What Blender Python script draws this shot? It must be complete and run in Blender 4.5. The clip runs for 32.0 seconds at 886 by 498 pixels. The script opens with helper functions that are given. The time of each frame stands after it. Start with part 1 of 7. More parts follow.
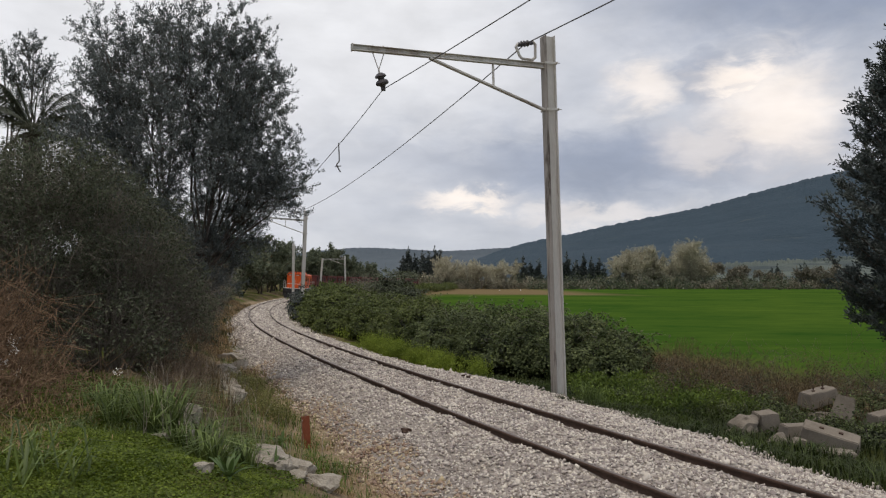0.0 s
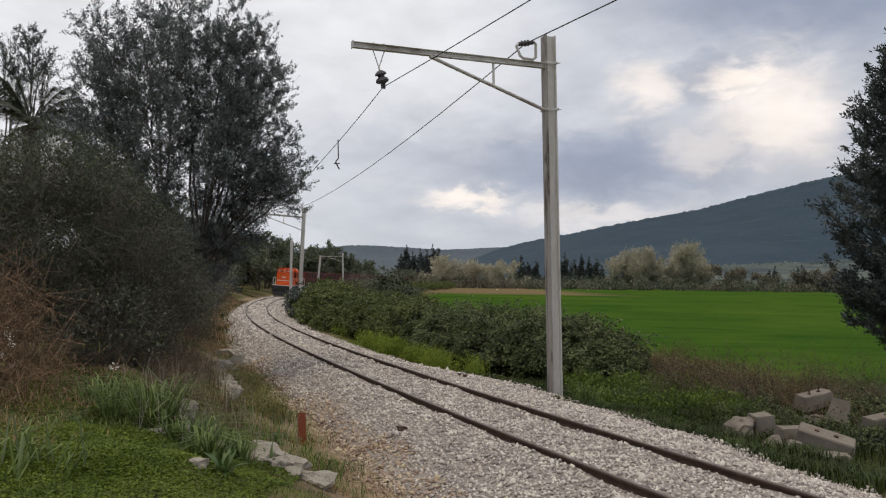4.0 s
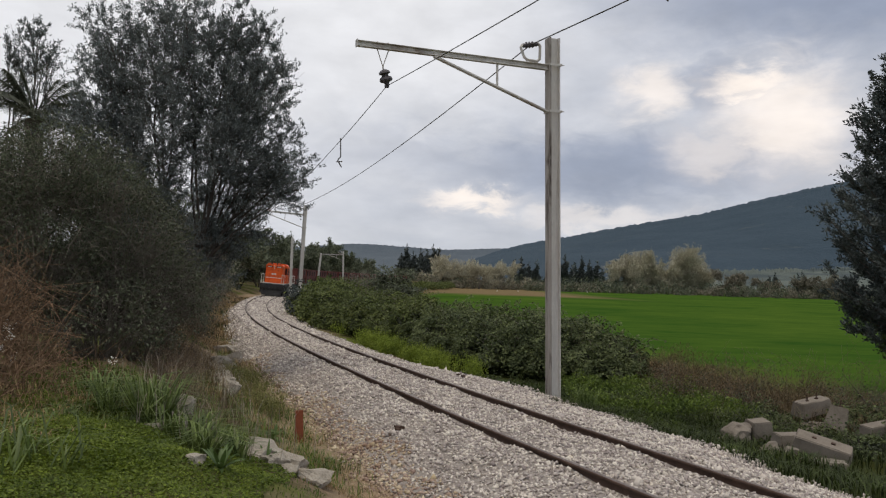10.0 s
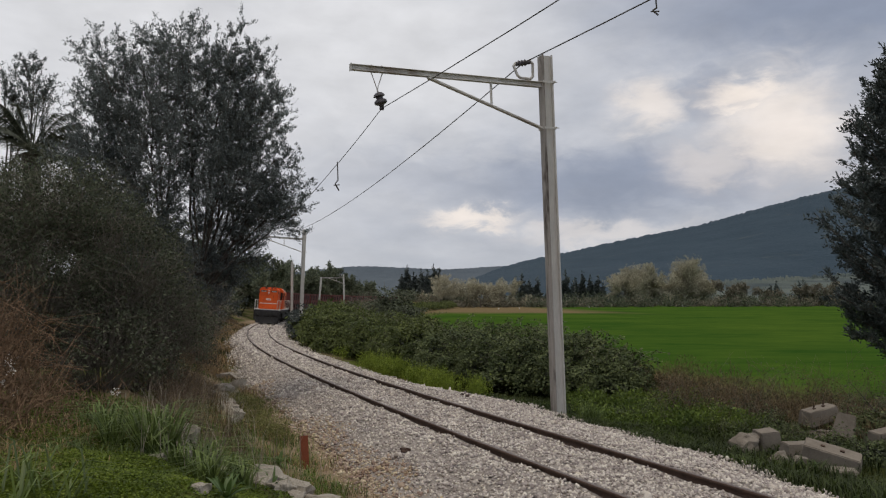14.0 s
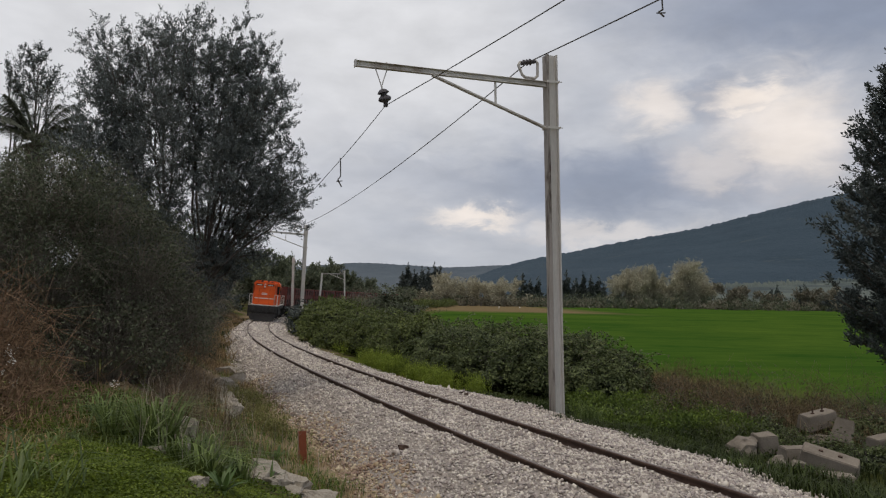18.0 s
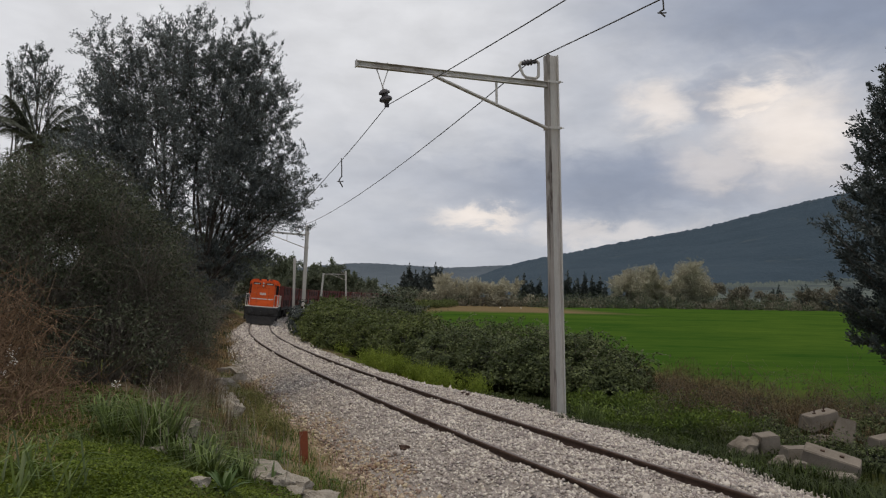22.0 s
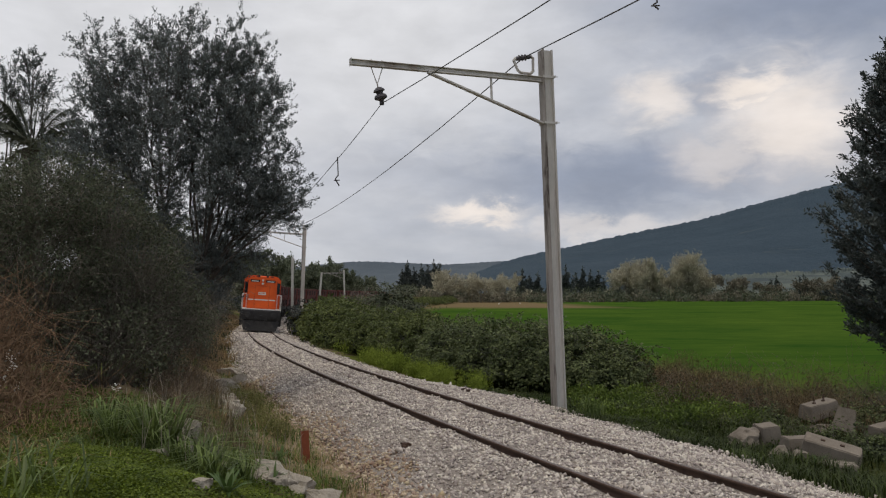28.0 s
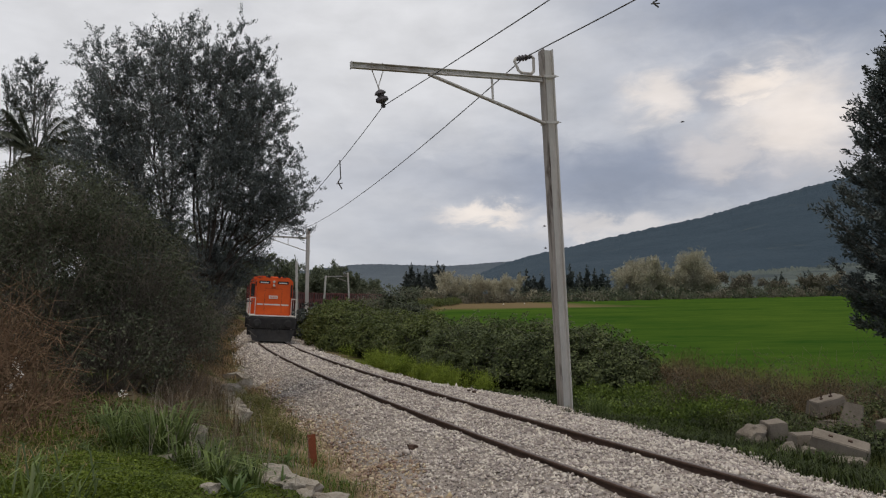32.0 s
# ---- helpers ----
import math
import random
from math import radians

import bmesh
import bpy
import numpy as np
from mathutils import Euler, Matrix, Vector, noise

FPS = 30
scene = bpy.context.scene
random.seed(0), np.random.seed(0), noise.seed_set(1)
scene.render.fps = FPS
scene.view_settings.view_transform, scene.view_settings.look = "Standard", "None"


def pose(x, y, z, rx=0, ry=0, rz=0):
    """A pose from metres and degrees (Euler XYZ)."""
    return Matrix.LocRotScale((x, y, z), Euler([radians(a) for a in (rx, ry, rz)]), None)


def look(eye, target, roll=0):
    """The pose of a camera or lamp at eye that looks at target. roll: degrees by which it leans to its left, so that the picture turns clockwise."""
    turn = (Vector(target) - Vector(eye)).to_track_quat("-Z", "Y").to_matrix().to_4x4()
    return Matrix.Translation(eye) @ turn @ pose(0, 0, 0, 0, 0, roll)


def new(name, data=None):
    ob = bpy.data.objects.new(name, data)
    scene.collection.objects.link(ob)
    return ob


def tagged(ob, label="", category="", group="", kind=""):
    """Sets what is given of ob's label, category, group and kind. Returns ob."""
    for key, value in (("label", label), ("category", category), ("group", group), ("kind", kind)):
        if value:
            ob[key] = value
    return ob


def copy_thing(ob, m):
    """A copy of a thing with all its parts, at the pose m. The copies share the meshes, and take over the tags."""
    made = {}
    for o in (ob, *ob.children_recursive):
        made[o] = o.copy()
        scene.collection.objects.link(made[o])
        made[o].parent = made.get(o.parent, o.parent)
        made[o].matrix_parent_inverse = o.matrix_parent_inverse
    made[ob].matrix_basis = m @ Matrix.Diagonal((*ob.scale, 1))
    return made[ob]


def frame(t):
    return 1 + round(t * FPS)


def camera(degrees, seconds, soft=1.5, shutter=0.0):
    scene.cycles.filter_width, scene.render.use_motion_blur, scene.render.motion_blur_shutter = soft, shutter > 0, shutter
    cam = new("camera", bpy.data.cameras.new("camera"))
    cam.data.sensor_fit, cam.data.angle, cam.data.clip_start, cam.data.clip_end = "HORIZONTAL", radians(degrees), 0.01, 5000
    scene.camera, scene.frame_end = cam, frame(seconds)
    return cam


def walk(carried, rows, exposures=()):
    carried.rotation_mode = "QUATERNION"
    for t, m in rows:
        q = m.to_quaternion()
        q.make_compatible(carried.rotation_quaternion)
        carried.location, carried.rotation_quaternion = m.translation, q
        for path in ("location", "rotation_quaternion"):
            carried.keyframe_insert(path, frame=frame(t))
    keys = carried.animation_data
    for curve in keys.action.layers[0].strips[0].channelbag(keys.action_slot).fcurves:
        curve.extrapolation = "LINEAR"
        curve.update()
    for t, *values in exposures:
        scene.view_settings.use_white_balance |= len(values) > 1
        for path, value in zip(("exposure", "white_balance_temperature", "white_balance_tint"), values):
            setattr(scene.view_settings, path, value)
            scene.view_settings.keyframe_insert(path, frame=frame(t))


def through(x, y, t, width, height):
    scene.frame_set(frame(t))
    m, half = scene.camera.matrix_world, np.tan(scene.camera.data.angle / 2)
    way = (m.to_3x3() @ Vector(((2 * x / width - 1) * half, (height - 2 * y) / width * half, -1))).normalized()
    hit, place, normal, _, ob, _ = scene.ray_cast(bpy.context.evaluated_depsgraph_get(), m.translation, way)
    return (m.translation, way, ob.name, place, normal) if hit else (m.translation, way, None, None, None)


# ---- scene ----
EYE = (0.0, 0.0, 2.25)
SECONDS = 32.0
cam = camera(59.56, SECONDS, soft=1.2)
PATH = [
    (0, 92.453, -0, 0), (0.5, 92.448, -0.079, 0.009), (1, 92.426, -0.275, -0.022), (1.5, 92.443, -0.493, -0.086),
    (2, 92.435, -0.508, -0.064), (2.5, 92.464, -0.568, -0.151), (3, 92.408, -0.583, -0.109), (3.5, 92.379, -0.661, -0.125),
    (5.5, 92.249, -0.707, -0.276), (6, 92.304, -0.854, -0.269), (6.5, 92.293, -0.999, -0.251), (7, 92.235, -1.083, -0.248),
    (7.5, 92.222, -1.03, -0.297), (8, 92.148, -1.047, -0.243), (8.5, 92.188, -1.173, -0.177), (9, 92.197, -1.296, -0.215),
    (9.5, 92.276, -1.559, -0.164), (10, 92.355, -1.739, -0.171), (10.5, 92.391, -1.721, -0.236), (11, 92.379, -1.61, -0.242),
    (11.5, 92.494, -0.92, -0.29), (12, 93.87, -0.084, -0.223), (12.5, 93.97, 0.04, -0.257), (13, 93.902, 0.207, -0.174),
    (13.5, 93.899, 0.253, -0.124), (14, 93.811, 0.191, -0.084), (14.5, 93.795, 0.178, -0.077), (16.5, 93.669, -0.536, 0.013),
    (17, 93.646, -0.614, 0.058), (17.5, 93.669, -0.767, -0.009), (18, 93.661, -0.849, -0.047), (18.5, 93.726, -0.734, 0.053),
    (19, 93.738, -0.788, 0.048), (19.5, 93.739, -0.612, 0.029), (20, 93.735, -0.572, 0.041), (20.5, 93.714, -0.475, 0.041),
    (21, 93.729, -0.705, 0.103), (21.5, 93.726, -0.712, 0.06), (22, 93.675, -0.798, 0.045), (22.5, 93.634, -0.838, 0.044),
    (23, 93.688, -0.913, -0.009), (23.5, 93.714, -0.832, -0.026), (24, 93.676, -0.723, -0.05), (24.5, 93.674, -0.585, -0.048),
    (25, 93.577, -0.474, -0.009), (25.5, 93.522, -0.36, 0.038), (27.5, 93.431, 0.167, -0.044), (28, 93.448, 0.264, -0.055),
    (28.5, 93.426, 0.319, -0.086), (29, 93.441, 0.476, -0.095), (29.5, 93.419, 0.584, -0.046), (30, 93.577, 0.642, -0.141),
    (30.5, 93.603, 0.736, -0.068), (31, 93.595, 0.811, -0.023), (31.5, 93.556, 0.905, 0.158), (32, 93.559, 1.174, 0.271),
]
walk(cam, [(t, pose(*EYE, rx, ry, rz)) for t, rx, ry, rz in PATH],
     [(0, 0.12), (11.4, 0.10), (12.2, -0.08), (20, -0.1), (32, -0.1)])


# ---- node helpers ----
def tree_of(material):
    material.use_nodes = True
    nt = material.node_tree
    nt.nodes.clear()
    return nt


def node(nt, kind, **values):
    n = nt.nodes.new(kind)
    for key, value in values.items():
        if key in n.inputs:
            n.inputs[key].default_value = value
    return n


def math_node(nt, op, a, b=None, c=None, clamp=False):
    n = nt.nodes.new("ShaderNodeMath")
    n.operation, n.use_clamp = op, clamp
    for i, v in enumerate((a, b, c)):
        if v is None:
            continue
        if isinstance(v, (int, float)):
            n.inputs[i].default_value = v
        else:
            nt.links.new(v, n.inputs[i])
    return n.outputs[0]


def mix_color(nt, fac, a, b, blend="MIX"):
    n = nt.nodes.new("ShaderNodeMix")
    n.data_type, n.blend_type = "RGBA", blend
    for i, v in ((0, fac), (6, a), (7, b)):
        if isinstance(v, (int, float)):
            n.inputs[i].default_value = v
        elif isinstance(v, (tuple, list)):
            n.inputs[i].default_value = (*v, 1) if len(v) == 3 else v
        else:
            nt.links.new(v, n.inputs[i])
    return n.outputs[2]


def noise_node(nt, vec, scale, detail=4, rough=0.55, distort=0.0):
    n = node(nt, "ShaderNodeTexNoise", Scale=scale, Detail=detail, Roughness=rough, Distortion=distort)
    if vec is not None:
        nt.links.new(vec, n.inputs["Vector"])
    return n.outputs["Fac"]


def ramp(nt, fac, lo, hi):
    n = node(nt, "ShaderNodeMapRange")
    n.clamp = True
    n.inputs["From Min"].default_value, n.inputs["From Max"].default_value = lo, hi
    nt.links.new(fac, n.inputs["Value"])
    return n.outputs[0]


# ---- sky: broken overcast, shared by the world and the drifting cloud bank ahead ----
def cloud_group():
    g = bpy.data.node_groups.new("overcast", "ShaderNodeTree")
    g.interface.new_socket("Direction", in_out="INPUT", socket_type="NodeSocketVector")
    g.interface.new_socket("Color", in_out="OUTPUT", socket_type="NodeSocketColor")
    i, o = g.nodes.new("NodeGroupInput"), g.nodes.new("NodeGroupOutput")
    sep = g.nodes.new("ShaderNodeSeparateXYZ")
    nrm = g.nodes.new("ShaderNodeVectorMath")
    nrm.operation = "NORMALIZE"
    g.links.new(i.outputs[0], nrm.inputs[0])
    g.links.new(nrm.outputs[0], sep.inputs[0])
    x, y, z = sep.outputs
    az = math_node(g, "ARCTAN2", x, y)
    # clouds on a flat deck overhead: they crowd together towards the horizon
    zz = math_node(g, "ADD", math_node(g, "MAXIMUM", z, 0.0), 0.16)
    comb = g.nodes.new("ShaderNodeCombineXYZ")
    g.links.new(math_node(g, "DIVIDE", x, zz), comb.inputs[0])
    g.links.new(math_node(g, "DIVIDE", y, zz), comb.inputs[1])
    comb2 = g.nodes.new("ShaderNodeCombineXYZ")
    g.links.new(math_node(g, "MULTIPLY", az, 1.0), comb2.inputs[0])
    g.links.new(math_node(g, "MULTIPLY", z, 2.2), comb2.inputs[1])
    big = noise_node(g, comb2.outputs[0], 5.0, 6, 0.5, 0.4)
    fine = noise_node(g, comb.outputs[0], 2.1, 8, 0.55, 0.3)
    warp = math_node(g, "MULTIPLY", math_node(g, "SUBTRACT", noise_node(g, comb2.outputs[0], 11, 5, 0.6), 0.5), 0.10)
    warp2 = math_node(g, "MULTIPLY", math_node(g, "SUBTRACT", noise_node(g, comb2.outputs[0], 17, 5, 0.6, 0.4), 0.5), 0.075)

    def lobe(a0, e0, wa, we):
        """A soft lobe of the sky round azimuth a0 and height e0, its outline frayed by noise."""
        da = math_node(g, "DIVIDE", math_node(g, "ADD", math_node(g, "SUBTRACT", az, a0), warp), wa)
        de = math_node(g, "DIVIDE", math_node(g, "ADD", math_node(g, "SUBTRACT", z, e0), warp2), we)
        r2 = math_node(g, "ADD", math_node(g, "MULTIPLY", da, da), math_node(g, "MULTIPLY", de, de))
        return math_node(g, "POWER", 2.718, math_node(g, "MULTIPLY", math_node(g, "POWER", r2, 1.5), -1.0))

    grey = ramp(g, math_node(g, "ADD", math_node(g, "MULTIPLY", big, 0.6), math_node(g, "MULTIPLY", fine, 0.4)), 0.33, 0.67)
    base = mix_color(g, grey, SKY_DARK, SKY_LIGHT)
    # heavier blue-grey cloud to the east, paler in the north-west
    dark = math_node(g, "MAXIMUM", lobe(0.50, 0.345, 0.34, 0.075), math_node(g, "MULTIPLY", lobe(0.22, 0.15, 0.27, 0.042), 1.0))
    dark = math_node(g, "MAXIMUM", dark, math_node(g, "MULTIPLY", lobe(0.335, 0.25, 0.03, 0.045), 0.75))
    dark = math_node(g, "MAXIMUM", dark, math_node(g, "MULTIPLY", lobe(-0.05, 0.165, 0.22, 0.03), 0.55))
    base = mix_color(g, math_node(g, "MULTIPLY", dark, 0.85), base, SKY_HEAVY)
    pale = math_node(g, "MAXIMUM", lobe(-0.10, 0.33, 0.30, 0.16), math_node(g, "MULTIPLY", lobe(-0.45, 0.28, 0.45, 0.26), 0.95))
    base = mix_color(g, math_node(g, "MULTIPLY", pale, 0.8), base, SKY_PALE)
    # thin warm light through the gaps
    gap = math_node(g, "MAXIMUM", lobe(0.385, 0.243, 0.055, 0.022), math_node(g, "MULTIPLY", lobe(0.265, 0.24, 0.04, 0.028), 0.7))
    gap = math_node(g, "MAXIMUM", gap, math_node(g, "MULTIPLY", lobe(0.42, 0.2, 0.075, 0.06), 0.85))
    gap = math_node(g, "MAXIMUM", gap, math_node(g, "MULTIPLY", lobe(0.345, 0.165, 0.06, 0.03), 0.5))
    gap = math_node(g, "MAXIMUM", gap, math_node(g, "MULTIPLY", lobe(0.04, 0.104, 0.058, 0.013), 0.95))
    gap = math_node(g, "MAXIMUM", gap, math_node(g, "MULTIPLY", lobe(0.20, 0.083, 0.11, 0.014), 0.45))
    base = mix_color(g, math_node(g, "MULTIPLY", gap, 0.95), base, SKY_GAP)
    # torn edges and billows at a finer scale
    puff = noise_node(g, comb2.outputs[0], 12.0, 6, 0.55, 0.15)
    puff = math_node(g, "ADD", math_node(g, "MULTIPLY", ramp(g, puff, 0.3, 0.7), 0.14), 0.91)
    tint = g.nodes.new("ShaderNodeCombineXYZ")
    for socket in tint.inputs:
        g.links.new(puff, socket)
    base = mix_color(g, 1.0, base, tint.outputs[0], "MULTIPLY")
    # even haze down at the horizon
    haze = math_node(g, "POWER", 2.718, math_node(g, "MULTIPLY", math_node(g, "ABSOLUTE", z), -17.0))
    base = mix_color(g, math_node(g, "MULTIPLY", haze, 0.65), base, SKY_LOW)
    g.links.new(base, o.inputs[0])
    return g


SKY_DARK, SKY_LIGHT, SKY_HEAVY = (0.40, 0.435, 0.515), (0.64, 0.655, 0.705), (0.27, 0.315, 0.42)
SKY_PALE, SKY_GAP, SKY_LOW = (0.83, 0.83, 0.85), (1.02, 0.92, 0.84), (0.56, 0.58, 0.61)
SUN_FROM = Vector((-0.1, -0.22, 0.95)).normalized()
CLOUDS = cloud_group()

world = bpy.data.worlds.new("overcast_day")
scene.world = world
wt = tree_of(world)
sky = wt.nodes.new("ShaderNodeTexSky")
sky.sky_type, sky.sun_disc = "NISHITA", False
sky.sun_elevation, sky.sun_rotation = math.asin(SUN_FROM.z), math.atan2(SUN_FROM.x, SUN_FROM.y)
clear = node(wt, "ShaderNodeBackground", Strength=0.05)
wt.links.new(sky.outputs[0], clear.inputs[0])
coords = wt.nodes.new("ShaderNodeTexCoord")
cg = wt.nodes.new("ShaderNodeGroup")
cg.node_tree = CLOUDS
wt.links.new(coords.outputs["Generated"], cg.inputs[0])
cover = node(wt, "ShaderNodeBackground", Strength=1.0)
wt.links.new(cg.outputs[0], cover.inputs[0])
mixw = node(wt, "ShaderNodeMixShader", Fac=0.94)
wt.links.new(clear.outputs[0], mixw.inputs[1])
wt.links.new(cover.outputs[0], mixw.inputs[2])
wo = wt.nodes.new("ShaderNodeOutputWorld")
wt.links.new(mixw.outputs[0], wo.inputs[0])

sun_data = bpy.data.lights.new("sun", "SUN")
sun_data.energy, sun_data.angle, sun_data.color = 1.35, radians(32), (1.0, 0.88, 0.70)
sun = new("sun", sun_data)
sun.matrix_world = look(SUN_FROM * 100, (0, 0, 0))


# ---- materials ----
def surface(name, low, high, rough=0.9, scale=6.0, fine=60.0, bump=0.3, metal=0.0, stain=None, stain_at=(0.55, 0.7),
            space="Object", per=None, spread=0.25, depth=0.02, stretch=None):
    """A rough procedural surface: two colours mixed by coarse and fine noise, an optional stain, bump,
    and variation piece by piece (per: 'Random' of the object or of the island)."""
    m = bpy.data.materials.new(name)
    nt = tree_of(m)
    tc = nt.nodes.new("ShaderNodeTexCoord")
    vec = tc.outputs[space]
    if stretch:
        mp = nt.nodes.new("ShaderNodeMapping")
        mp.inputs["Scale"].default_value = stretch
        nt.links.new(vec, mp.inputs[0])
        vec = mp.outputs[0]
    coarse = noise_node(nt, vec, scale, 5, 0.6)
    grain = noise_node(nt, vec, fine, 3, 0.6)
    both = math_node(nt, "ADD", math_node(nt, "MULTIPLY", coarse, 0.6), math_node(nt, "MULTIPLY", grain, 0.4))
    col = mix_color(nt, ramp(nt, both, 0.32, 0.68), low, high)
    if stain:
        patch = ramp(nt, noise_node(nt, vec, scale * 0.45, 6, 0.65, 0.6), *stain_at)
        col = mix_color(nt, patch, col, stain)
    if per:
        if per == "object":
            rnd = nt.nodes.new("ShaderNodeObjectInfo").outputs["Random"]
        else:
            rnd = nt.nodes.new("ShaderNodeNewGeometry").outputs["Random Per Island"]
        hs = nt.nodes.new("ShaderNodeHueSaturation")
        nt.links.new(math_node(nt, "ADD", math_node(nt, "MULTIPLY", rnd, 2 * spread), 1 - spread), hs.inputs["Value"])
        nt.links.new(math_node(nt, "ADD", math_node(nt, "MULTIPLY", rnd, 0.06), 0.47), hs.inputs["Hue"])
        nt.links.new(col, hs.inputs["Color"])
        col = hs.outputs[0]
    b = node(nt, "ShaderNodeBsdfPrincipled", Roughness=rough, Metallic=metal)
    b.inputs["Specular IOR Level"].default_value = 0.3
    nt.links.new(col, b.inputs["Base Color"])
    if bump:
        bn = node(nt, "ShaderNodeBump", Strength=bump, Distance=depth)
        nt.links.new(both, bn.inputs["Height"])
        nt.links.new(bn.outputs[0], b.inputs["Normal"])
    o = nt.nodes.new("ShaderNodeOutputMaterial")
    nt.links.new(b.outputs[0], o.inputs[0])
    return m


def foliage(name, low, high, spread=0.35, through=0.25, rough=0.6, patch=0.6, clumps=0.4):
    """Leaves: colour varies leaf by leaf and in clumps, and some light comes through."""
    m = bpy.data.materials.new(name)
    nt = tree_of(m)
    rnd = nt.nodes.new("ShaderNodeNewGeometry")
    tc = nt.nodes.new("ShaderNodeTexCoord")
    clump = ramp(nt, noise_node(nt, tc.outputs["Object"], patch, 3, 0.6), 0.3, 0.7)
    fac = math_node(nt, "ADD", math_node(nt, "MULTIPLY", rnd.outputs["Random Per Island"], 1 - clumps), math_node(nt, "MULTIPLY", clump, clumps))
    col = mix_color(nt, fac, low, high)
    hs = nt.nodes.new("ShaderNodeHueSaturation")
    nt.links.new(math_node(nt, "ADD", math_node(nt, "MULTIPLY", rnd.outputs["Random Per Island"], 2 * spread), 1 - spread), hs.inputs["Value"])
    nt.links.new(col, hs.inputs["Color"])
    b = node(nt, "ShaderNodeBsdfPrincipled", Roughness=rough)
    b.inputs["Specular IOR Level"].default_value = 0.35
    nt.links.new(hs.outputs[0], b.inputs["Base Color"])
    t = nt.nodes.new("ShaderNodeBsdfTranslucent")
    nt.links.new(hs.outputs[0], t.inputs[0])
    mx = node(nt, "ShaderNodeMixShader", Fac=through)
    nt.links.new(b.outputs[0], mx.inputs[1])
    nt.links.new(t.outputs[0], mx.inputs[2])
    o = nt.nodes.new("ShaderNodeOutputMaterial")
    nt.links.new(mx.outputs[0], o.inputs[0])
    return m


BARK = surface("bark", (0.055, 0.046, 0.04), (0.13, 0.11, 0.095), 0.95, 5, 40, 0.8)
TWIG = surface("twig", (0.13, 0.115, 0.098), (0.29, 0.255, 0.215), 0.95, 5, 40, 0.3)
# Darker copy of the twig: shade inside thickets put into the colour.
TWIG_SHADED = surface("shaded_twig", (0.06, 0.052, 0.045), (0.19, 0.168, 0.145), 0.95, 2.5, 40, 0.3)
TWIG_RED = surface("dry_twig", (0.1, 0.075, 0.055), (0.22, 0.165, 0.12), 0.95, 3, 40, 0.3)
TWIG_STRAW = surface("straw_twig", (0.07, 0.042, 0.027), (0.35, 0.23, 0.145), 0.95, 3, 40, 0.3)
OLIVE_LEAF = foliage("olive_leaf", (0.085, 0.1, 0.098), (0.2, 0.225, 0.222), 0.3, 0.35)
SHRUB_LEAF = foliage("shrub_leaf", (0.048, 0.06, 0.037), (0.13, 0.148, 0.09), 0.3, 0.25)
BRAMBLE_LEAF = foliage("bramble_leaf", (0.03, 0.05, 0.016), (0.18, 0.21, 0.062), 0.32, 0.3, 0.68, 0.9, 0.65)
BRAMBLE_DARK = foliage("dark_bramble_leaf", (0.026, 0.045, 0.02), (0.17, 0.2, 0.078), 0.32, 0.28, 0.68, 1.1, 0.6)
# Near-black filler: the shade inside the mounds, put into a leaf colour.
BRAMBLE_SHADE = foliage("bramble_shade_leaf", (0.02, 0.026, 0.014), (0.05, 0.058, 0.03), 0.3, 0.05)
CONIFER_LEAF = foliage("conifer_leaf", (0.042, 0.056, 0.054), (0.115, 0.132, 0.122), 0.25, 0.15)
PALM_LEAF = foliage("palm_leaf", (0.07, 0.082, 0.06), (0.17, 0.185, 0.135), 0.3, 0.4)
POPLAR_LEAF = foliage("bare_poplar_twig", (0.36, 0.34, 0.25), (0.52, 0.49, 0.37), 0.1, 0.1, 0.9)
WOOD_LEAF = foliage("wood_leaf", (0.072, 0.09, 0.056), (0.185, 0.205, 0.13), 0.3, 0.28)
SCRUB_LEAF = foliage("river_scrub_leaf", (0.11, 0.105, 0.075), (0.25, 0.225, 0.17), 0.1, 0.1, 0.9, 0.07, 0.7)
GRASS = foliage("grass_blade", (0.044, 0.082, 0.009), (0.125, 0.178, 0.022), 0.3, 0.3, 0.6, 0.8)
GRASS_TALL = foliage("tall_grass_blade", (0.055, 0.094, 0.026), (0.2, 0.255, 0.08), 0.35, 0.3, 0.5, 0.8)
# Grass with the shade down in the ditch put into its colour.
GRASS_SHADED = foliage("shaded_grass_blade", (0.015, 0.026, 0.006), (0.056, 0.075, 0.017), 0.35, 0.2, 0.7, 0.9, 0.55)
GRASS_DRY = foliage("dry_grass_blade", (0.17, 0.115, 0.06), (0.36, 0.26, 0.14), 0.35, 0.2, 0.9, 0.8)
FERN_DRY = foliage("dead_bracken", (0.085, 0.057, 0.036), (0.21, 0.145, 0.09), 0.4, 0.2, 0.9, 0.8)
WEED = foliage("weed_leaf", (0.13, 0.19, 0.02), (0.31, 0.38, 0.06), 0.3, 0.4, 0.6, 0.8)
NETTLE = foliage("nettle_leaf", (0.048, 0.088, 0.015), (0.2, 0.265, 0.05), 0.35, 0.35, 0.6, 0.9, 0.5)
CLOVER = foliage("clover_leaf", (0.05, 0.088, 0.009), (0.19, 0.245, 0.028), 0.3, 0.35, 0.6, 1.6, 0.6)
VERGE = foliage("verge_leaf", (0.1, 0.105, 0.03), (0.27, 0.27, 0.1), 0.3, 0.3, 0.7, 0.9, 0.5)
STALK_BROWN = foliage("brown_stalk", (0.062, 0.046, 0.025), (0.21, 0.155, 0.085), 0.4, 0.12, 0.9, 0.8)
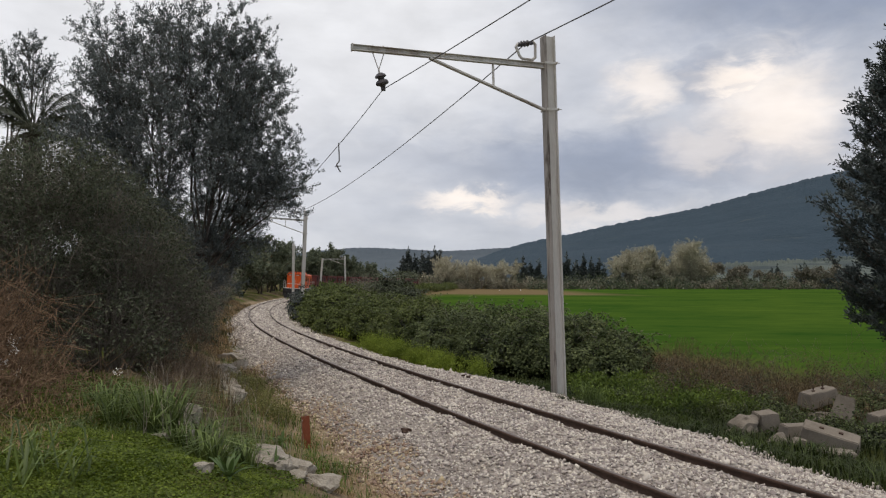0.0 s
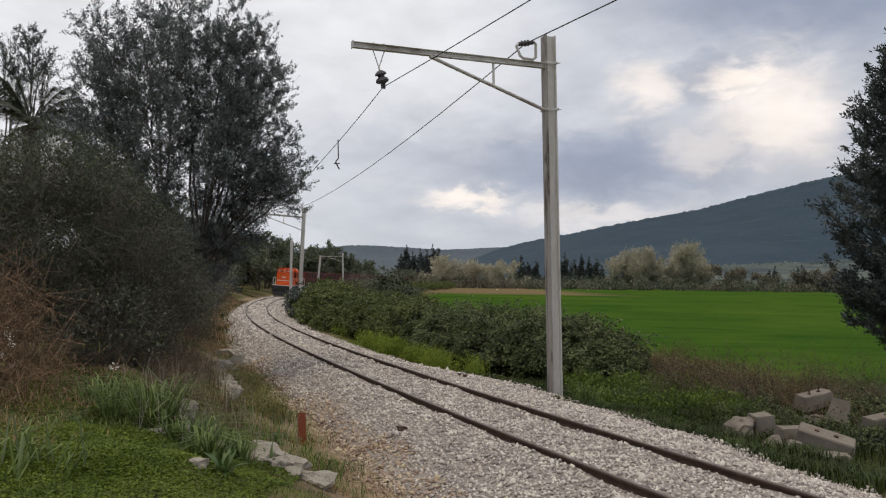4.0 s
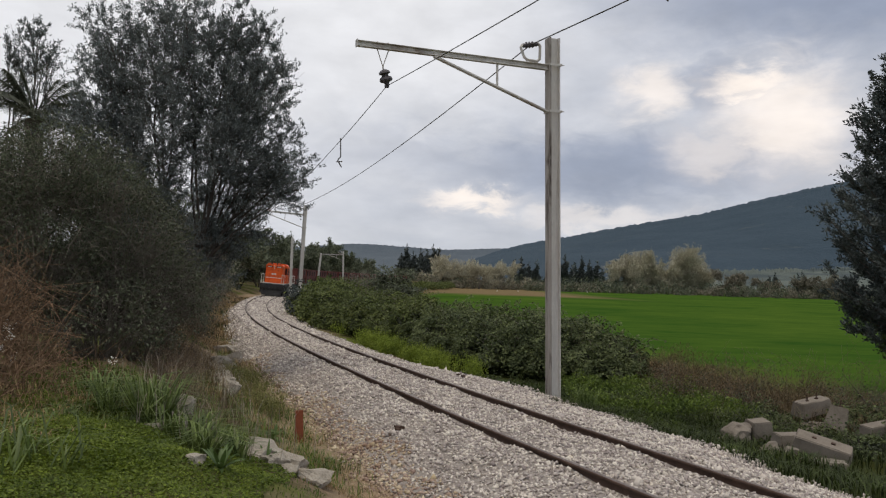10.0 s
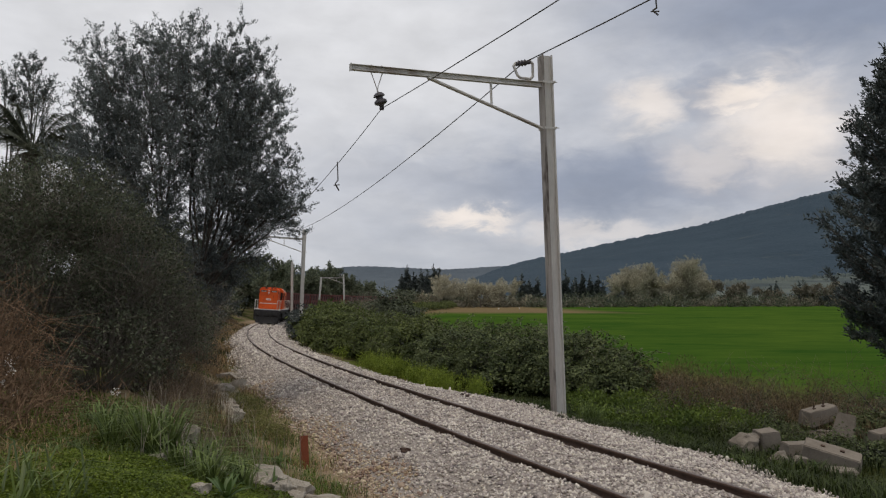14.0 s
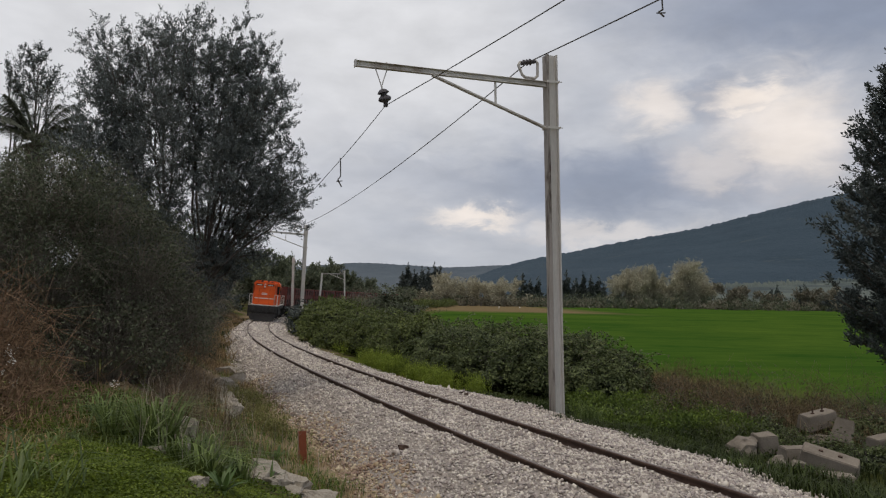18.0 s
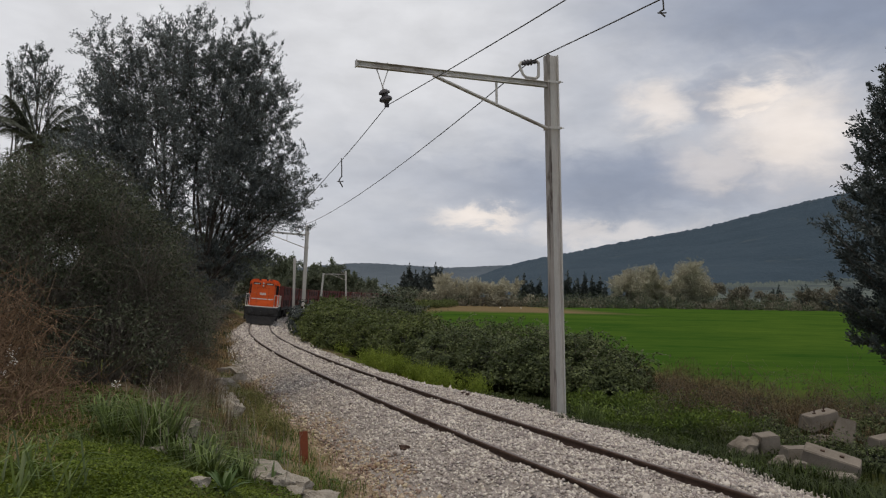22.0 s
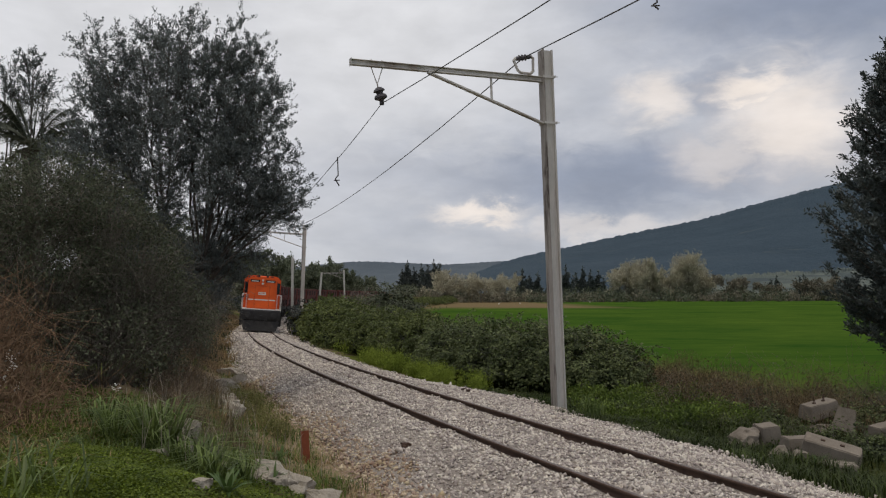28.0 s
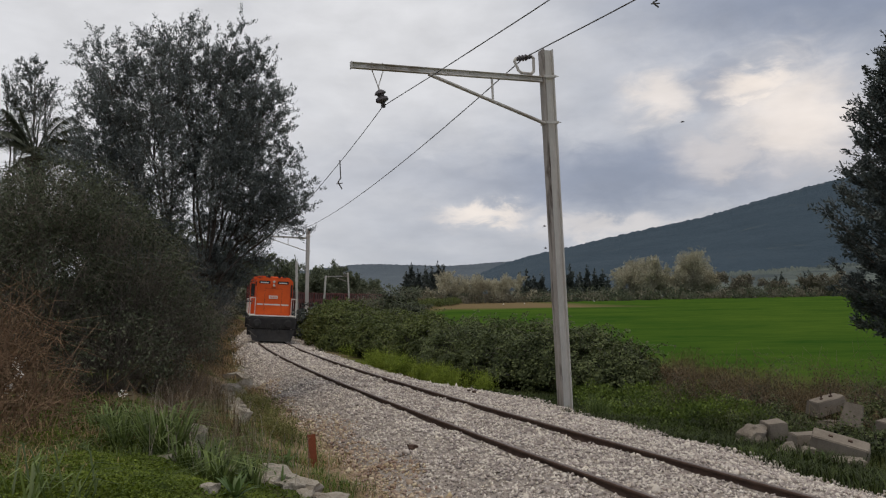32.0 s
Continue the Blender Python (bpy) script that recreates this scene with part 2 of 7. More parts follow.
GRASS_FIELD = foliage("field_edge_blade", (0.045, 0.085, 0.013), (0.11, 0.155, 0.03), 0.3, 0.25, 0.7, 0.5, 0.55)
GRASS_FRESH = foliage("fresh_weed_blade", (0.022, 0.042, 0.008), (0.085, 0.115, 0.022), 0.3, 0.3, 0.6, 0.9, 0.5)
STALK = foliage("grey_stalk", (0.2, 0.17, 0.14), (0.36, 0.32, 0.26), 0.3, 0.1, 0.9, 0.8)
# Bed darker than its stones: shade of the gaps put into the colour.
BALLAST_BED = surface("ballast_bed", (0.2, 0.175, 0.155), (0.4, 0.36, 0.325), 0.95, 1.2, 45, 1.0, space="Object", depth=0.05)
BALLAST = surface("ballast_stone", (0.39, 0.343, 0.31), (0.61, 0.553, 0.51), 0.95, 3, 30, 0.4, per="island", spread=0.45,
                  stain=(0.5, 0.4, 0.31), stain_at=(0.58, 0.85))
BALLAST_DUSTY = surface("earth_stained_stone", (0.3, 0.225, 0.165), (0.56, 0.45, 0.35), 0.95, 3, 30, 0.4, per="island", spread=0.4,
                        stain=(0.27, 0.17, 0.1), stain_at=(0.5, 0.75))
RAIL_STEEL = surface("rusty_rail", (0.045, 0.028, 0.022), (0.11, 0.068, 0.05), 0.8, 8, 70, 0.3)
RAIL_TOP = surface("worn_rail_head", (0.12, 0.09, 0.075), (0.2, 0.16, 0.14), 0.5, 3, 50, 0.1, metal=0.5)
CONCRETE = surface("concrete", (0.15, 0.127, 0.103), (0.28, 0.245, 0.205), 0.95, 3, 40, 0.5, stain=(0.2, 0.17, 0.14), stain_at=(0.58, 0.78))
LIMESTONE = surface("limestone", (0.24, 0.21, 0.17), (0.46, 0.42, 0.36), 0.95, 5, 35, 1.0, stain=(0.2, 0.17, 0.12), stain_at=(0.55, 0.75), depth=0.05)
GALVANISED = surface("galvanised_steel", (0.46, 0.445, 0.42), (0.68, 0.655, 0.62), 0.6, 3, 45, 0.15, metal=0.0,
                     stain=(0.24, 0.18, 0.14), stain_at=(0.52, 0.72), stretch=(1, 1, 0.15))
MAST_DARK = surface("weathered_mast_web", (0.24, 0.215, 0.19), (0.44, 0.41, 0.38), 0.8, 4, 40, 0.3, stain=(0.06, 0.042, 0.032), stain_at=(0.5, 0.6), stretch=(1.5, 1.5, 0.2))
WIRE = surface("wire", (0.07, 0.065, 0.06), (0.12, 0.11, 0.1), 0.7, 10, 60, 0.0, metal=0.3)
CERAMIC = surface("insulator", (0.06, 0.055, 0.06), (0.12, 0.11, 0.12), 0.35, 8, 60, 0.0)
RUST_RED = surface("rusted_steel", (0.16, 0.045, 0.022), (0.3, 0.09, 0.045), 0.85, 8, 70, 0.4, stain=(0.1, 0.045, 0.03))
LOCO_ORANGE = surface("orange_paint", (0.62, 0.085, 0.014), (0.78, 0.125, 0.02), 0.45, 2, 30, 0.04, stain=(0.4, 0.07, 0.02), stain_at=(0.62, 0.85))
LOCO_WHITE = surface("white_paint", (0.58, 0.56, 0.52), (0.76, 0.74, 0.7), 0.5, 4, 40, 0.05)
LOCO_BLACK = surface("sooty_steel", (0.018, 0.018, 0.02), (0.05, 0.048, 0.048), 0.75, 4, 40, 0.3, stain=(0.05, 0.045, 0.04), stain_at=(0.56, 0.78))
LOCO_DARK_GLASS = surface("dark_glass", (0.015, 0.018, 0.02), (0.03, 0.032, 0.035), 0.1, 4, 40, 0.0)
WAGON_RED = surface("maroon_wagon_paint", (0.115, 0.034, 0.03), (0.19, 0.06, 0.052), 0.75, 2, 25, 0.15, stain=(0.075, 0.03, 0.028), stain_at=(0.5, 0.7))
# Near-black maroon that paints the shade of wagon openings and gaps.
WAGON_SHADE = surface("wagon_opening_shade", (0.018, 0.01, 0.01), (0.04, 0.018, 0.018), 0.85, 3, 25, 0.2)
PLATE_WHITE = surface("number_plate", (0.6, 0.58, 0.55), (0.72, 0.7, 0.66), 0.5, 10, 60, 0.0)
LAMP_GLASS = surface("headlamp_glass", (0.5, 0.5, 0.46), (0.7, 0.7, 0.64), 0.15, 10, 60, 0.0)
# Forest green pushed to blue-grey: distance haze put into the hill colours.
HILL_SCRUB = surface("hazed_wooded_hillside", (0.018, 0.038, 0.058), (0.037, 0.062, 0.086), 1.0, 0.012, 0.12, 0.6, space="Object", depth=8,
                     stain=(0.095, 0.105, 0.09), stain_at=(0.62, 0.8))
HILL_HAZED = surface("hazed_hillside", (0.075, 0.095, 0.115), (0.115, 0.14, 0.16), 1.0, 0.01, 0.1, 0.4, space="Object", depth=8,
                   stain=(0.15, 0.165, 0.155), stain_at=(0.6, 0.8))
# Grass slope dulled and blued in its colour for haze.
FOOTHILL = surface("hazed_slope", (0.07, 0.088, 0.082), (0.13, 0.15, 0.125), 1.0, 0.03, 0.3, 0.4, space="Object", depth=4,
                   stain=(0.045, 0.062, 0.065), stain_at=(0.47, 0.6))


# ---- mesh helpers ----
def mesh_of(name, verts, faces, mat=None, smooth=False):
    """A mesh from arrays; faces is an (n, 3) or (n, 4) array, or a list of tuples."""
    me = bpy.data.meshes.new(name)
    if isinstance(faces, np.ndarray):
        n, k = faces.shape
        me.vertices.add(len(verts))
        me.vertices.foreach_set("co", np.asarray(verts, np.float32).ravel())
        me.loops.add(n * k)
        me.loops.foreach_set("vertex_index", faces.astype(np.int32).ravel())
        me.polygons.add(n)
        me.polygons.foreach_set("loop_start", np.arange(0, n * k, k, dtype=np.int32))
        me.update(calc_edges=True)
        me.validate()
    else:
        me.from_pydata([tuple(v) for v in verts], [], faces)
    if smooth:
        me.polygons.foreach_set("use_smooth", np.ones(len(me.polygons), bool))
    if mat:
        me.materials.append(mat)
    return me


def part(name, bm, material, parent, label="", smooth=False):
    me = bpy.data.meshes.new(name)
    bm.to_mesh(me)
    bm.free()
    me.materials.append(material)
    if smooth:
        me.polygons.foreach_set("use_smooth", np.ones(len(me.polygons), bool))
    ob = new(name, me)
    ob.parent = parent
    if label:
        ob["label"] = label
    return ob


def array_part(name, verts, faces, material, parent, label="", smooth=False):
    ob = new(name, mesh_of(name, verts, faces, material, smooth))
    ob.parent = parent
    if label:
        ob["label"] = label
    return ob


def box(bm, x0, x1, y0, y1, z0, z1, bevel=0.0, m=None):
    """A box with bevelled edges, added to bm."""
    r = bmesh.ops.create_cube(bm, size=1.0)
    vs = r["verts"]
    bmesh.ops.scale(bm, vec=(x1 - x0, y1 - y0, z1 - z0), verts=vs)
    bmesh.ops.translate(bm, vec=((x0 + x1) / 2, (y0 + y1) / 2, (z0 + z1) / 2), verts=vs)
    if bevel:
        es = list({e for v in vs for e in v.link_edges})
        r = bmesh.ops.bevel(bm, geom=es, offset=bevel, segments=1, affect="EDGES", profile=0.5)
        vs = list({v for f in r["faces"] for v in f.verts} | {v for v in vs if v.is_valid})
    if m is not None:
        bmesh.ops.transform(bm, matrix=m, verts=vs)
    return vs


def rod(bm, a, b, r, seg=8, r2=None):
    """A round bar from a to b."""
    a, b = Vector(a), Vector(b)
    d = b - a
    m = Matrix.Translation((a + b) / 2) @ d.to_track_quat("Z", "Y").to_matrix().to_4x4()
    bmesh.ops.create_cone(bm, cap_ends=True, segments=seg, radius1=r, radius2=r if r2 is None else r2, depth=d.length, matrix=m)


def lathe(bm, profile, seg=14, m=None):
    """A turned shape round z from (radius, height) pairs."""
    rings = []
    for r, z in profile:
        ring = [bm.verts.new((r * math.cos(a), r * math.sin(a), z)) for a in np.arange(seg) * 2 * math.pi / seg]
        rings.append(ring)
    for a, b in zip(rings, rings[1:]):
        for k in range(seg):
            bm.faces.new((a[k], a[(k + 1) % seg], b[(k + 1) % seg], b[k]))
    bm.faces.new(rings[0][::-1])
    bm.faces.new(rings[-1])
    if m is not None:
        bmesh.ops.transform(bm, matrix=m, verts=[v for ring in rings for v in ring])


def tubes(paths, seg=5):
    """Tapered tubes along many polylines, as arrays. Each path: (points, radii)."""
    V, F, base = [], [], 0
    for pts, rad in paths:
        pts, rad = np.asarray(pts, float), np.asarray(rad, float)
        tan = np.gradient(pts, axis=0)
        tan /= np.linalg.norm(tan, axis=1, keepdims=True) + 1e-9
        ref = np.where(np.abs(tan[:, 2:3]) > 0.9, [[1.0, 0, 0]], [[0, 0, 1.0]])
        u = np.cross(tan, ref)
        u /= np.linalg.norm(u, axis=1, keepdims=True) + 1e-9
        w = np.cross(tan, u)
        a = np.arange(seg) * 2 * math.pi / seg
        ring = pts[:, None] + rad[:, None, None] * (u[:, None] * np.cos(a)[None, :, None] + w[:, None] * np.sin(a)[None, :, None])
        n = len(pts)
        V.append(ring.reshape(-1, 3))
        i, k = np.meshgrid(np.arange(n - 1), np.arange(seg), indexing="ij")
        p = base + i * seg + k
        q = base + i * seg + (k + 1) % seg
        F.append(np.stack([p, q, q + seg, p + seg], -1).reshape(-1, 4))
        base += n * seg
    return np.concatenate(V), np.concatenate(F)


def leaves(rng, points, length, width, up=0.3, along=None, vary=0.4):
    """Small folded leaves, four corners each, at the points, turned every way."""
    n = len(points)
    d = rng.normal(size=(n, 3))
    if along is not None:
        d = d * 0.7 + along
    d[:, 2] += up
    d /= np.linalg.norm(d, axis=1, keepdims=True)
    s = np.cross(d, rng.normal(size=(n, 3)))
    s /= np.linalg.norm(s, axis=1, keepdims=True)
    k = (1 + vary * rng.uniform(-1, 1, size=(n, 1)))
    L, W = d * length * k, s * width * 0.5 * k
    v = np.stack([points, points + L * 0.45 + W, points + L, points + L * 0.45 - W], 1)
    return v.reshape(-1, 3), np.arange(4 * n).reshape(n, 4)


def facing_leaves(rng, points, normals, length, width, droop=0.3, loose=0.45, vary=0.4):
    """Leaves whose upper side looks along the normals, hanging a little: four corners each."""
    n = len(points)
    nn = normals / (np.linalg.norm(normals, axis=1, keepdims=True) + 1e-9) + rng.normal(0, loose, (n, 3))
    nn /= np.linalg.norm(nn, axis=1, keepdims=True) + 1e-9
    d = rng.normal(size=(n, 3)) + np.array([0, 0, -droop])
    d -= nn * np.sum(d * nn, axis=1, keepdims=True)
    d /= np.linalg.norm(d, axis=1, keepdims=True) + 1e-9
    w = np.cross(nn, d)
    k = 1 + vary * rng.uniform(-1, 1, (n, 1))
    L, W = d * length * k, w * width * 0.5 * k
    v = np.stack([points, points + L * 0.42 + W, points + L, points + L * 0.42 - W], 1)
    return v.reshape(-1, 3), np.arange(4 * n).reshape(n, 4)


def blades(rng, points, height, width, lean=0.5, vary=0.4):
    """Bent grass blades: two quads and a tip each, as arrays."""
    n = len(points)
    a = rng.uniform(0, 2 * math.pi, n)
    out = np.stack([np.cos(a), np.sin(a), np.zeros(n)], 1)
    side = np.stack([-np.sin(a), np.cos(a), np.zeros(n)], 1) * (width / 2)
    h = height * (1 + vary * rng.uniform(-1, 1, (n, 1)))
    ln = lean * rng.uniform(0.2, 1.2, (n, 1)) * h
    up = np.array([[0, 0, 1.0]])
    p0, p1, p2 = points, points + up * h * 0.55 + out * ln * 0.3, points + up * h * (1 - 0.35 * lean) + out * ln
    v = np.stack([p0 - side, p0 + side, p1 + side * 0.8, p1 - side * 0.8, p2 + side * 0.1, p2 - side * 0.1], 1)
    b = np.arange(n)[:, None] * 6
    f = np.concatenate([b + [[0, 1, 2, 3]], b + [[3, 2, 4, 5]]], 0)
    return v.reshape(-1, 3), f


def joined(chunks):
    V, F, base = [], [], 0
    for v, f in chunks:
        V.append(v)
        F.append(f + base)
        base += len(v)
    return np.concatenate(V), np.concatenate(F)


# ---- the line: centre of the track by its length s, running away from the viewer ----
HEADS_S = [-80, 0, 12, 24, 36, 48, 60, 72, 84, 100, 120, 150, 180, 400]
HEADS = [25.5, 23.94, 22.54, 20.25, 17.63, 14.54, 12.21, 9.69, 7.13, 4.57, 1.2, -3.2, -6, -8]
STEP = 0.5
LINE_S = np.arange(-80, 400 + STEP, STEP)
LINE_H = np.radians(np.interp(LINE_S, HEADS_S, HEADS))
LINE_H = np.convolve(np.pad(LINE_H, 10, mode="edge"), np.ones(21) / 21, mode="valid")
LINE_X = np.concatenate([[0], np.cumsum(-np.sin((LINE_H[1:] + LINE_H[:-1]) / 2) * STEP)])
LINE_Y = np.concatenate([[0], np.cumsum(np.cos((LINE_H[1:] + LINE_H[:-1]) / 2) * STEP)])
k0 = int(np.argmin(abs(LINE_S)))
LINE_X += 4.428 - LINE_X[k0]
LINE_Y += 5.615 - LINE_Y[k0]
GAUGE = 1.507


def line_at(s, d=0.0):
    """Place at length s, d metres to the right of the centre of the track, and the heading there."""
    x, y, h = (np.interp(s, LINE_S, a) for a in (LINE_X, LINE_Y, LINE_H))
    return x + np.cos(h) * d, y + np.sin(h) * d, h


def cant(s):
    """Height of the outer over the inner rail."""
    return np.interp(s, [8, 40], [0.0, 0.1])


def line_coords(x, y):
    """Length along the track and offset to its right for arrays of places."""
    x, y = np.asarray(x, float).ravel(), np.asarray(y, float).ravel()
    S, Dd = np.empty_like(x), np.empty_like(x)
    for a in range(0, len(x), 4000):
        dx, dy = x[a:a + 4000, None] - LINE_X[None], y[a:a + 4000, None] - LINE_Y[None]
        k = np.argmin(dx * dx + dy * dy, axis=1)
        i = np.arange(len(k))
        S[a:a + 4000] = LINE_S[k]
        Dd[a:a + 4000] = dx[i, k] * np.cos(LINE_H[k]) + dy[i, k] * np.sin(LINE_H[k])
        far = np.hypot(dx[i, k], dy[i, k])
        Dd[a:a + 4000] = np.where(far > abs(Dd[a:a + 4000]) + 1, np.sign(Dd[a:a + 4000]) * far, Dd[a:a + 4000])
    return S, Dd


def wobble(x, y, size, seed=0.0):
    """Smooth unevenness between -1 and 1."""
    a = np.sin(x / size * 1.3 + y / size * 0.7 + seed) + np.sin(x / size * -0.6 + y / size * 1.7 + seed * 2.1 + 1.3)
    return (a + np.sin(x / size * 2.9 + y / size * 2.3 + seed * 3.7) * 0.6) / 2.6


def ground_z(x, y):
    shape = np.shape(x)
    x, y = np.asarray(x, float).ravel(), np.asarray(y, float).ravel()
    s, d = line_coords(x, y)
    z = np.interp(d, [-60, -25, -14, -9, -6, -4.4, -3.3, -2.4, -1.9, 1.9, 2.6, 4.2, 6.5, 9, 40],
                  [3.5, 2.2, 1.3, 0.8, 0.5, 0.05, -0.45, -0.52, -0.5, -0.5, -0.5, -0.75, -1.0, -1.05, -1.0])
    rough = np.interp(abs(d), [2.5, 5, 30, 80], [0.03, 0.12, 0.12, 0.3]) * np.interp(d, [-30, 8, 12], [1, 1, 0.3])
    z = z + rough * wobble(x, y, 1.1) + 0.6 * rough * wobble(x, y, 0.42, 2.0)
    return z.reshape(shape) if shape else float(z[0])


# ---- ground: one sheet to the horizon ----
def spaced(edges):
    """Grid lines: runs of (start, stop, step)."""
    out = []
    for a, b, st in edges:
        out.append(np.arange(a, b, st))
    return np.unique(np.concatenate(out + [[edges[-1][1]]]))


def ground_material():
    m = bpy.data.materials.new("ground_cover")
    nt = tree_of(m)
    geo = nt.nodes.new("ShaderNodeNewGeometry")
    sep = nt.nodes.new("ShaderNodeSeparateXYZ")
    nt.links.new(geo.outputs["Position"], sep.inputs[0])
    p = geo.outputs["Position"]
    side = nt.nodes.new("ShaderNodeAttribute")
    side.attribute_name = "offset"
    d = side.outputs["Fac"]
    big, mid, fine = noise_node(nt, p, 0.35, 5, 0.6), noise_node(nt, p, 2.5, 5, 0.6), noise_node(nt, p, 30, 4, 0.65)
    mixn = math_node(nt, "ADD", math_node(nt, "MULTIPLY", mid, 0.5), math_node(nt, "MULTIPLY", fine, 0.5))
    grass = mix_color(nt, ramp(nt, mixn, 0.3, 0.7), (0.05, 0.078, 0.011), (0.12, 0.15, 0.024))
    earth = mix_color(nt, ramp(nt, mixn, 0.3, 0.7), (0.1, 0.075, 0.05), (0.24, 0.19, 0.13))
    rough_ground = mix_color(nt, ramp(nt, big, 0.42, 0.62), earth, grass)
    # trodden tan soil along the foot of the ballast
    foot = math_node(nt, "SUBTRACT", 1.0, math_node(nt, "ABSOLUTE", math_node(nt, "DIVIDE", math_node(nt, "ADD", d, 3.1), 1.1)), clamp=True)
    soil = mix_color(nt, ramp(nt, mixn, 0.3, 0.7), (0.2, 0.15, 0.1), (0.4, 0.31, 0.21))
    rough_ground = mix_color(nt, ramp(nt, math_node(nt, "MULTIPLY", foot, math_node(nt, "ADD", mid, 0.4)), 0.1, 0.5), rough_ground, soil)
    # the sown field, with faint drill rows
    field_n = noise_node(nt, p, 0.035, 5, 0.65)
    mpf = nt.nodes.new("ShaderNodeMapping")
    mpf.inputs["Scale"].default_value = (0.2, 0.4, 1)
    nt.links.new(p, mpf.inputs[0])
    field_f = noise_node(nt, mpf.outputs[0], 1.0, 5, 0.7)
    field = mix_color(nt, ramp(nt, math_node(nt, "ADD", math_node(nt, "MULTIPLY", field_n, 0.6), math_node(nt, "MULTIPLY", field_f, 0.4)), 0.35, 0.65),
                      (0.022, 0.066, 0.011), (0.08, 0.134, 0.02))
    # Field side: shade under the plants painted into the ground colour.
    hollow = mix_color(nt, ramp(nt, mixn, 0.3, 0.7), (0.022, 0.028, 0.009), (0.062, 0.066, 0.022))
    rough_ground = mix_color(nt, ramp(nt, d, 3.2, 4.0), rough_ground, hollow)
    withered = mix_color(nt, ramp(nt, mixn, 0.3, 0.7), (0.075, 0.06, 0.03), (0.16, 0.13, 0.065))
    rough_ground = mix_color(nt, ramp(nt, math_node(nt, "ADD", d, math_node(nt, "MULTIPLY", mid, 3.0)), 9.0, 11.0), rough_ground, withered)
    edge = math_node(nt, "ADD", d, math_node(nt, "MULTIPLY", math_node(nt, "SUBTRACT", big, 0.5), 7.0))
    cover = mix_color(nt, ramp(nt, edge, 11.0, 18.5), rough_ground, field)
    # dry stubble past the far edge of the field
    y2 = math_node(nt, "ADD", sep.outputs[1], math_node(nt, "MULTIPLY", sep.outputs[0], 0.55))
    y2 = math_node(nt, "ADD", y2, math_node(nt, "MULTIPLY", math_node(nt, "SUBTRACT", noise_node(nt, p, 0.02, 4, 0.6), 0.5), 60.0))
    dry = mix_color(nt, ramp(nt, mixn, 0.3, 0.7), (0.14, 0.105, 0.055), (0.21, 0.16, 0.09))
    cover = mix_color(nt, math_node(nt, "MULTIPLY", ramp(nt, y2, FIELD_END - 6, FIELD_END + 22), ramp(nt, math_node(nt, "MULTIPLY", sep.outputs[0], -1.0), -52, -36)), cover, dry)
    b = node(nt, "ShaderNodeBsdfPrincipled", Roughness=0.95)
    b.inputs["Specular IOR Level"].default_value = 0.0
    nt.links.new(cover, b.inputs["Base Color"])
    bn = node(nt, "ShaderNodeBump", Strength=0.7, Distance=0.06)
    nt.links.new(mixn, bn.inputs["Height"])
    nt.links.new(bn.outputs[0], b.inputs["Normal"])
    o = nt.nodes.new("ShaderNodeOutputMaterial")
    nt.links.new(b.outputs[0], o.inputs[0])
    return m


FIELD_END = 200
gx = spaced([(-4500, -400, 300), (-400, -60, 20), (-60, -16, 2), (-16, 12, 0.25), (12, 40, 1), (40, 400, 20), (400, 4501, 300)])
gy = spaced([(-1500, -100, 200), (-100, 0, 5), (0, 30, 0.25), (30, 60, 0.7), (60, 200, 3), (200, 600, 20), (600, 4601, 300)])
GX, GY = np.meshgrid(gx, gy, indexing="ij")
GZ = ground_z(GX, GY)
ni, nj = GX.shape
ii, jj = np.meshgrid(np.arange(ni - 1), np.arange(nj - 1), indexing="ij")
q = ii * nj + jj
ground_me = mesh_of("ground", np.stack([GX, GY, GZ], -1).reshape(-1, 3), np.stack([q, q + nj, q + nj + 1, q + 1], -1).reshape(-1, 4), None, True)
ground_me.attributes.new("offset", "FLOAT", "POINT").data.foreach_set("value", line_coords(GX, GY)[1].astype(np.float32))
ground_me.materials.append(ground_material())
ground = tagged(new("ground", ground_me), "grassy trackside ground running out to a green sown field", "ground", kind="structure")


# ---- drifting cloud bank ahead, far behind the hills ----
def cloud_bank():
    m = bpy.data.materials.new("cloud_bank")
    nt = tree_of(m)
    tc = nt.nodes.new("ShaderNodeTexCoord")
    grp = nt.nodes.new("ShaderNodeGroup")
    grp.node_tree = CLOUDS
    nt.links.new(tc.outputs["Object"], grp.inputs[0])
    em = node(nt, "ShaderNodeEmission", Strength=1.0)
    nt.links.new(grp.outputs[0], em.inputs[0])
    o = nt.nodes.new("ShaderNodeOutputMaterial")
    nt.links.new(em.outputs[0], o.inputs[0])
    m.cycles.emission_sampling = "NONE"
    az, el = np.radians(np.linspace(-55, 55, 56)), np.radians(np.linspace(-4, 48, 27))
    A, E = np.meshgrid(az, el, indexing="ij")
    R = 4300.0
    V = np.stack([R * np.sin(A) * np.cos(E), R * np.cos(A) * np.cos(E), R * np.sin(E)], -1).reshape(-1, 3)
    i, j = np.meshgrid(np.arange(55), np.arange(26), indexing="ij")
    q = i * 27 + j
    ob = new("backdrop_clouds", mesh_of("backdrop_clouds", V, np.stack([q, q + 1, q + 28, q + 27], -1).reshape(-1, 4), m, True))
    ob.location = EYE
    return tagged(ob, "broken grey overcast drifting slowly over the valley", "sky", kind="structure")


clouds = cloud_bank()


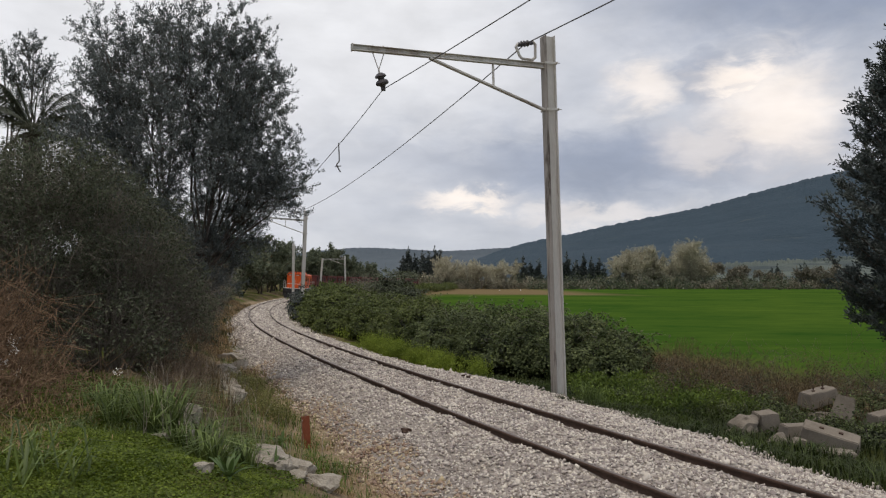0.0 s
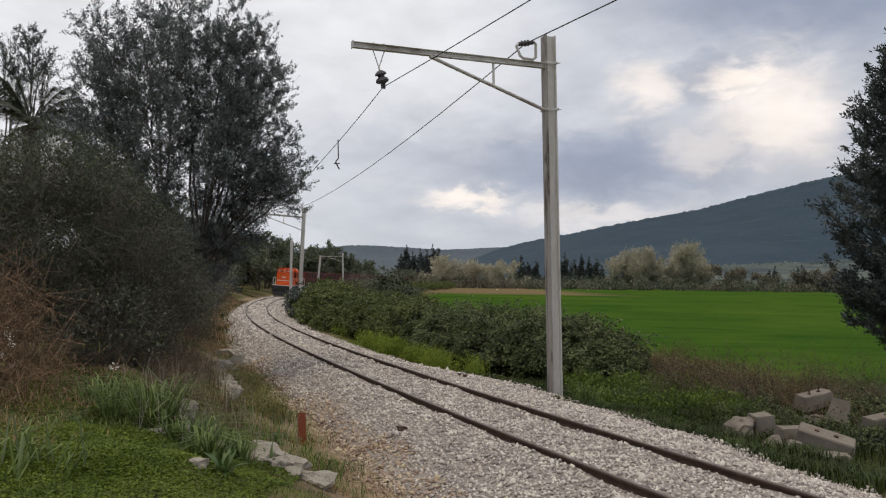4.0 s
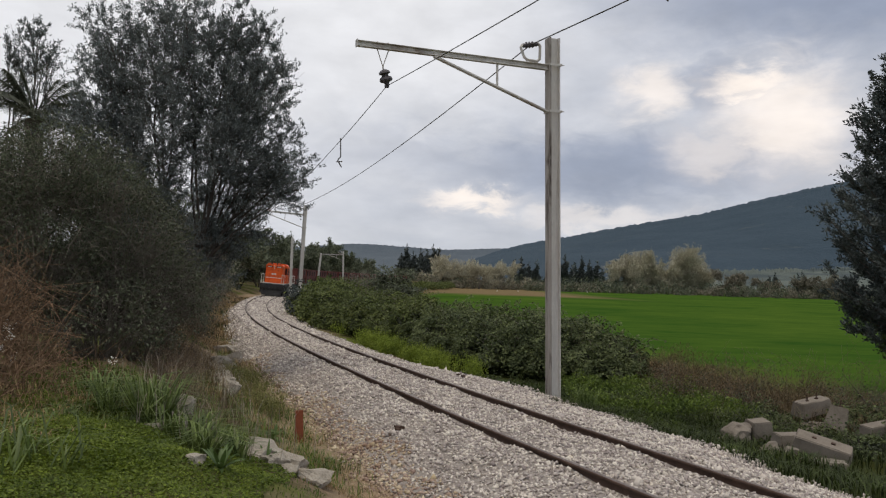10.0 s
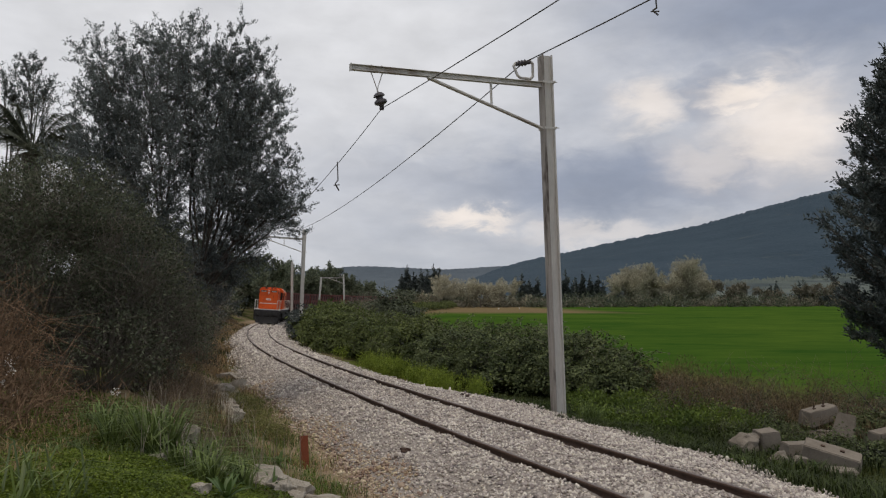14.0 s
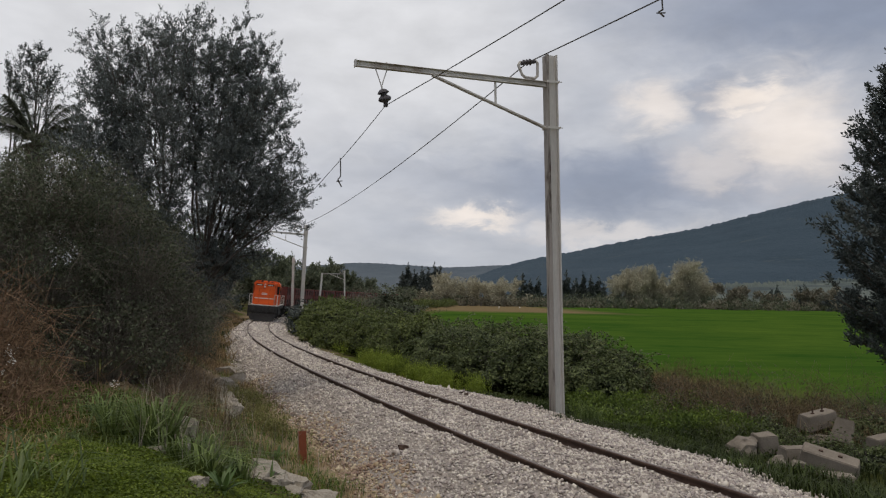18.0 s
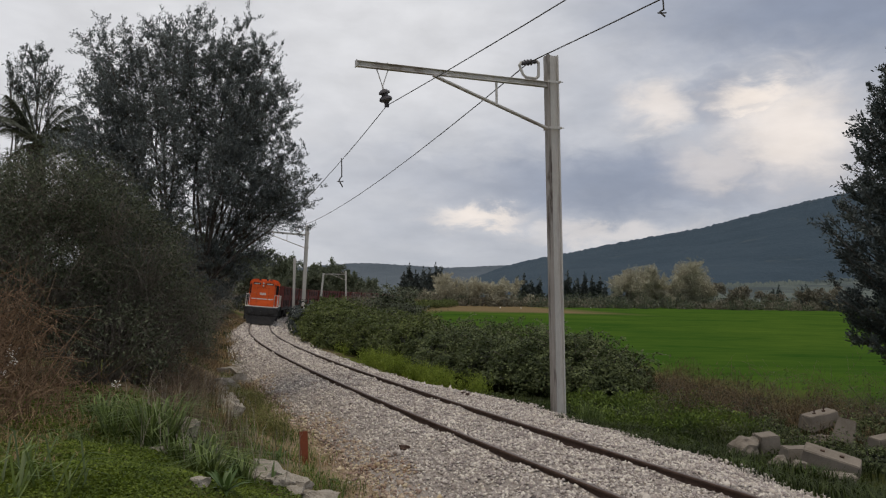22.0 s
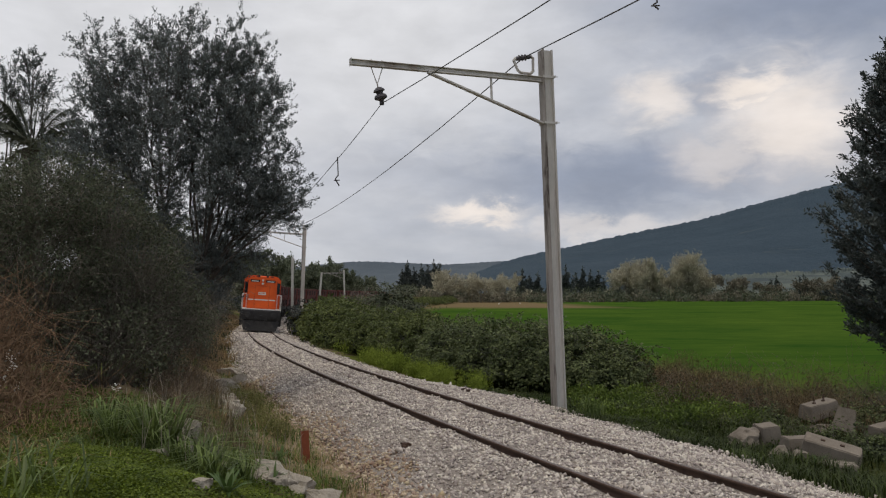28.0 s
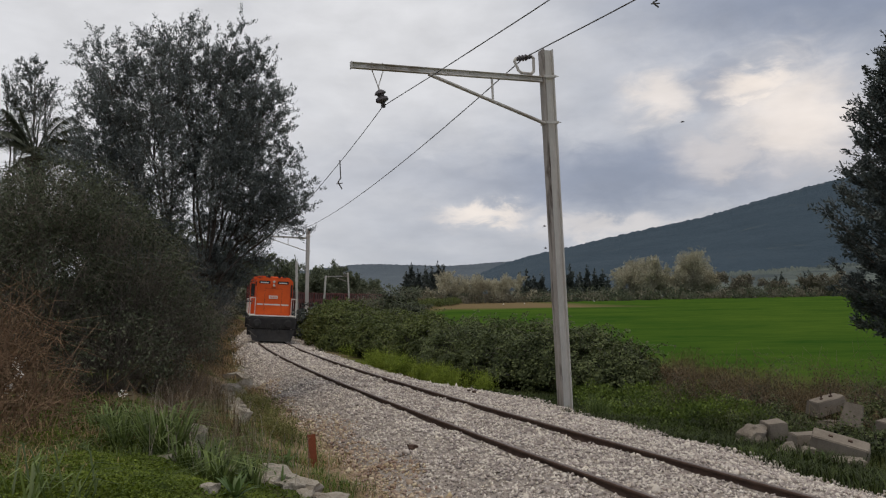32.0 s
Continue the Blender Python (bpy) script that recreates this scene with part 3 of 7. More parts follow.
# ---- hills on the horizon ----
def hill(name, ridge, depth0, depth1, label, mat):
    """A hill whose crest runs through ridge: (bearing x over y, height over distance) pairs, crest at depth1, foot at depth0."""
    bx, bh = zip(*ridge)
    u = np.linspace(bx[0], bx[-1], 1100)
    crest = np.interp(u, bx, bh) * depth1
    crest = np.convolve(np.pad(crest, 20, mode="edge"), np.ones(41) / 41, mode="valid")
    rng = np.random.default_rng(5)
    V = []
    rows_n = 26
    for r in range(rows_n):
        k = r / (rows_n - 3)
        dep = depth0 + (depth1 - depth0) * min(k, 1.15)
        prof = (min(k, 1.0) ** 1.25) if k <= 1 else 1 - (k - 1) * 2
        zz = crest * prof + wobble(u * dep, np.full_like(u, dep), 190, 1.0) * 14 * math.sin(min(k, 1) * 3.1) * (1 - min(k, 1)) + (np.convolve(rng.normal(0, 1.6, len(u) + 2), [0.3, 0.4, 0.3], mode="valid") if k > 0.9 else 0.0)
        V.append(np.stack([u * dep, np.full_like(u, dep), zz - 3 + 2.25 * min(k, 1)], 1))
    n = len(u)
    i, j = np.meshgrid(np.arange(rows_n - 1), np.arange(n - 1), indexing="ij")
    p = i * n + j
    ob = new(name, mesh_of(name, np.concatenate(V), np.stack([p, p + 1, p + n + 1, p + n], -1).reshape(-1, 4), mat, True))
    return tagged(ob, label, "hill", kind="structure")


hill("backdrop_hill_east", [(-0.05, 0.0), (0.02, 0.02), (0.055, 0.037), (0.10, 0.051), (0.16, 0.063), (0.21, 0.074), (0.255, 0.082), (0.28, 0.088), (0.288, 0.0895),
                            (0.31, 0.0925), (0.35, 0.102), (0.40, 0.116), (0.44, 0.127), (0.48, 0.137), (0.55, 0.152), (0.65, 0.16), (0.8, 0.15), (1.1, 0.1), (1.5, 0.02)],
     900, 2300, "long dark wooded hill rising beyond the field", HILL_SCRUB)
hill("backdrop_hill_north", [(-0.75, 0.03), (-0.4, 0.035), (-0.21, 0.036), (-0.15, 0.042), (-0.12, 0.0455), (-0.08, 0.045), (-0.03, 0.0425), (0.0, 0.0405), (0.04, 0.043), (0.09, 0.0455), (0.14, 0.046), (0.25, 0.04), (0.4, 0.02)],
     2500, 3700, "low wooded hill on the horizon, blued by haze in its colour", HILL_HAZED)


hill("backdrop_foothill", [(0.22, 0.004), (0.27, 0.016), (0.31, 0.022), (0.35, 0.026), (0.41, 0.0305), (0.5, 0.035), (0.6, 0.04), (0.8, 0.04), (1.0, 0.01)],
     560, 860, "gentle foot of the hill with pale grass and scattered scrub", FOOTHILL)


# ---- ballast bed and rails ----
def ballast_edge_left(s):
    return np.interp(s, [-10, 0, 5, 12, 24, 36, 120], [-3.3, -3.2, -3.0, -2.5, -2.25, -1.9, -1.9]) + 0.12 * wobble(s, s * 0, 0.9)


def ballast_edge_right(s):
    return np.interp(s, [-10, 3, 8, 15, 21, 40, 120], [2.9, 3.0, 3.5, 3.8, 2.7, 2.4, 2.3]) + 0.1 * wobble(s, s * 0, 0.8, 3.0)


def ballast_z(s, d):
    """Top of the stones: level between the rails, heaped at the shoulders, falling to the edges."""
    l, r = ballast_edge_left(s), ballast_edge_right(s)
    zc = -0.10 - cant(s) * d / GAUGE * np.clip(1.6 - abs(d) / 2, 0, 1)
    left, right = np.clip((d - l) / (-1.25 - l), 0, 1), np.clip((r - d) / (r - 1.25), 0, 1)
    fall = np.where(d < 0, left, right)
    return zc - 0.42 * (1 - fall) ** 1.15 + 0.025 * wobble(d, s, 0.35) + 0.02 * wobble(d, s, 0.9, 4.0)


ss = np.concatenate([np.arange(-25, 60, 0.3), np.arange(60, 380, 2.0)])
kk = np.linspace(0, 1, 36)
SS, KK = np.meshgrid(ss, kk, indexing="ij")
DD = ballast_edge_left(SS) + (ballast_edge_right(SS) - ballast_edge_left(SS)) * KK
bx_, by_, _ = line_at(SS, DD)
bz_ = ballast_z(SS, DD)
bz_[:, 0] -= 0.12
bz_[:, -1] -= 0.12
i, j = np.meshgrid(np.arange(len(ss) - 1), np.arange(len(kk) - 1), indexing="ij")
q = i * len(kk) + j
ballast_bed = new("ballast_bed", mesh_of("ballast_bed", np.stack([bx_, by_, bz_], -1).reshape(-1, 3),
                                         np.stack([q, q + 1, q + len(kk) + 1, q + len(kk)], -1).reshape(-1, 4), BALLAST_BED, True))
tagged(ballast_bed, "crushed-stone bed of the railway line, darkened for the shade between stones", "ballast", kind="structure")


def stones(rng, centres, size, flat=0.75):
    """Angular stones of six corners and eight faces at the centres."""
    n = len(centres)
    c = np.array([(1, 0, 0), (0, 1, 0), (-1, 0, 0), (0, -1, 0), (0, 0, 1), (0, 0, -1)], float)
    v = c[None] * rng.uniform(0.6, 1.0, (n, 6, 1)) + rng.normal(0, 0.22, (n, 6, 3))
    v = v * np.array([1, 0.85, flat])
    a, b = rng.uniform(0, 6.28, n), rng.normal(0, 0.6, n)
    ca, sa, cb, sb = np.cos(a), np.sin(a), np.cos(b), np.sin(b)
    R = np.stack([np.stack([ca, -sa * cb, sa * sb], -1), np.stack([sa, ca * cb, -ca * sb], -1), np.stack([0 * a, sb, cb], -1)], 1)
    v = np.einsum("nij,nkj->nki", R, v) * (np.asarray(size).reshape(-1, 1, 1) * 0.58)
    v += centres[:, None]
    f = np.array([(0, 1, 4), (1, 2, 4), (2, 3, 4), (3, 0, 4), (1, 0, 5), (2, 1, 5), (3, 2, 5), (0, 3, 5)])
    return v.reshape(-1, 3), (np.arange(n)[:, None, None] * 6 + f[None]).reshape(-1, 3)


rng = np.random.default_rng(3)
chunks, dusty = [], []
for s0, s1, per_m2, size in ((-1, 8, 560, 0.057), (8, 16, 430, 0.061), (16, 28, 230, 0.072), (28, 48, 80, 0.105), (48, 110, 26, 0.15), (-25, -1, 40, 0.12)):
    n = int((s1 - s0) * 6.6 * per_m2)
    s = rng.uniform(s0, s1, n)
    l, r = ballast_edge_left(s) - 0.35, ballast_edge_right(s) + 0.3
    d = l + (r - l) * rng.uniform(0, 1, n)
    keep = (abs(abs(d) - GAUGE / 2) > 0.06) & ((d > l + 0.5 * rng.uniform(0, 1, n)) & (d < r - 0.4 * rng.uniform(0, 1, n)))
    s, d = s[keep], d[keep]
    x, y, _ = line_at(s, d)
    P = np.stack([x, y, np.maximum(ballast_z(s, d), ground_z(x, y)) + rng.uniform(-0.012, 0.018, len(s))], 1)
    w = size * rng.lognormal(0, 0.3, len(s))
    soiled = (d < -1.95 - 0.35 * wobble(s, d, 0.9, 1.0) - rng.exponential(0.25, len(s))) & (s < 22)
    chunks.append(stones(rng, P[~soiled], w[~soiled]))
    if soiled.any():
        dusty.append(stones(rng, P[soiled], w[soiled]))
v, f = joined(dusty)
tagged(new("soiled_stones", mesh_of("soiled_stones", v, f, BALLAST_DUSTY)), "earth-stained brown stones at the foot of the ballast", "ballast", kind="stuff")
v, f = joined(chunks)
tagged(new("ballast_stones", mesh_of("ballast_stones", v, f, BALLAST)), "loose pale grey and pinkish crushed track stones", "ballast", kind="stuff")


def rail(side):
    """Flat-bottom rail swept along the line: foot, web and head."""
    prof = [(-0.07, -0.15), (0.07, -0.15), (0.07, -0.138), (0.012, -0.12), (0.010, -0.045), (0.035, -0.035), (0.036, -0.004), (0.028, 0.0),
            (-0.028, 0.0), (-0.036, -0.004), (-0.035, -0.035), (-0.010, -0.045), (-0.012, -0.12), (-0.07, -0.138)]
    s = np.concatenate([np.arange(-25, 90, 0.5), np.arange(90, 380, 2.0)])
    P = np.array(prof)
    V = []
    for d, z in P:
        x, y, _ = line_at(s, side * GAUGE / 2 + d)
        V.append(np.stack([x, y, z - side * cant(s) / 2], 1))
    V = np.stack(V, 1)
    n, k = len(s), len(P)
    i, j = np.meshgrid(np.arange(n - 1), np.arange(k), indexing="ij")
    a, b = i * k + j, i * k + (j + 1) % k
    me = mesh_of("rail", V.reshape(-1, 3), np.stack([a, a + k, b + k, b], -1).reshape(-1, 4), RAIL_STEEL)
    me.materials.append(RAIL_TOP)
    mi = np.where(np.isin(j, (7,)), 1, 0).astype(np.int32).ravel()
    me.polygons.foreach_set("material_index", mi)
    return tagged(new("rail", me), "rust-brown steel running rail half buried in ballast", "rail", "rails of the line")


rail(-1), rail(1)


# ---- line masts ----
def mast(s, d, height, lean, label, arm_len=5.1, arm_z=None, w=0.30, detail=True, foot=-0.6, droop=0.03, turn=0.0, flange=None):
    """A line mast d metres right of the track with its bracket arm over the rails. lean: its tilt in the picture's plane, in radians, to the right."""
    x, y, h = line_at(s, d)
    root = new("catenary_mast")
    root.matrix_world = pose(float(x), float(y), foot, 0, math.degrees(lean), math.degrees(float(h)) + turn)
    tagged(root, label, "mast", "masts along the line")
    H = height - foot
    bm = bmesh.new()
    box(bm, -w / 2, -w / 2 + 0.03, -w / 2, w / 2, 0, H, 0.006)
    part("post_flange", bm, flange or MAST_DARK, root, "" if flange else "brown weathered flange of the post")
    bm = bmesh.new()
    box(bm, w / 2 - 0.03, w / 2, -w / 2, w / 2, 0, H, 0.006)
    part("post_flange", bm, GALVANISED, root)
    bm = bmesh.new()
    box(bm, -w / 2 + 0.03, w / 2 - 0.03, -0.06, 0.06, 0, H - 0.01)
    part("post_web", bm, GALVANISED, root)
    if arm_len:
        az = arm_z - foot
        end = -w / 2 - arm_len
        ze = az - droop * arm_len

        def on(k):
            return (end * k - w / 2 * (1 - k), 0, az + (ze - az) * k)
        bm = bmesh.new()
        m = Matrix.Translation(((end - w / 2) / 2, 0, (az + ze) / 2)) @ Matrix.Rotation(math.atan2(az - ze, arm_len), 4, "Y") @ Matrix.Rotation(0, 4, "X")
        L = arm_len / 2
        box(bm, -L, L, -0.06, 0.06, 0.055, 0.07, 0.004, m)
        box(bm, -L, L, -0.06, 0.06, -0.07, -0.055, 0.004, m)
        box(bm, -L, L, -0.008, 0.008, -0.055, 0.055, 0, m)
        box(bm, -L - 0.02, -L, -0.075, 0.075, -0.085, 0.085, 0.004, m)
        part("arm", bm, GALVANISED, root)
        bz = az - 1.18
        bm = bmesh.new()
        a, b = Vector((-w / 2, 0, bz)), Vector(on(0.62)) - Vector((0, 0, 0.07))
        for dy in (-0.03, 0.03):
            rod(bm, a + Vector((0, dy, 0)), b + Vector((0, dy, 0)), 0.034, 6)
        part("brace", bm, GALVANISED, root)
        bm = bmesh.new()
        kx = 0.285 / 0.62
        foot_b = a.lerp(b, kx)
        rod(bm, foot_b, (foot_b.x, 0, on(0.285)[2] - 0.05), 0.03, 6)
        part("strut", bm, GALVANISED, root)
        for zc in (az, bz):
            bm = bmesh.new()
            box(bm, -w / 2 - 0.03, w / 2 + 0.02, -w / 2 - 0.018, -w / 2 - 0.003, zc - 0.03, zc + 0.03, 0.003)
            box(bm, -w / 2 - 0.03, w / 2 + 0.02, w / 2 + 0.003, w / 2 + 0.018, zc - 0.03, zc + 0.03, 0.003)
            box(bm, w / 2 + 0.004, w / 2 + 0.02, -w / 2 - 0.06, w / 2 + 0.06, zc - 0.03, zc + 0.03, 0.003)
            rod(bm, (w / 2, -w / 2 - 0.035, zc), (w / 2 + 0.09, -w / 2 - 0.035, zc), 0.012, 6)
            rod(bm, (w / 2, w / 2 + 0.035, zc), (w / 2 + 0.09, w / 2 + 0.035, zc), 0.012, 6)
            part("clamp", bm, GALVANISED, root, "bolted galvanised clamp band")
        # loop bracket that carries the wire beside the post
        bm = bmesh.new()
        cx0, z0 = -w / 2 - 0.47, on(0.08)[2] + 0.08
        loop = [(cx0 + 0.16, 0, z0), (cx0 - 0.12, 0, z0 + 0.01), (cx0 - 0.2, 0, z0 + 0.07), (cx0 - 0.3, 0, z0 + 0.3), (cx0 - 0.25, 0, z0 + 0.37), (cx0 + 0.18, 0, z0 + 0.46), (cx0 + 0.25, 0, z0 + 0.4), (cx0 + 0.24, 0, z0 + 0.07), (cx0 + 0.16, 0, z0)]
        for p1, p2 in zip(loop, loop[1:]):
            rod(bm, p1, p2, 0.036, 8)
            bmesh.ops.create_uvsphere(bm, u_segments=8, v_segments=6, radius=0.036, matrix=Matrix.Translation(p1))
        part("loop_bracket", bm, GALVANISED, root, "bent steel loop bracket on the arm")
        bm = bmesh.new()
        m = Matrix.Translation((cx0 - 0.02, 0, z0 + 0.40)) @ Matrix.Rotation(math.radians(78), 4, "Y") @ Matrix.Translation((0, 0, -0.24))
        lathe(bm, [(0.03, 0), (0.06, 0.03), (0.045, 0.08), (0.085, 0.11), (0.045, 0.16), (0.085, 0.2), (0.045, 0.25), (0.085, 0.29), (0.045, 0.34), (0.06, 0.4), (0.03, 0.46)], 12, m)
        part("loop_insulator", bm, CERAMIC, root, "dark ribbed insulator on the loop")
        if detail:
            # hanging insulator near the end of the arm
            hx, _, hz = on(0.876)
            bm = bmesh.new()
            for dx in (-0.13, 0.13):
                rod(bm, (hx + dx, 0, hz - 0.06), (hx, 0, hz - 0.44), 0.012, 6)
                rod(bm, (hx + dx, 0, hz + 0.14), (hx + dx, 0, hz - 0.08), 0.014, 6)
            box(bm, hx - 0.17, hx + 0.17, -0.02, 0.02, hz + 0.075, hz + 0.09, 0.002)
            rod(bm, (hx, 0, hz - 0.42), (hx + 0.02, 0, hz - 0.54), 0.02, 6)
            part("hanger", bm, GALVANISED, root)
            bm = bmesh.new()
            m = Matrix.Translation((hx + 0.02, 0, hz - 0.5)) @ Matrix.Rotation(math.radians(166), 4, "Y") @ Matrix.Diagonal((0.82, 0.82, 0.82, 1))
            lathe(bm, [(0.04, 0), (0.09, 0.02), (0.15, 0.07), (0.17, 0.12), (0.1, 0.15), (0.09, 0.19), (0.17, 0.24), (0.19, 0.30), (0.17, 0.34), (0.08, 0.38), (0.05, 0.44)], 16, m)
            box(bm, hx + 0.05, hx + 0.15, -0.03, 0.03, hz - 0.92, hz - 0.83, 0.01)
            part("hanging_insulator", bm, CERAMIC, root, "dark double-bell hanging insulator")
    return root


MAST_LABEL = "grey steel H-section line mast with a bracket arm over the track"
near_mast = mast(13.5, 4.085, 8.5, -0.03, MAST_LABEL, 5.0, 7.79, 0.285, droop=0.010)
mast(59.5, 3.25, 8.06, 0.03, "grey steel line mast with bracket arm above the bramble hedge", 5.0, 7.4)
mast(80.5, 2.25, 6.4, 0.0, "plain pale line mast without an arm", 0, 0, 0.26, detail=False, flange=GALVANISED)
mast(110.5, 3.0, 5.75, 0.08, "leaning pale concrete-grey line mast", 0, 0, 0.26, detail=False, flange=GALVANISED)
mast(143.0, 3.0, 7.2, -0.03, "pale line mast with thin arm towards the track", 4.2, 6.7, 0.26, detail=False, flange=GALVANISED)


# ---- wires ----
def wire(name, points, radius, sag, label):
    """A hanging wire through the points, with its sag in each span."""
    P = []
    for (a, b), sg in zip(zip(points, points[1:]), sag):
        a, b = np.array(a), np.array(b)
        for k in np.linspace(0, 1, 14)[:-1]:
            P.append(a + (b - a) * k - np.array([0, 0, 4 * sg * k * (1 - k)]))
    P.append(np.array(points[-1]))
    v, f = tubes([(P, [radius] * len(P))], 6)
    return tagged(new(name, mesh_of(name, v, f, WIRE, True)), label, "wire")


# ---- train ----
def wheelset(parent, y, r=0.48):
    """Two wheels on one axle, turning about x."""
    bm = bmesh.new()
    for sx in (-1, 1):
        m = Matrix.Translation((sx * (GAUGE / 2 - 0.02) - sx * 0.02, 0, 0)) @ Matrix.Rotation(math.radians(90 * sx), 4, "Y")
        lathe(bm, [(0.1, -0.09), (0.14, -0.06), (r + 0.03, -0.07), (r + 0.03, -0.04), (r, -0.035), (r, 0.07), (r - 0.06, 0.075), (r - 0.1, 0.03), (0.16, 0.03), (0.12, 0.09)], 20, m)
    rod(bm, (-GAUGE / 2, 0, 0), (GAUGE / 2, 0, 0), 0.08, 10)
    ob = part("wheelset", bm, LOCO_BLACK, parent)
    ob.location = (0, y, r)
    return ob


def vehicle_pose(s_front, length, pivot):
    """Pose of a vehicle whose front buffer stands at s_front, on two pivots; its y axis points to its front, towards the viewer."""
    xa, ya, _ = line_at(s_front + pivot)
    xb, yb, _ = line_at(s_front + length - pivot)
    tilt = math.degrees(float(cant(s_front + length / 2)) / GAUGE)
    rz = math.degrees(math.atan2(-(xa - xb), ya - yb))
    return pose(float((xa + xb) / 2), float((ya + yb) / 2), 0.0, 0, 0, rz) @ pose(0, 0, 0, 0, -tilt, 0)


LOCO_LEN, WAGON_LEN = 15.2, 11.6


def locomotive():
    root = tagged(new("locomotive"), "orange diesel hood locomotive with white handrails and black underframe", "locomotive")
    F = LOCO_LEN / 2
    # underframe
    bm = bmesh.new()
    box(bm, -1.32, 1.32, -F + 0.5, F - 0.5, 1.05, 1.36, 0.03)
    part("underframe", bm, LOCO_BLACK, root)
    bm = bmesh.new()
    box(bm, -1.34, 1.34, -F + 0.5, F - 0.5, 1.385, 1.445, 0.01)
    part("footplate_edge", bm, LOCO_WHITE, root, "white-painted edge of the footplate")
    # front and rear: buffer beam, plough, steps, buffers, coupling
    for sy in (1, -1):
        bm = bmesh.new()
        box(bm, -1.36, 1.36, sy * (F - 0.5) - 0.06, sy * (F - 0.5) + 0.1, 0.72, 1.34, 0.03)
        part("buffer_beam", bm, LOCO_BLACK, root)
        bm = bmesh.new()
        y0 = sy * (F - 0.42)
        vs = [bm.verts.new(p) for p in ((-1.3, y0, 0.7), (1.3, y0, 0.7), (1.1, y0 + sy * 0.2, 0.07), (-1.1, y0 + sy * 0.2, 0.07),
                                        (-1.3, y0 - sy * 0.1, 0.7), (1.3, y0 - sy * 0.1, 0.7), (1.1, y0 + sy * 0.06, 0.07), (-1.1, y0 + sy * 0.06, 0.07))]
        for a in ((0, 1, 2, 3), (4, 7, 6, 5), (0, 4, 5, 1), (3, 2, 6, 7), (0, 3, 7, 4), (1, 5, 6, 2)):
            bm.faces.new([vs[k] for k in a])
        part("snow_plough", bm, LOCO_BLACK, root)
        for sx in (-1, 1):
            bm = bmesh.new()
            rod(bm, (sx * 0.88, sy * (F - 0.45), 1.02), (sx * 0.88, sy * (F - 0.12), 1.02), 0.1, 12)
            m = Matrix.Translation((sx * 0.88, sy * (F - 0.12), 1.02)) @ Matrix.Rotation(math.radians(-90 * sy), 4, "X")
            lathe(bm, [(0.12, 0), (0.23, 0.01), (0.24, 0.05), (0.15, 0.09)], 18, m)
            part("buffer", bm, LOCO_BLACK, root)
            bm = bmesh.new()
            for k in range(3):
                box(bm, sx * 1.3 - 0.12, sx * 1.3 + 0.12, sy * (F - 0.95) - 0.2, sy * (F - 0.95) + 0.2, 0.38 + 0.33 * k, 0.41 + 0.33 * k, 0.006)
            for dy in (-0.2, 0.2):
                box(bm, sx * 1.3 - 0.12, sx * 1.3 + 0.12, sy * (F - 0.95) + dy - 0.01, sy * (F - 0.95) + dy + 0.01, 0.36, 1.36)
            part("steps", bm, LOCO_BLACK, root)
        bm = bmesh.new()
        rod(bm, (0, sy * (F - 0.42), 1.0), (0, sy * (F - 0.2), 0.98), 0.05, 8)
        rod(bm, (0, sy * (F - 0.22), 0.98), (0.03, sy * (F - 0.22), 0.55), 0.035, 8)
        for hx in (-0.45, -0.3, 0.3, 0.42):
            rod(bm, (hx, sy * (F - 0.38), 0.95), (hx * 1.02, sy * (F - 0.3), 0.5), 0.025, 6)
        part("coupling_hoses", bm, LOCO_BLACK, root)
    # hoods: a high front hood, the cab, the long engine hood
    def hood(name, y0, y1, w, z1, chamfer=0.14, mat=LOCO_ORANGE, label=""):
        bm = bmesh.new()
        prof = [(-w, 1.45), (w, 1.45), (w, z1 - chamfer * 1.2), (w - chamfer, z1 - 0.05), (w - chamfer * 2.2, z1), (-w + chamfer * 2.2, z1), (-w + chamfer, z1 - 0.05), (-w, z1 - chamfer * 1.2)]
        a = [bm.verts.new((x, y0, z)) for x, z in prof]
        b = [bm.verts.new((x, y1, z)) for x, z in prof]
        bm.faces.new(a), bm.faces.new(b[::-1])
        n = len(prof)
        for k in range(n):
            bm.faces.new((a[k], b[k], b[(k + 1) % n], a[(k + 1) % n]))
        bmesh.ops.recalc_face_normals(bm, faces=bm.faces)
        bmesh.ops.bevel(bm, geom=[e for e in bm.edges if abs(e.verts[0].co.y - e.verts[1].co.y) < 0.01], offset=0.05, segments=2, affect="EDGES")
        return part(name, bm, mat, root, label)
    nose = hood("front_hood", F - 3.9, F - 1.25, 1.0, 3.62, 0.1)
    cab = hood("cab", F - 6.1, F - 3.9, 1.32, 3.78, 0.24)
    engine = hood("engine_hood", -F + 1.2, F - 6.1, 0.95, 3.55)
    yf = F - 1.25
    # headlamp box, stripe, plate, end windows, door seams on the nose
    bm = bmesh.new()
    box(bm, -0.14, 0.14, yf - 0.01, yf + 0.07, 3.05, 3.5, 0.03)
    lampbox = part("headlamp_box", bm, LOCO_ORANGE, root)
    for z in (3.17, 3.38):
        bm = bmesh.new()
        lathe(bm, [(0.07, 0), (0.075, 0.02), (0.06, 0.03), (0.02, 0.035)], 16, Matrix.Translation((0, yf + 0.068, z)) @ Matrix.Rotation(math.radians(-90), 4, "X"))
        part("headlamp", bm, LAMP_GLASS, lampbox, "round pale headlamp glass")
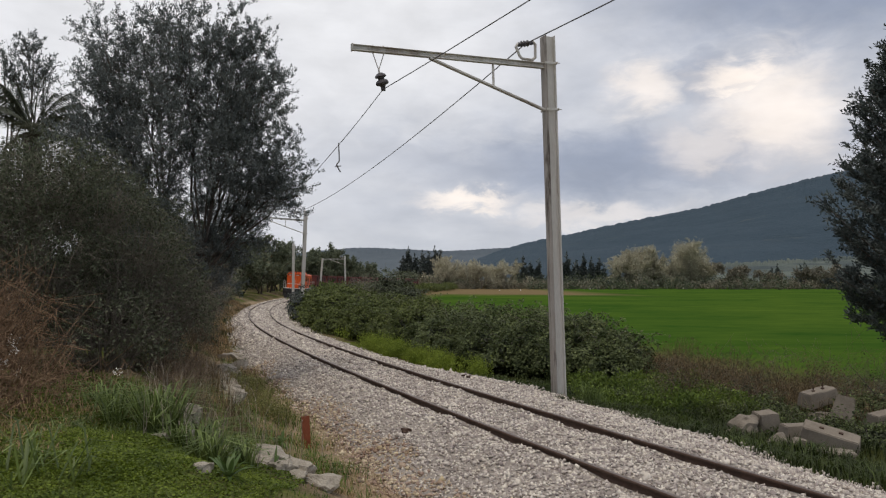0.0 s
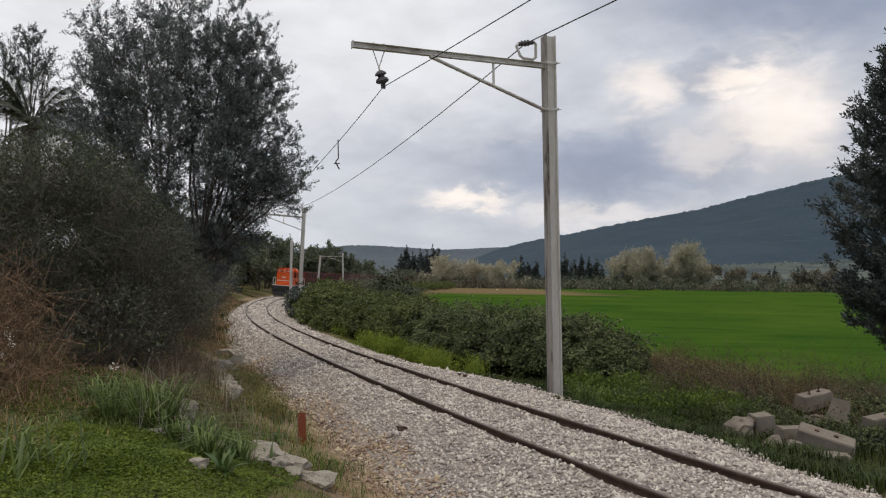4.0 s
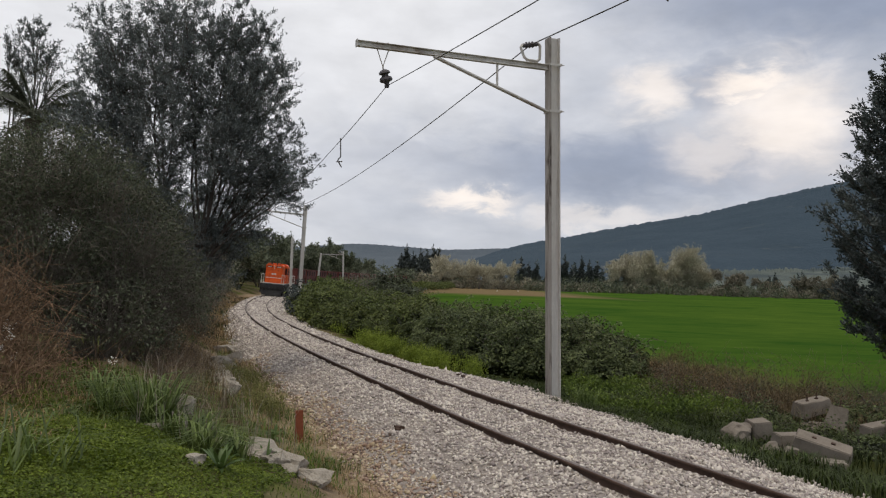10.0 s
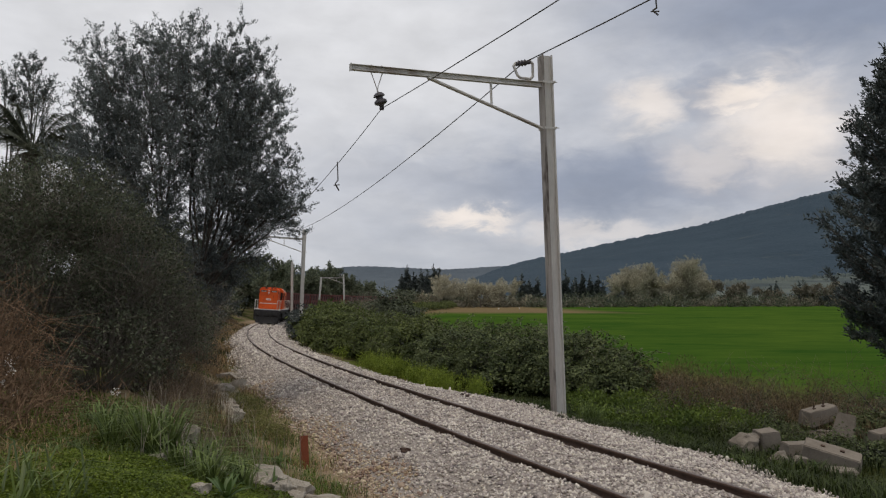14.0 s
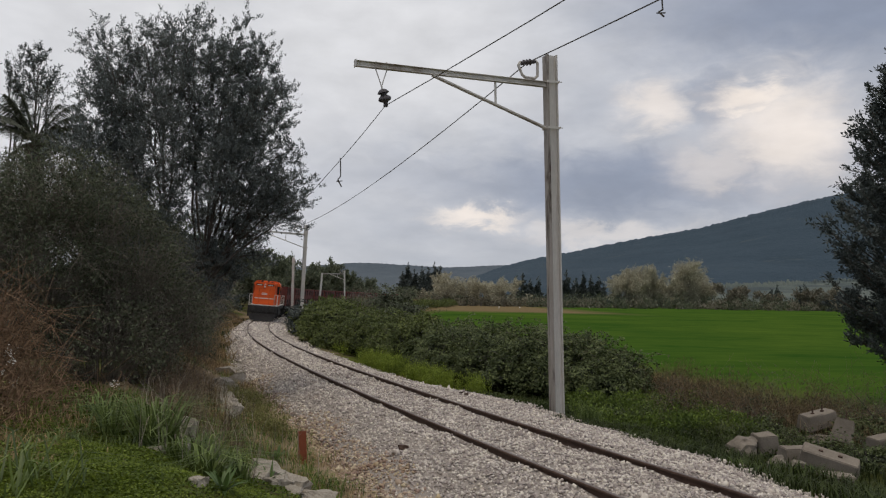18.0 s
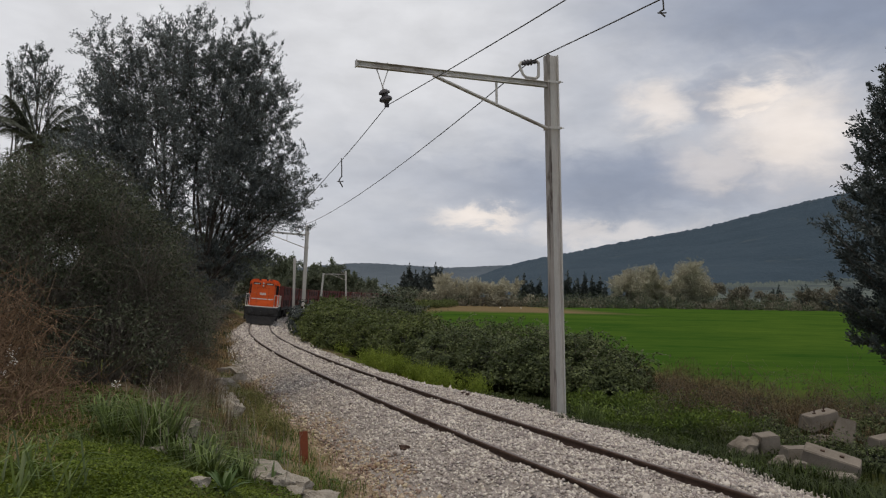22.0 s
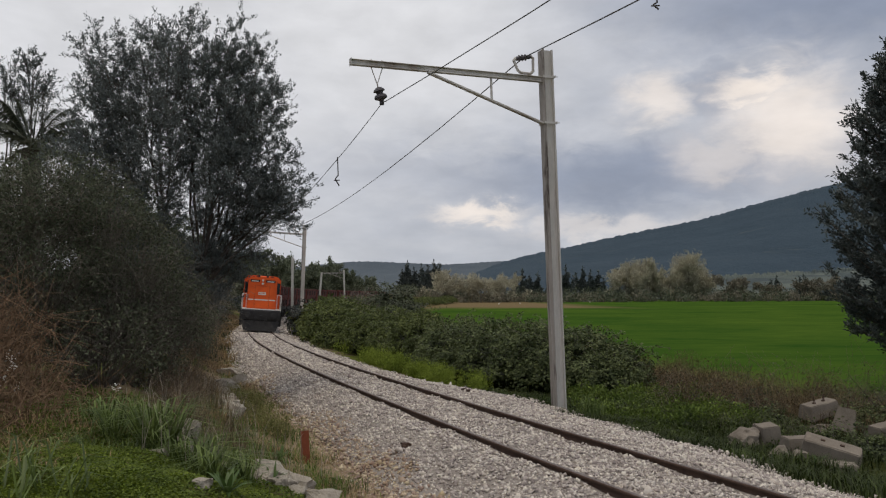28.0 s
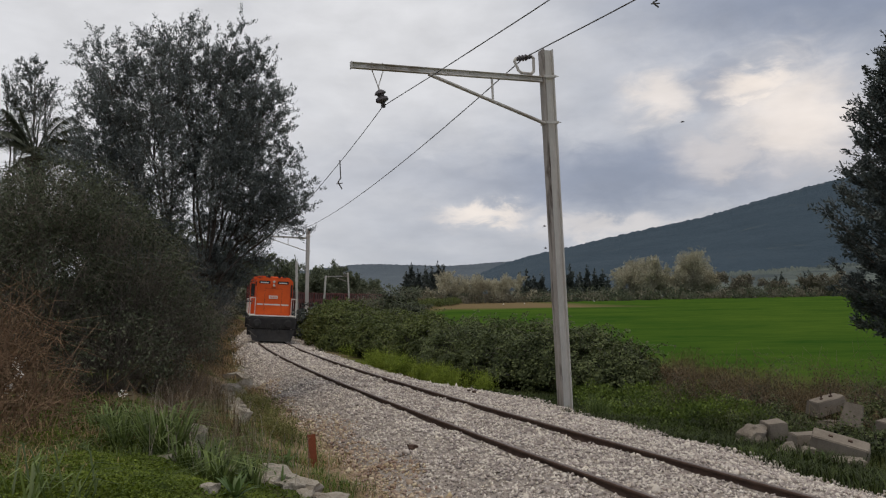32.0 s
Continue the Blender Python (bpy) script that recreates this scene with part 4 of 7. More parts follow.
    for sx in (-1, 1):
        bm = bmesh.new()
        box(bm, sx * 0.54 - 0.32, sx * 0.54 + 0.32, yf - 0.01, yf + 0.02, 3.26, 3.42, 0.02)
        part("number_window", bm, LOCO_DARK_GLASS, root, "dark slot window in the hood end")
        bm = bmesh.new()
        box(bm, sx * 0.54 - 0.24, sx * 0.54 + 0.24, yf + 0.02, yf + 0.03, 3.29, 3.35, 0.004)
        part("number_board", bm, LOCO_WHITE, root, "pale number board")
        bm = bmesh.new()
        box(bm, sx * 0.98 - 0.05, sx * 0.98 + 0.09, yf - 0.35, yf - 0.1, 3.1, 3.36, 0.03)
        part("marker_lamp", bm, LOCO_BLACK, root)
    bm = bmesh.new()
    for a, b in ((-0.92, -0.5), (-0.42, 0.5), (0.58, 0.92)):
        box(bm, a, b, yf + 0.002, yf + 0.008, 2.02, 2.1)
    part("stripe", bm, LOCO_WHITE, root, "broken white waist stripe")
    bm = bmesh.new()
    box(bm, -0.26, 0.26, yf + 0.002, yf + 0.02, 2.4, 2.58, 0.005)
    plate = part("number_plate", bm, PLATE_WHITE, root, "white plate with worn dark bars")
    bm = bmesh.new()
    for k in range(5):
        box(bm, -0.2 + 0.085 * k, -0.2 + 0.085 * k + 0.05, yf + 0.021, yf + 0.024, 2.45, 2.53)
    part("plate_bar", bm, LOCO_ORANGE, plate)
    bm = bmesh.new()
    for x in (-0.5, 0.5):
        box(bm, x - 0.006, x + 0.006, yf + 0.001, yf + 0.006, 1.5, 3.0)
    box(bm, -0.5, 0.5, yf + 0.001, yf + 0.006, 2.99, 3.0)
    part("door_seam", bm, LOCO_BLACK, root)
    # hood-side grilles, doors and cab windows
    for sx in (-1, 1):
        for k in range(2):
            bm = bmesh.new()
            y = F - 3.1 + 1.0 * k
            box(bm, sx * 1.0 - 0.012, sx * 1.0 + 0.012, y - 0.38, y + 0.38, 1.75, 3.1, 0.008)
            part("side_door", bm, LOCO_ORANGE, nose)
        for k in range(7):
            bm = bmesh.new()
            y = F - 6.9 - 1.0 * k
            box(bm, sx * 0.95 - 0.015, sx * 0.95 + 0.015, y - 0.42, y + 0.42, 1.7, 2.95, 0.008)
            part("engine_door", bm, LOCO_ORANGE if k % 3 else LOCO_BLACK, engine)
        for y in (F - 4.5, F - 5.5):
            bm = bmesh.new()
            box(bm, sx * 1.32 - 0.01, sx * 1.32 + 0.01, y - 0.36, y + 0.36, 2.5, 3.25, 0.02)
            part("cab_window", bm, LOCO_DARK_GLASS, cab, "dark cab window")
        bm = bmesh.new()
        box(bm, sx * 1.16 - 0.12, sx * 1.16 + 0.12, F - 3.9 - 0.01, F - 3.9 + 0.012, 2.5, 3.3, 0.01)
        part("cab_end_window", bm, LOCO_DARK_GLASS, cab, "dark cab end window")
        # handrails along the footplate
        bm = bmesh.new()
        ys = np.linspace(-F + 0.7, F - 0.7, 9)
        for y in ys:
            rod(bm, (sx * 1.3, y, 1.44), (sx * 1.3, y, 2.4), 0.015, 6)
        rod(bm, (sx * 1.3, ys[0], 2.4), (sx * 1.3, ys[-1], 2.4), 0.022, 6)
        part("side_handrail", bm, LOCO_WHITE, root, "white tubular handrail")
        for sy in (1, -1):
            bm = bmesh.new()
            y = sy * (F - 0.55)
            pts = [(sx * 1.34, y, 1.0), (sx * 1.34, y, 2.42), (sx * 1.04, y, 2.42), (sx * 1.04, y, 1.44)]
            for p1, p2 in zip(pts, pts[1:]):
                rod(bm, p1, p2, 0.022, 6)
            part("end_handrail", bm, LOCO_WHITE, root, "white end handrail")
        bm = bmesh.new()
        box(bm, sx * 1.15 - 0.1, sx * 1.15 + 0.1, -2.6, 1.6, 0.45, 1.04, 0.06)
        part("fuel_tank_side", bm, LOCO_BLACK, root)
    # roof: vents, horn, exhaust
    bm = bmesh.new()
    box(bm, -0.5, 0.5, F - 3.4, F - 1.8, 3.6, 3.7, 0.04)
    part("roof_vent", bm, LOCO_ORANGE, root)
    for x, y, w, h in ((-0.62, yf - 0.5, 0.12, 0.16), (-0.2, yf - 0.9, 0.2, 0.13), (0.35, yf - 0.6, 0.14, 0.18), (0.7, yf - 1.1, 0.1, 0.12)):
        bm = bmesh.new()
        box(bm, x - w, x + w, y - 0.15, y + 0.15, 3.58, 3.63 + h * 0.4, 0.02)
        part("roof_fitting", bm, LOCO_BLACK, root)
    for sx in (-1, 1):
        bm = bmesh.new()
        lathe(bm, [(0.03, 0), (0.035, 0.2), (0.08, 0.32), (0.085, 0.34)], 10, Matrix.Translation((sx * 0.3, yf - 0.35, 3.68)) @ Matrix.Rotation(math.radians(-90), 4, "X"))
        part("horn", bm, LOCO_BLACK, root)
    bm = bmesh.new()
    lathe(bm, [(0.25, 0), (0.25, 0.2), (0.2, 0.21)], 14, Matrix.Translation((0, -1.5, 3.54)))
    part("exhaust", bm, LOCO_BLACK, root)
    wheels = []
    for yb in (F - 3.6, -F + 3.6):
        bm = bmesh.new()
        for sx in (-1, 1):
            box(bm, sx * 1.02 - 0.08, sx * 1.02 + 0.08, yb - 2.1, yb + 2.1, 0.5, 0.85, 0.04)
            for k in (-1.6, 0, 1.6):
                box(bm, sx * 1.06 - 0.1, sx * 1.06 + 0.1, yb + k - 0.2, yb + k + 0.2, 0.3, 0.7, 0.03)
        box(bm, -1.0, 1.0, yb - 0.3, yb + 0.3, 0.55, 1.06, 0.03)
        part("bogie_frame", bm, LOCO_BLACK, root)
        for k in (-1.6, 0, 1.6):
            wheels.append(wheelset(root, yb + k, 0.48))
    # the slim loading gauge of a metre-gauge engine
    slim = Matrix.Diagonal((0.925, 1, 1, 1))
    for o in root.children_recursive:
        if o.type == "MESH" and o not in wheels and o.parent not in wheels:
            o.data.transform(slim)
            for v in o.data.vertices:
                if v.co.z > 1.45:
                    v.co.z = 1.45 + (v.co.z - 1.45) * 0.955
    return root, wheels


def wagon():
    root = tagged(new("hopper_wagon"), "maroon ore hopper wagon with dark ribbed bays", "wagon", "wagons of the train")
    F = WAGON_LEN / 2
    bm = bmesh.new()
    for sx in (-1, 1):
        box(bm, sx * 1.2 - 0.08, sx * 1.2 + 0.08, -F + 0.45, F - 0.45, 0.95, 1.25, 0.02)
    for sy in (-1, 1):
        box(bm, -1.28, 1.28, sy * (F - 0.5) - 0.1, sy * (F - 0.5) + 0.1, 0.9, 1.28, 0.02)
    box(bm, -0.2, 0.2, -F + 0.5, F - 0.5, 0.9, 1.2, 0.02)
    part("underframe", bm, LOCO_BLACK, root)
    # the hopper, steep ends and a straight upper band
    bm = bmesh.new()
    lo, up = F - 1.9, F - 0.7
    ring = [[(-0.7, -lo, 1.2), (0.7, -lo, 1.2), (0.7, lo, 1.2), (-0.7, lo, 1.2)],
            [(-1.36, -up, 2.0), (1.36, -up, 2.0), (1.36, up, 2.0), (-1.36, up, 2.0)],
            [(-1.36, -up - 0.1, 3.3), (1.36, -up - 0.1, 3.3), (1.36, up + 0.1, 3.3), (-1.36, up + 0.1, 3.3)]]
    inner = [[(x * 0.955, y * 0.985, z) for x, y, z in ring[2]], [(x * 0.955, y * 0.985, 2.6) for x, y, z in ring[2]]]
    R = [[bm.verts.new(p) for p in r] for r in ring + inner]
    for a, b in zip(R, R[1:]):
        for k in range(4):
            bm.faces.new((a[k], a[(k + 1) % 4], b[(k + 1) % 4], b[k]))
    bm.faces.new(R[0][::-1]), bm.faces.new(R[-1])
    part("hopper", bm, WAGON_RED, root)
    bm = bmesh.new()
    for sx in (-1, 1):
        box(bm, sx * 1.37 - 0.05, sx * 1.37 + 0.05, -up - 0.14, up + 0.14, 3.26, 3.36, 0.01)
    for sy in (-1, 1):
        box(bm, -1.4, 1.4, sy * (up + 0.1) - 0.05, sy * (up + 0.1) + 0.05, 3.26, 3.36, 0.01)
    part("top_rim", bm, WAGON_RED, root)
    n = 8
    for sx in (-1, 1):
        for k in range(n + 1):
            bm = bmesh.new()
            y = -up + 2 * up * k / n
            box(bm, sx * 1.37 - 0.02, sx * 1.37 + 0.02, y - 0.05, y + 0.05, 1.95, 3.27, 0.01)
            part("rib", bm, WAGON_RED, root)
        # Dark panels, high and low by turns, stand in for shadowed openings.
        for k in range(n):
            y0, y1 = -up + 2 * up * k / n + 0.14, -up + 2 * up * (k + 1) / n - 0.14
            bm = bmesh.new()
            if k % 2:
                box(bm, sx * 1.38 - 0.025, sx * 1.38 + 0.025, y0, y1, 2.5, 3.15, 0.01)
                part("bay_panel", bm, WAGON_SHADE, root, "dark panel put in for a shadowed bay")
                bm = bmesh.new()
                box(bm, sx * 1.25 - 0.06, sx * 1.25 + 0.06, y0 - 0.06, y1 + 0.06, 1.3, 2.1, 0.02)
                part("skirt_panel", bm, WAGON_RED, root)
            else:
                box(bm, sx * 1.3 - 0.06, sx * 1.3 + 0.06, y0, y1, 1.35, 2.2, 0.02)
                part("discharge_door", bm, WAGON_SHADE, root, "dark door put in for a shaded discharge opening")
    for sy in (-1, 1):
        for sx in (-1, 1):
            bm = bmesh.new()
            rod(bm, (sx * 0.88, sy * (F - 0.5), 1.05), (sx * 0.88, sy * (F - 0.1), 1.05), 0.1, 10)
            m = Matrix.Translation((sx * 0.88, sy * (F - 0.08), 1.05)) @ Matrix.Rotation(math.radians(-90 * sy), 4, "X")
            lathe(bm, [(0.2, 0), (0.22, 0.03), (0.12, 0.06)], 14, m)
            part("buffer", bm, LOCO_BLACK, root)
            bm = bmesh.new()
            rod(bm, (sx * 1.3, sy * (F - 0.6), 1.2), (sx * 1.3, sy * (F - 0.8), 3.2), 0.02, 6)
            for k in range(5):
                rod(bm, (sx * 1.3, sy * (F - 0.62), 1.4 + 0.38 * k), (sx * 0.95, sy * (F - 0.62), 1.4 + 0.38 * k), 0.015, 6)
            part("end_ladder", bm, WAGON_RED, root)
    bm = bmesh.new()
    rod(bm, (0, -F - 0.15, 1.0), (0, F + 0.15, 1.0), 0.05, 8)
    part("coupling", bm, LOCO_BLACK, root)
    for yb in (-F + 2.3, F - 2.3):
        bm = bmesh.new()
        for sx in (-1, 1):
            box(bm, sx * 1.0 - 0.07, sx * 1.0 + 0.07, yb - 1.15, yb + 1.15, 0.5, 0.75, 0.04)
            for k in (-0.9, 0.9):
                box(bm, sx * 1.02 - 0.1, sx * 1.02 + 0.1, yb + k - 0.17, yb + k + 0.17, 0.3, 0.62, 0.03)
        box(bm, -1.0, 1.0, yb - 0.25, yb + 0.25, 0.5, 0.95, 0.03)
        part("bogie_frame", bm, LOCO_BLACK, root)
        for k in (-0.9, 0.9):
            wheelset(root, yb + k, 0.45)
    return root


loco, loco_wheels = locomotive()
first_wagon = wagon()
wagons = [first_wagon] + [copy_thing(first_wagon, Matrix.Identity(4)) for _ in range(11)]
FRONT_END, SPEED = 38.6, 2.03


def train_front(t):
    return FRONT_END + SPEED * (SECONDS - t)


def motions():
    times = [k * 2.0 for k in range(17)]
    walk(loco, [(t, vehicle_pose(train_front(t), LOCO_LEN, 3.6)) for t in times])
    for k, w in enumerate(wagons):
        walk(w, [(t, vehicle_pose(train_front(t) + LOCO_LEN + 0.1 + k * (WAGON_LEN + 0.1), WAGON_LEN, 2.3)) for t in times])
    for ob, rows in birds:
        walk(ob, [(t, pose(x, y, z, 12, -14, 0)) for t, x, y, z in rows])
    turns = [k * 0.32 for k in range(101)]
    walk(clouds, [(t, pose(*EYE, 0, 0, 0.55 - 1.1 * t / SECONDS)) for t in (0.0, 16.0, SECONDS)])
    for thing, r in [(loco, 0.48)] + [(w, 0.45) for w in wagons]:
        for c in thing.children:
            if c.name.startswith("wheelset"):
                x, y, z = c.location
                walk(c, [(t, pose(x, y, z, -math.degrees(SPEED * t / r) % 360)) for t in turns])


# ---- wires along the masts ----
def along(ob, p):
    return tuple(ob.matrix_world @ Vector(p))


bpy.context.view_layer.update()
M1 = near_mast.matrix_world
second_mast = [o for o in scene.objects if o.name.startswith("catenary_mast")][1]
M2 = second_mast.matrix_world
clip1, clip2 = tuple(M1 @ Vector((-0.645, 0, 8.86))), tuple(M2 @ Vector((-0.62, 0, 8.5)))
xr, yr, _ = line_at(-30, 3.4)
wire("catenary_wire", [clip2, clip1, (float(xr), float(yr), 8.4)], 0.0145, (0.55, 0.4), "dark overhead wire carried by the loop brackets")
drop1, drop2 = tuple(M1 @ Vector((-4.43, 0, 7.46))), tuple(M2 @ Vector((-4.35, 0, 7.02)))
xr, yr, _ = line_at(-30, -0.9)
HOOK_AT = (-2.93, 21.6, 6.1)
wire("contact_wire", [drop2, HOOK_AT, drop1, (float(xr), float(yr), 7.3)], 0.0095, (0.45, 0.02, 0.55), "thin slack overhead wire hung from the insulator")


# ---- plants ----
def crown_tree(name, base, blobs, leaf_mat, bark, label, seed, leaf=(0.07, 0.022), per_m3=900, trunk_r=0.16, stems=3, up=0.5, twig_r=0.012,
               category="tree", twig_n=26, droop=0.0, fork=0.35, fine=0):
    """A tree: leaning stems that divide into limbs, one to each clump of the crown, twigs through the clump, and leaves along the twigs.
    blobs: (x, y, z, radius, density)."""
    rng = np.random.default_rng(seed)
    root = tagged(new(name), label, category)
    base = np.array(base, float)
    root.location = base
    limbs, twigs, pts, dirs = [], [], [], []
    B = [(np.array(b[:3]) - base, b[3], b[4] if len(b) > 4 else 1.0) for b in blobs]
    heads = []
    mid = np.mean([b[0] for b in B], axis=0)
    for k in range(stems):
        a = 6.28 * k / stems + rng.uniform(0, 1)
        top = np.array([mid[0] * 0.5 + 0.5 * math.cos(a), mid[1] * 0.5 + 0.5 * math.sin(a), mid[2] * fork + rng.uniform(-0.2, 0.2)])
        foot = np.array([0.12 * math.cos(a), 0.12 * math.sin(a), -0.3])
        c = np.array([foot + (top - foot) * u + rng.normal(0, 0.06, 3) for u in np.linspace(0, 1, 6)])
        limbs.append((c, np.linspace(trunk_r, trunk_r * 0.6, 6)))
        heads.append(top)
    for c, r, dens in B:
        h = heads[int(np.argmin([np.linalg.norm(c[:2] - t[:2]) + rng.uniform(0, 0.5) for t in heads]))]
        n = 7
        bend = np.array([0, 0, 0.25]) * np.linalg.norm(c - h)
        P = np.array([h * (1 - u) + c * u + bend * u * (1 - u) + rng.normal(0, 0.05, 3) * (0 < u < 1) for u in np.linspace(0, 1, n)])
        limbs.append((P, np.linspace(trunk_r * 0.42, 0.015, n)))
        m = max(6, int(twig_n * r * r))
        for _ in range(m):
            q = rng.normal(size=3)
            q /= np.linalg.norm(q)
            e = c + q * r * rng.uniform(0.55, 1.12) * np.array([1, 1, 0.95])
            st = P[rng.integers(n // 2, n)]
            mid_p = (st + e) / 2 + rng.normal(0, 0.12 * r, 3) + np.array([0, 0, -droop * r])
            u = np.linspace(0, 1, 5)[:, None]
            tw = st * (1 - u) ** 2 + 2 * mid_p * u * (1 - u) + e * u * u
            twigs.append((tw, np.linspace(twig_r, twig_r * 0.35, 5)))
            nl = int(per_m3 * r * r * r * 4.2 * dens / m)
            ends = [(st, mid_p, e)]
            if fine:
                ends = []
                for _s in range(fine):
                    t0 = rng.uniform(0.35, 1.0)
                    p0 = st * (1 - t0) ** 2 + 2 * mid_p * t0 * (1 - t0) + e * t0 * t0
                    q = (e - st) / (np.linalg.norm(e - st) + 1e-6) * 0.5 + rng.normal(0, 0.6, 3) + np.array([0, 0, 0.35])
                    p2 = p0 + q / (np.linalg.norm(q) + 1e-6) * r * rng.uniform(0.25, 0.5)
                    p1 = (p0 + p2) / 2 + rng.normal(0, 0.03, 3)
                    ends.append((p0, p1, p2))
                    twigs.append((np.array([p0, p1, p2]), [twig_r * 0.45, twig_r * 0.35, twig_r * 0.2]))
            for p0, p1, p2 in ends:
                ne = max(1, nl // len(ends))
                uu = rng.uniform(0.1, 1.0, (ne, 1)) if fine else rng.beta(2.2, 1.2, (ne, 1))
                lp = p0 * (1 - uu) ** 2 + 2 * p1 * uu * (1 - uu) + p2 * uu * uu
                lp = lp + rng.normal(0, 0.028 if fine else 0.10 * r + 0.03, (ne, 3))
                pts.append(lp)
                dirs.append(np.repeat((p2 - p0)[None] / (np.linalg.norm(p2 - p0) + 1e-6), ne, 0))
    v, f = tubes(limbs, 8)
    array_part("trunk", v, f, bark, root, smooth=True)
    v, f = tubes(twigs, 3)
    array_part("twig_mass", v, f, bark, root)
    if pts:
        P = np.concatenate(pts)
        v, f = leaves(rng, P, leaf[0], leaf[1], up, np.concatenate(dirs) * 0.6)
        array_part("crown", v, f, leaf_mat, root)
    return root


def thicket(name, blobs, leaf_mat, twig_mat, label, seed, leaf=(0.05, 0.03), leaf_n=500, twig_n=60, twig_len=1.0, twig_r=0.006, category="shrub", kind="", up=0.3, arch=0.5, sprays=0):
    """A bush of arching twigs over each blob (x, y, z, radius), with leaves near the outside."""
    rng = np.random.default_rng(seed)
    tw, lp = [], []
    for b in blobs:
        c, r = np.array(b[:3], float), b[3]
        squash = b[4] if len(b) > 4 else 1.0
        for _ in range(int(twig_n * r * r)):
            q = rng.normal(size=3)
            q[2] = abs(q[2]) * 0.9 - 0.15
            q /= np.linalg.norm(q)
            s = c + np.array([q[0] * 0.35, q[1] * 0.35, -0.5 * squash]) * r
            e = c + q * r * rng.uniform(0.7, 1.15) * np.array([1, 1, squash])
            e2 = e + rng.normal(0, 0.3, 3) * r * twig_len + np.array([0, 0, -0.15 * arch * r])
            m = (s + e) / 2 + np.array([0, 0, arch * r * 0.4])
            u = np.linspace(0, 1, 5)[:, None]
            P = s * (1 - u) ** 2 + 2 * m * u * (1 - u) + e * u * u
            tw.append((np.concatenate([P, e2[None]]), np.linspace(twig_r, twig_r * 0.4, 6)))
        for _ in range(int(sprays * r)):
            a, t0 = rng.uniform(0, 6.28), rng.uniform(0.2, 1.0)
            p0 = c + np.array([math.cos(a) * r * 0.8 * t0, math.sin(a) * r * 0.8 * t0, r * squash * (1.05 - 0.55 * t0)])
            L = rng.uniform(0.35, 0.9)
            out = np.array([math.cos(a) + rng.normal(0, 0.4), math.sin(a) + rng.normal(0, 0.4), 0]) * L * 0.8
            u = np.linspace(0, 1, 6)[:, None]
            cane = p0 + out * u + np.array([0, 0, 1.0]) * L * (1.1 * u - 0.9 * u * u)
            tw.append((cane, np.linspace(twig_r, twig_r * 0.4, 6)))
            k = rng.uniform(0.1, 1, (14, 1))
            lp.append(p0 + out * k + np.array([0, 0, 1.0]) * L * (1.1 * k - 0.9 * k * k) + rng.normal(0, 0.03, (14, 3)))
        n = int(leaf_n * r * r)
        if n:
            q = rng.normal(size=(n, 3))
            q[:, 2] = abs(q[:, 2]) - 0.35
            q /= np.linalg.norm(q, axis=1, keepdims=True)
            lump = 1 + 0.24 * np.sin(q[:, :1] * 7 + c[0] * 3) * np.sin(q[:, 1:2] * 6 + c[1]) + 0.08 * np.sin(q[:, 2:] * 13 + c[0])
            lp.append(c + q * r * lump * rng.uniform(0.72, 1.06, (n, 1)) * np.array([1, 1, squash]))
    root = tagged(new(name), label, category, kind=kind)
    c0 = np.array(blobs[0][:3], float)
    c0[2] = float(ground_z(c0[0], c0[1]))
    root.location = c0
    if tw:
        v, f = tubes(tw, 3)
        array_part("stem_tangle", v - c0, f, twig_mat, root)
    if lp:
        v, f = leaves(rng, np.concatenate(lp) - c0, leaf[0], leaf[1], up)
        array_part("leaf_mass", v, f, leaf_mat, root)
    return root


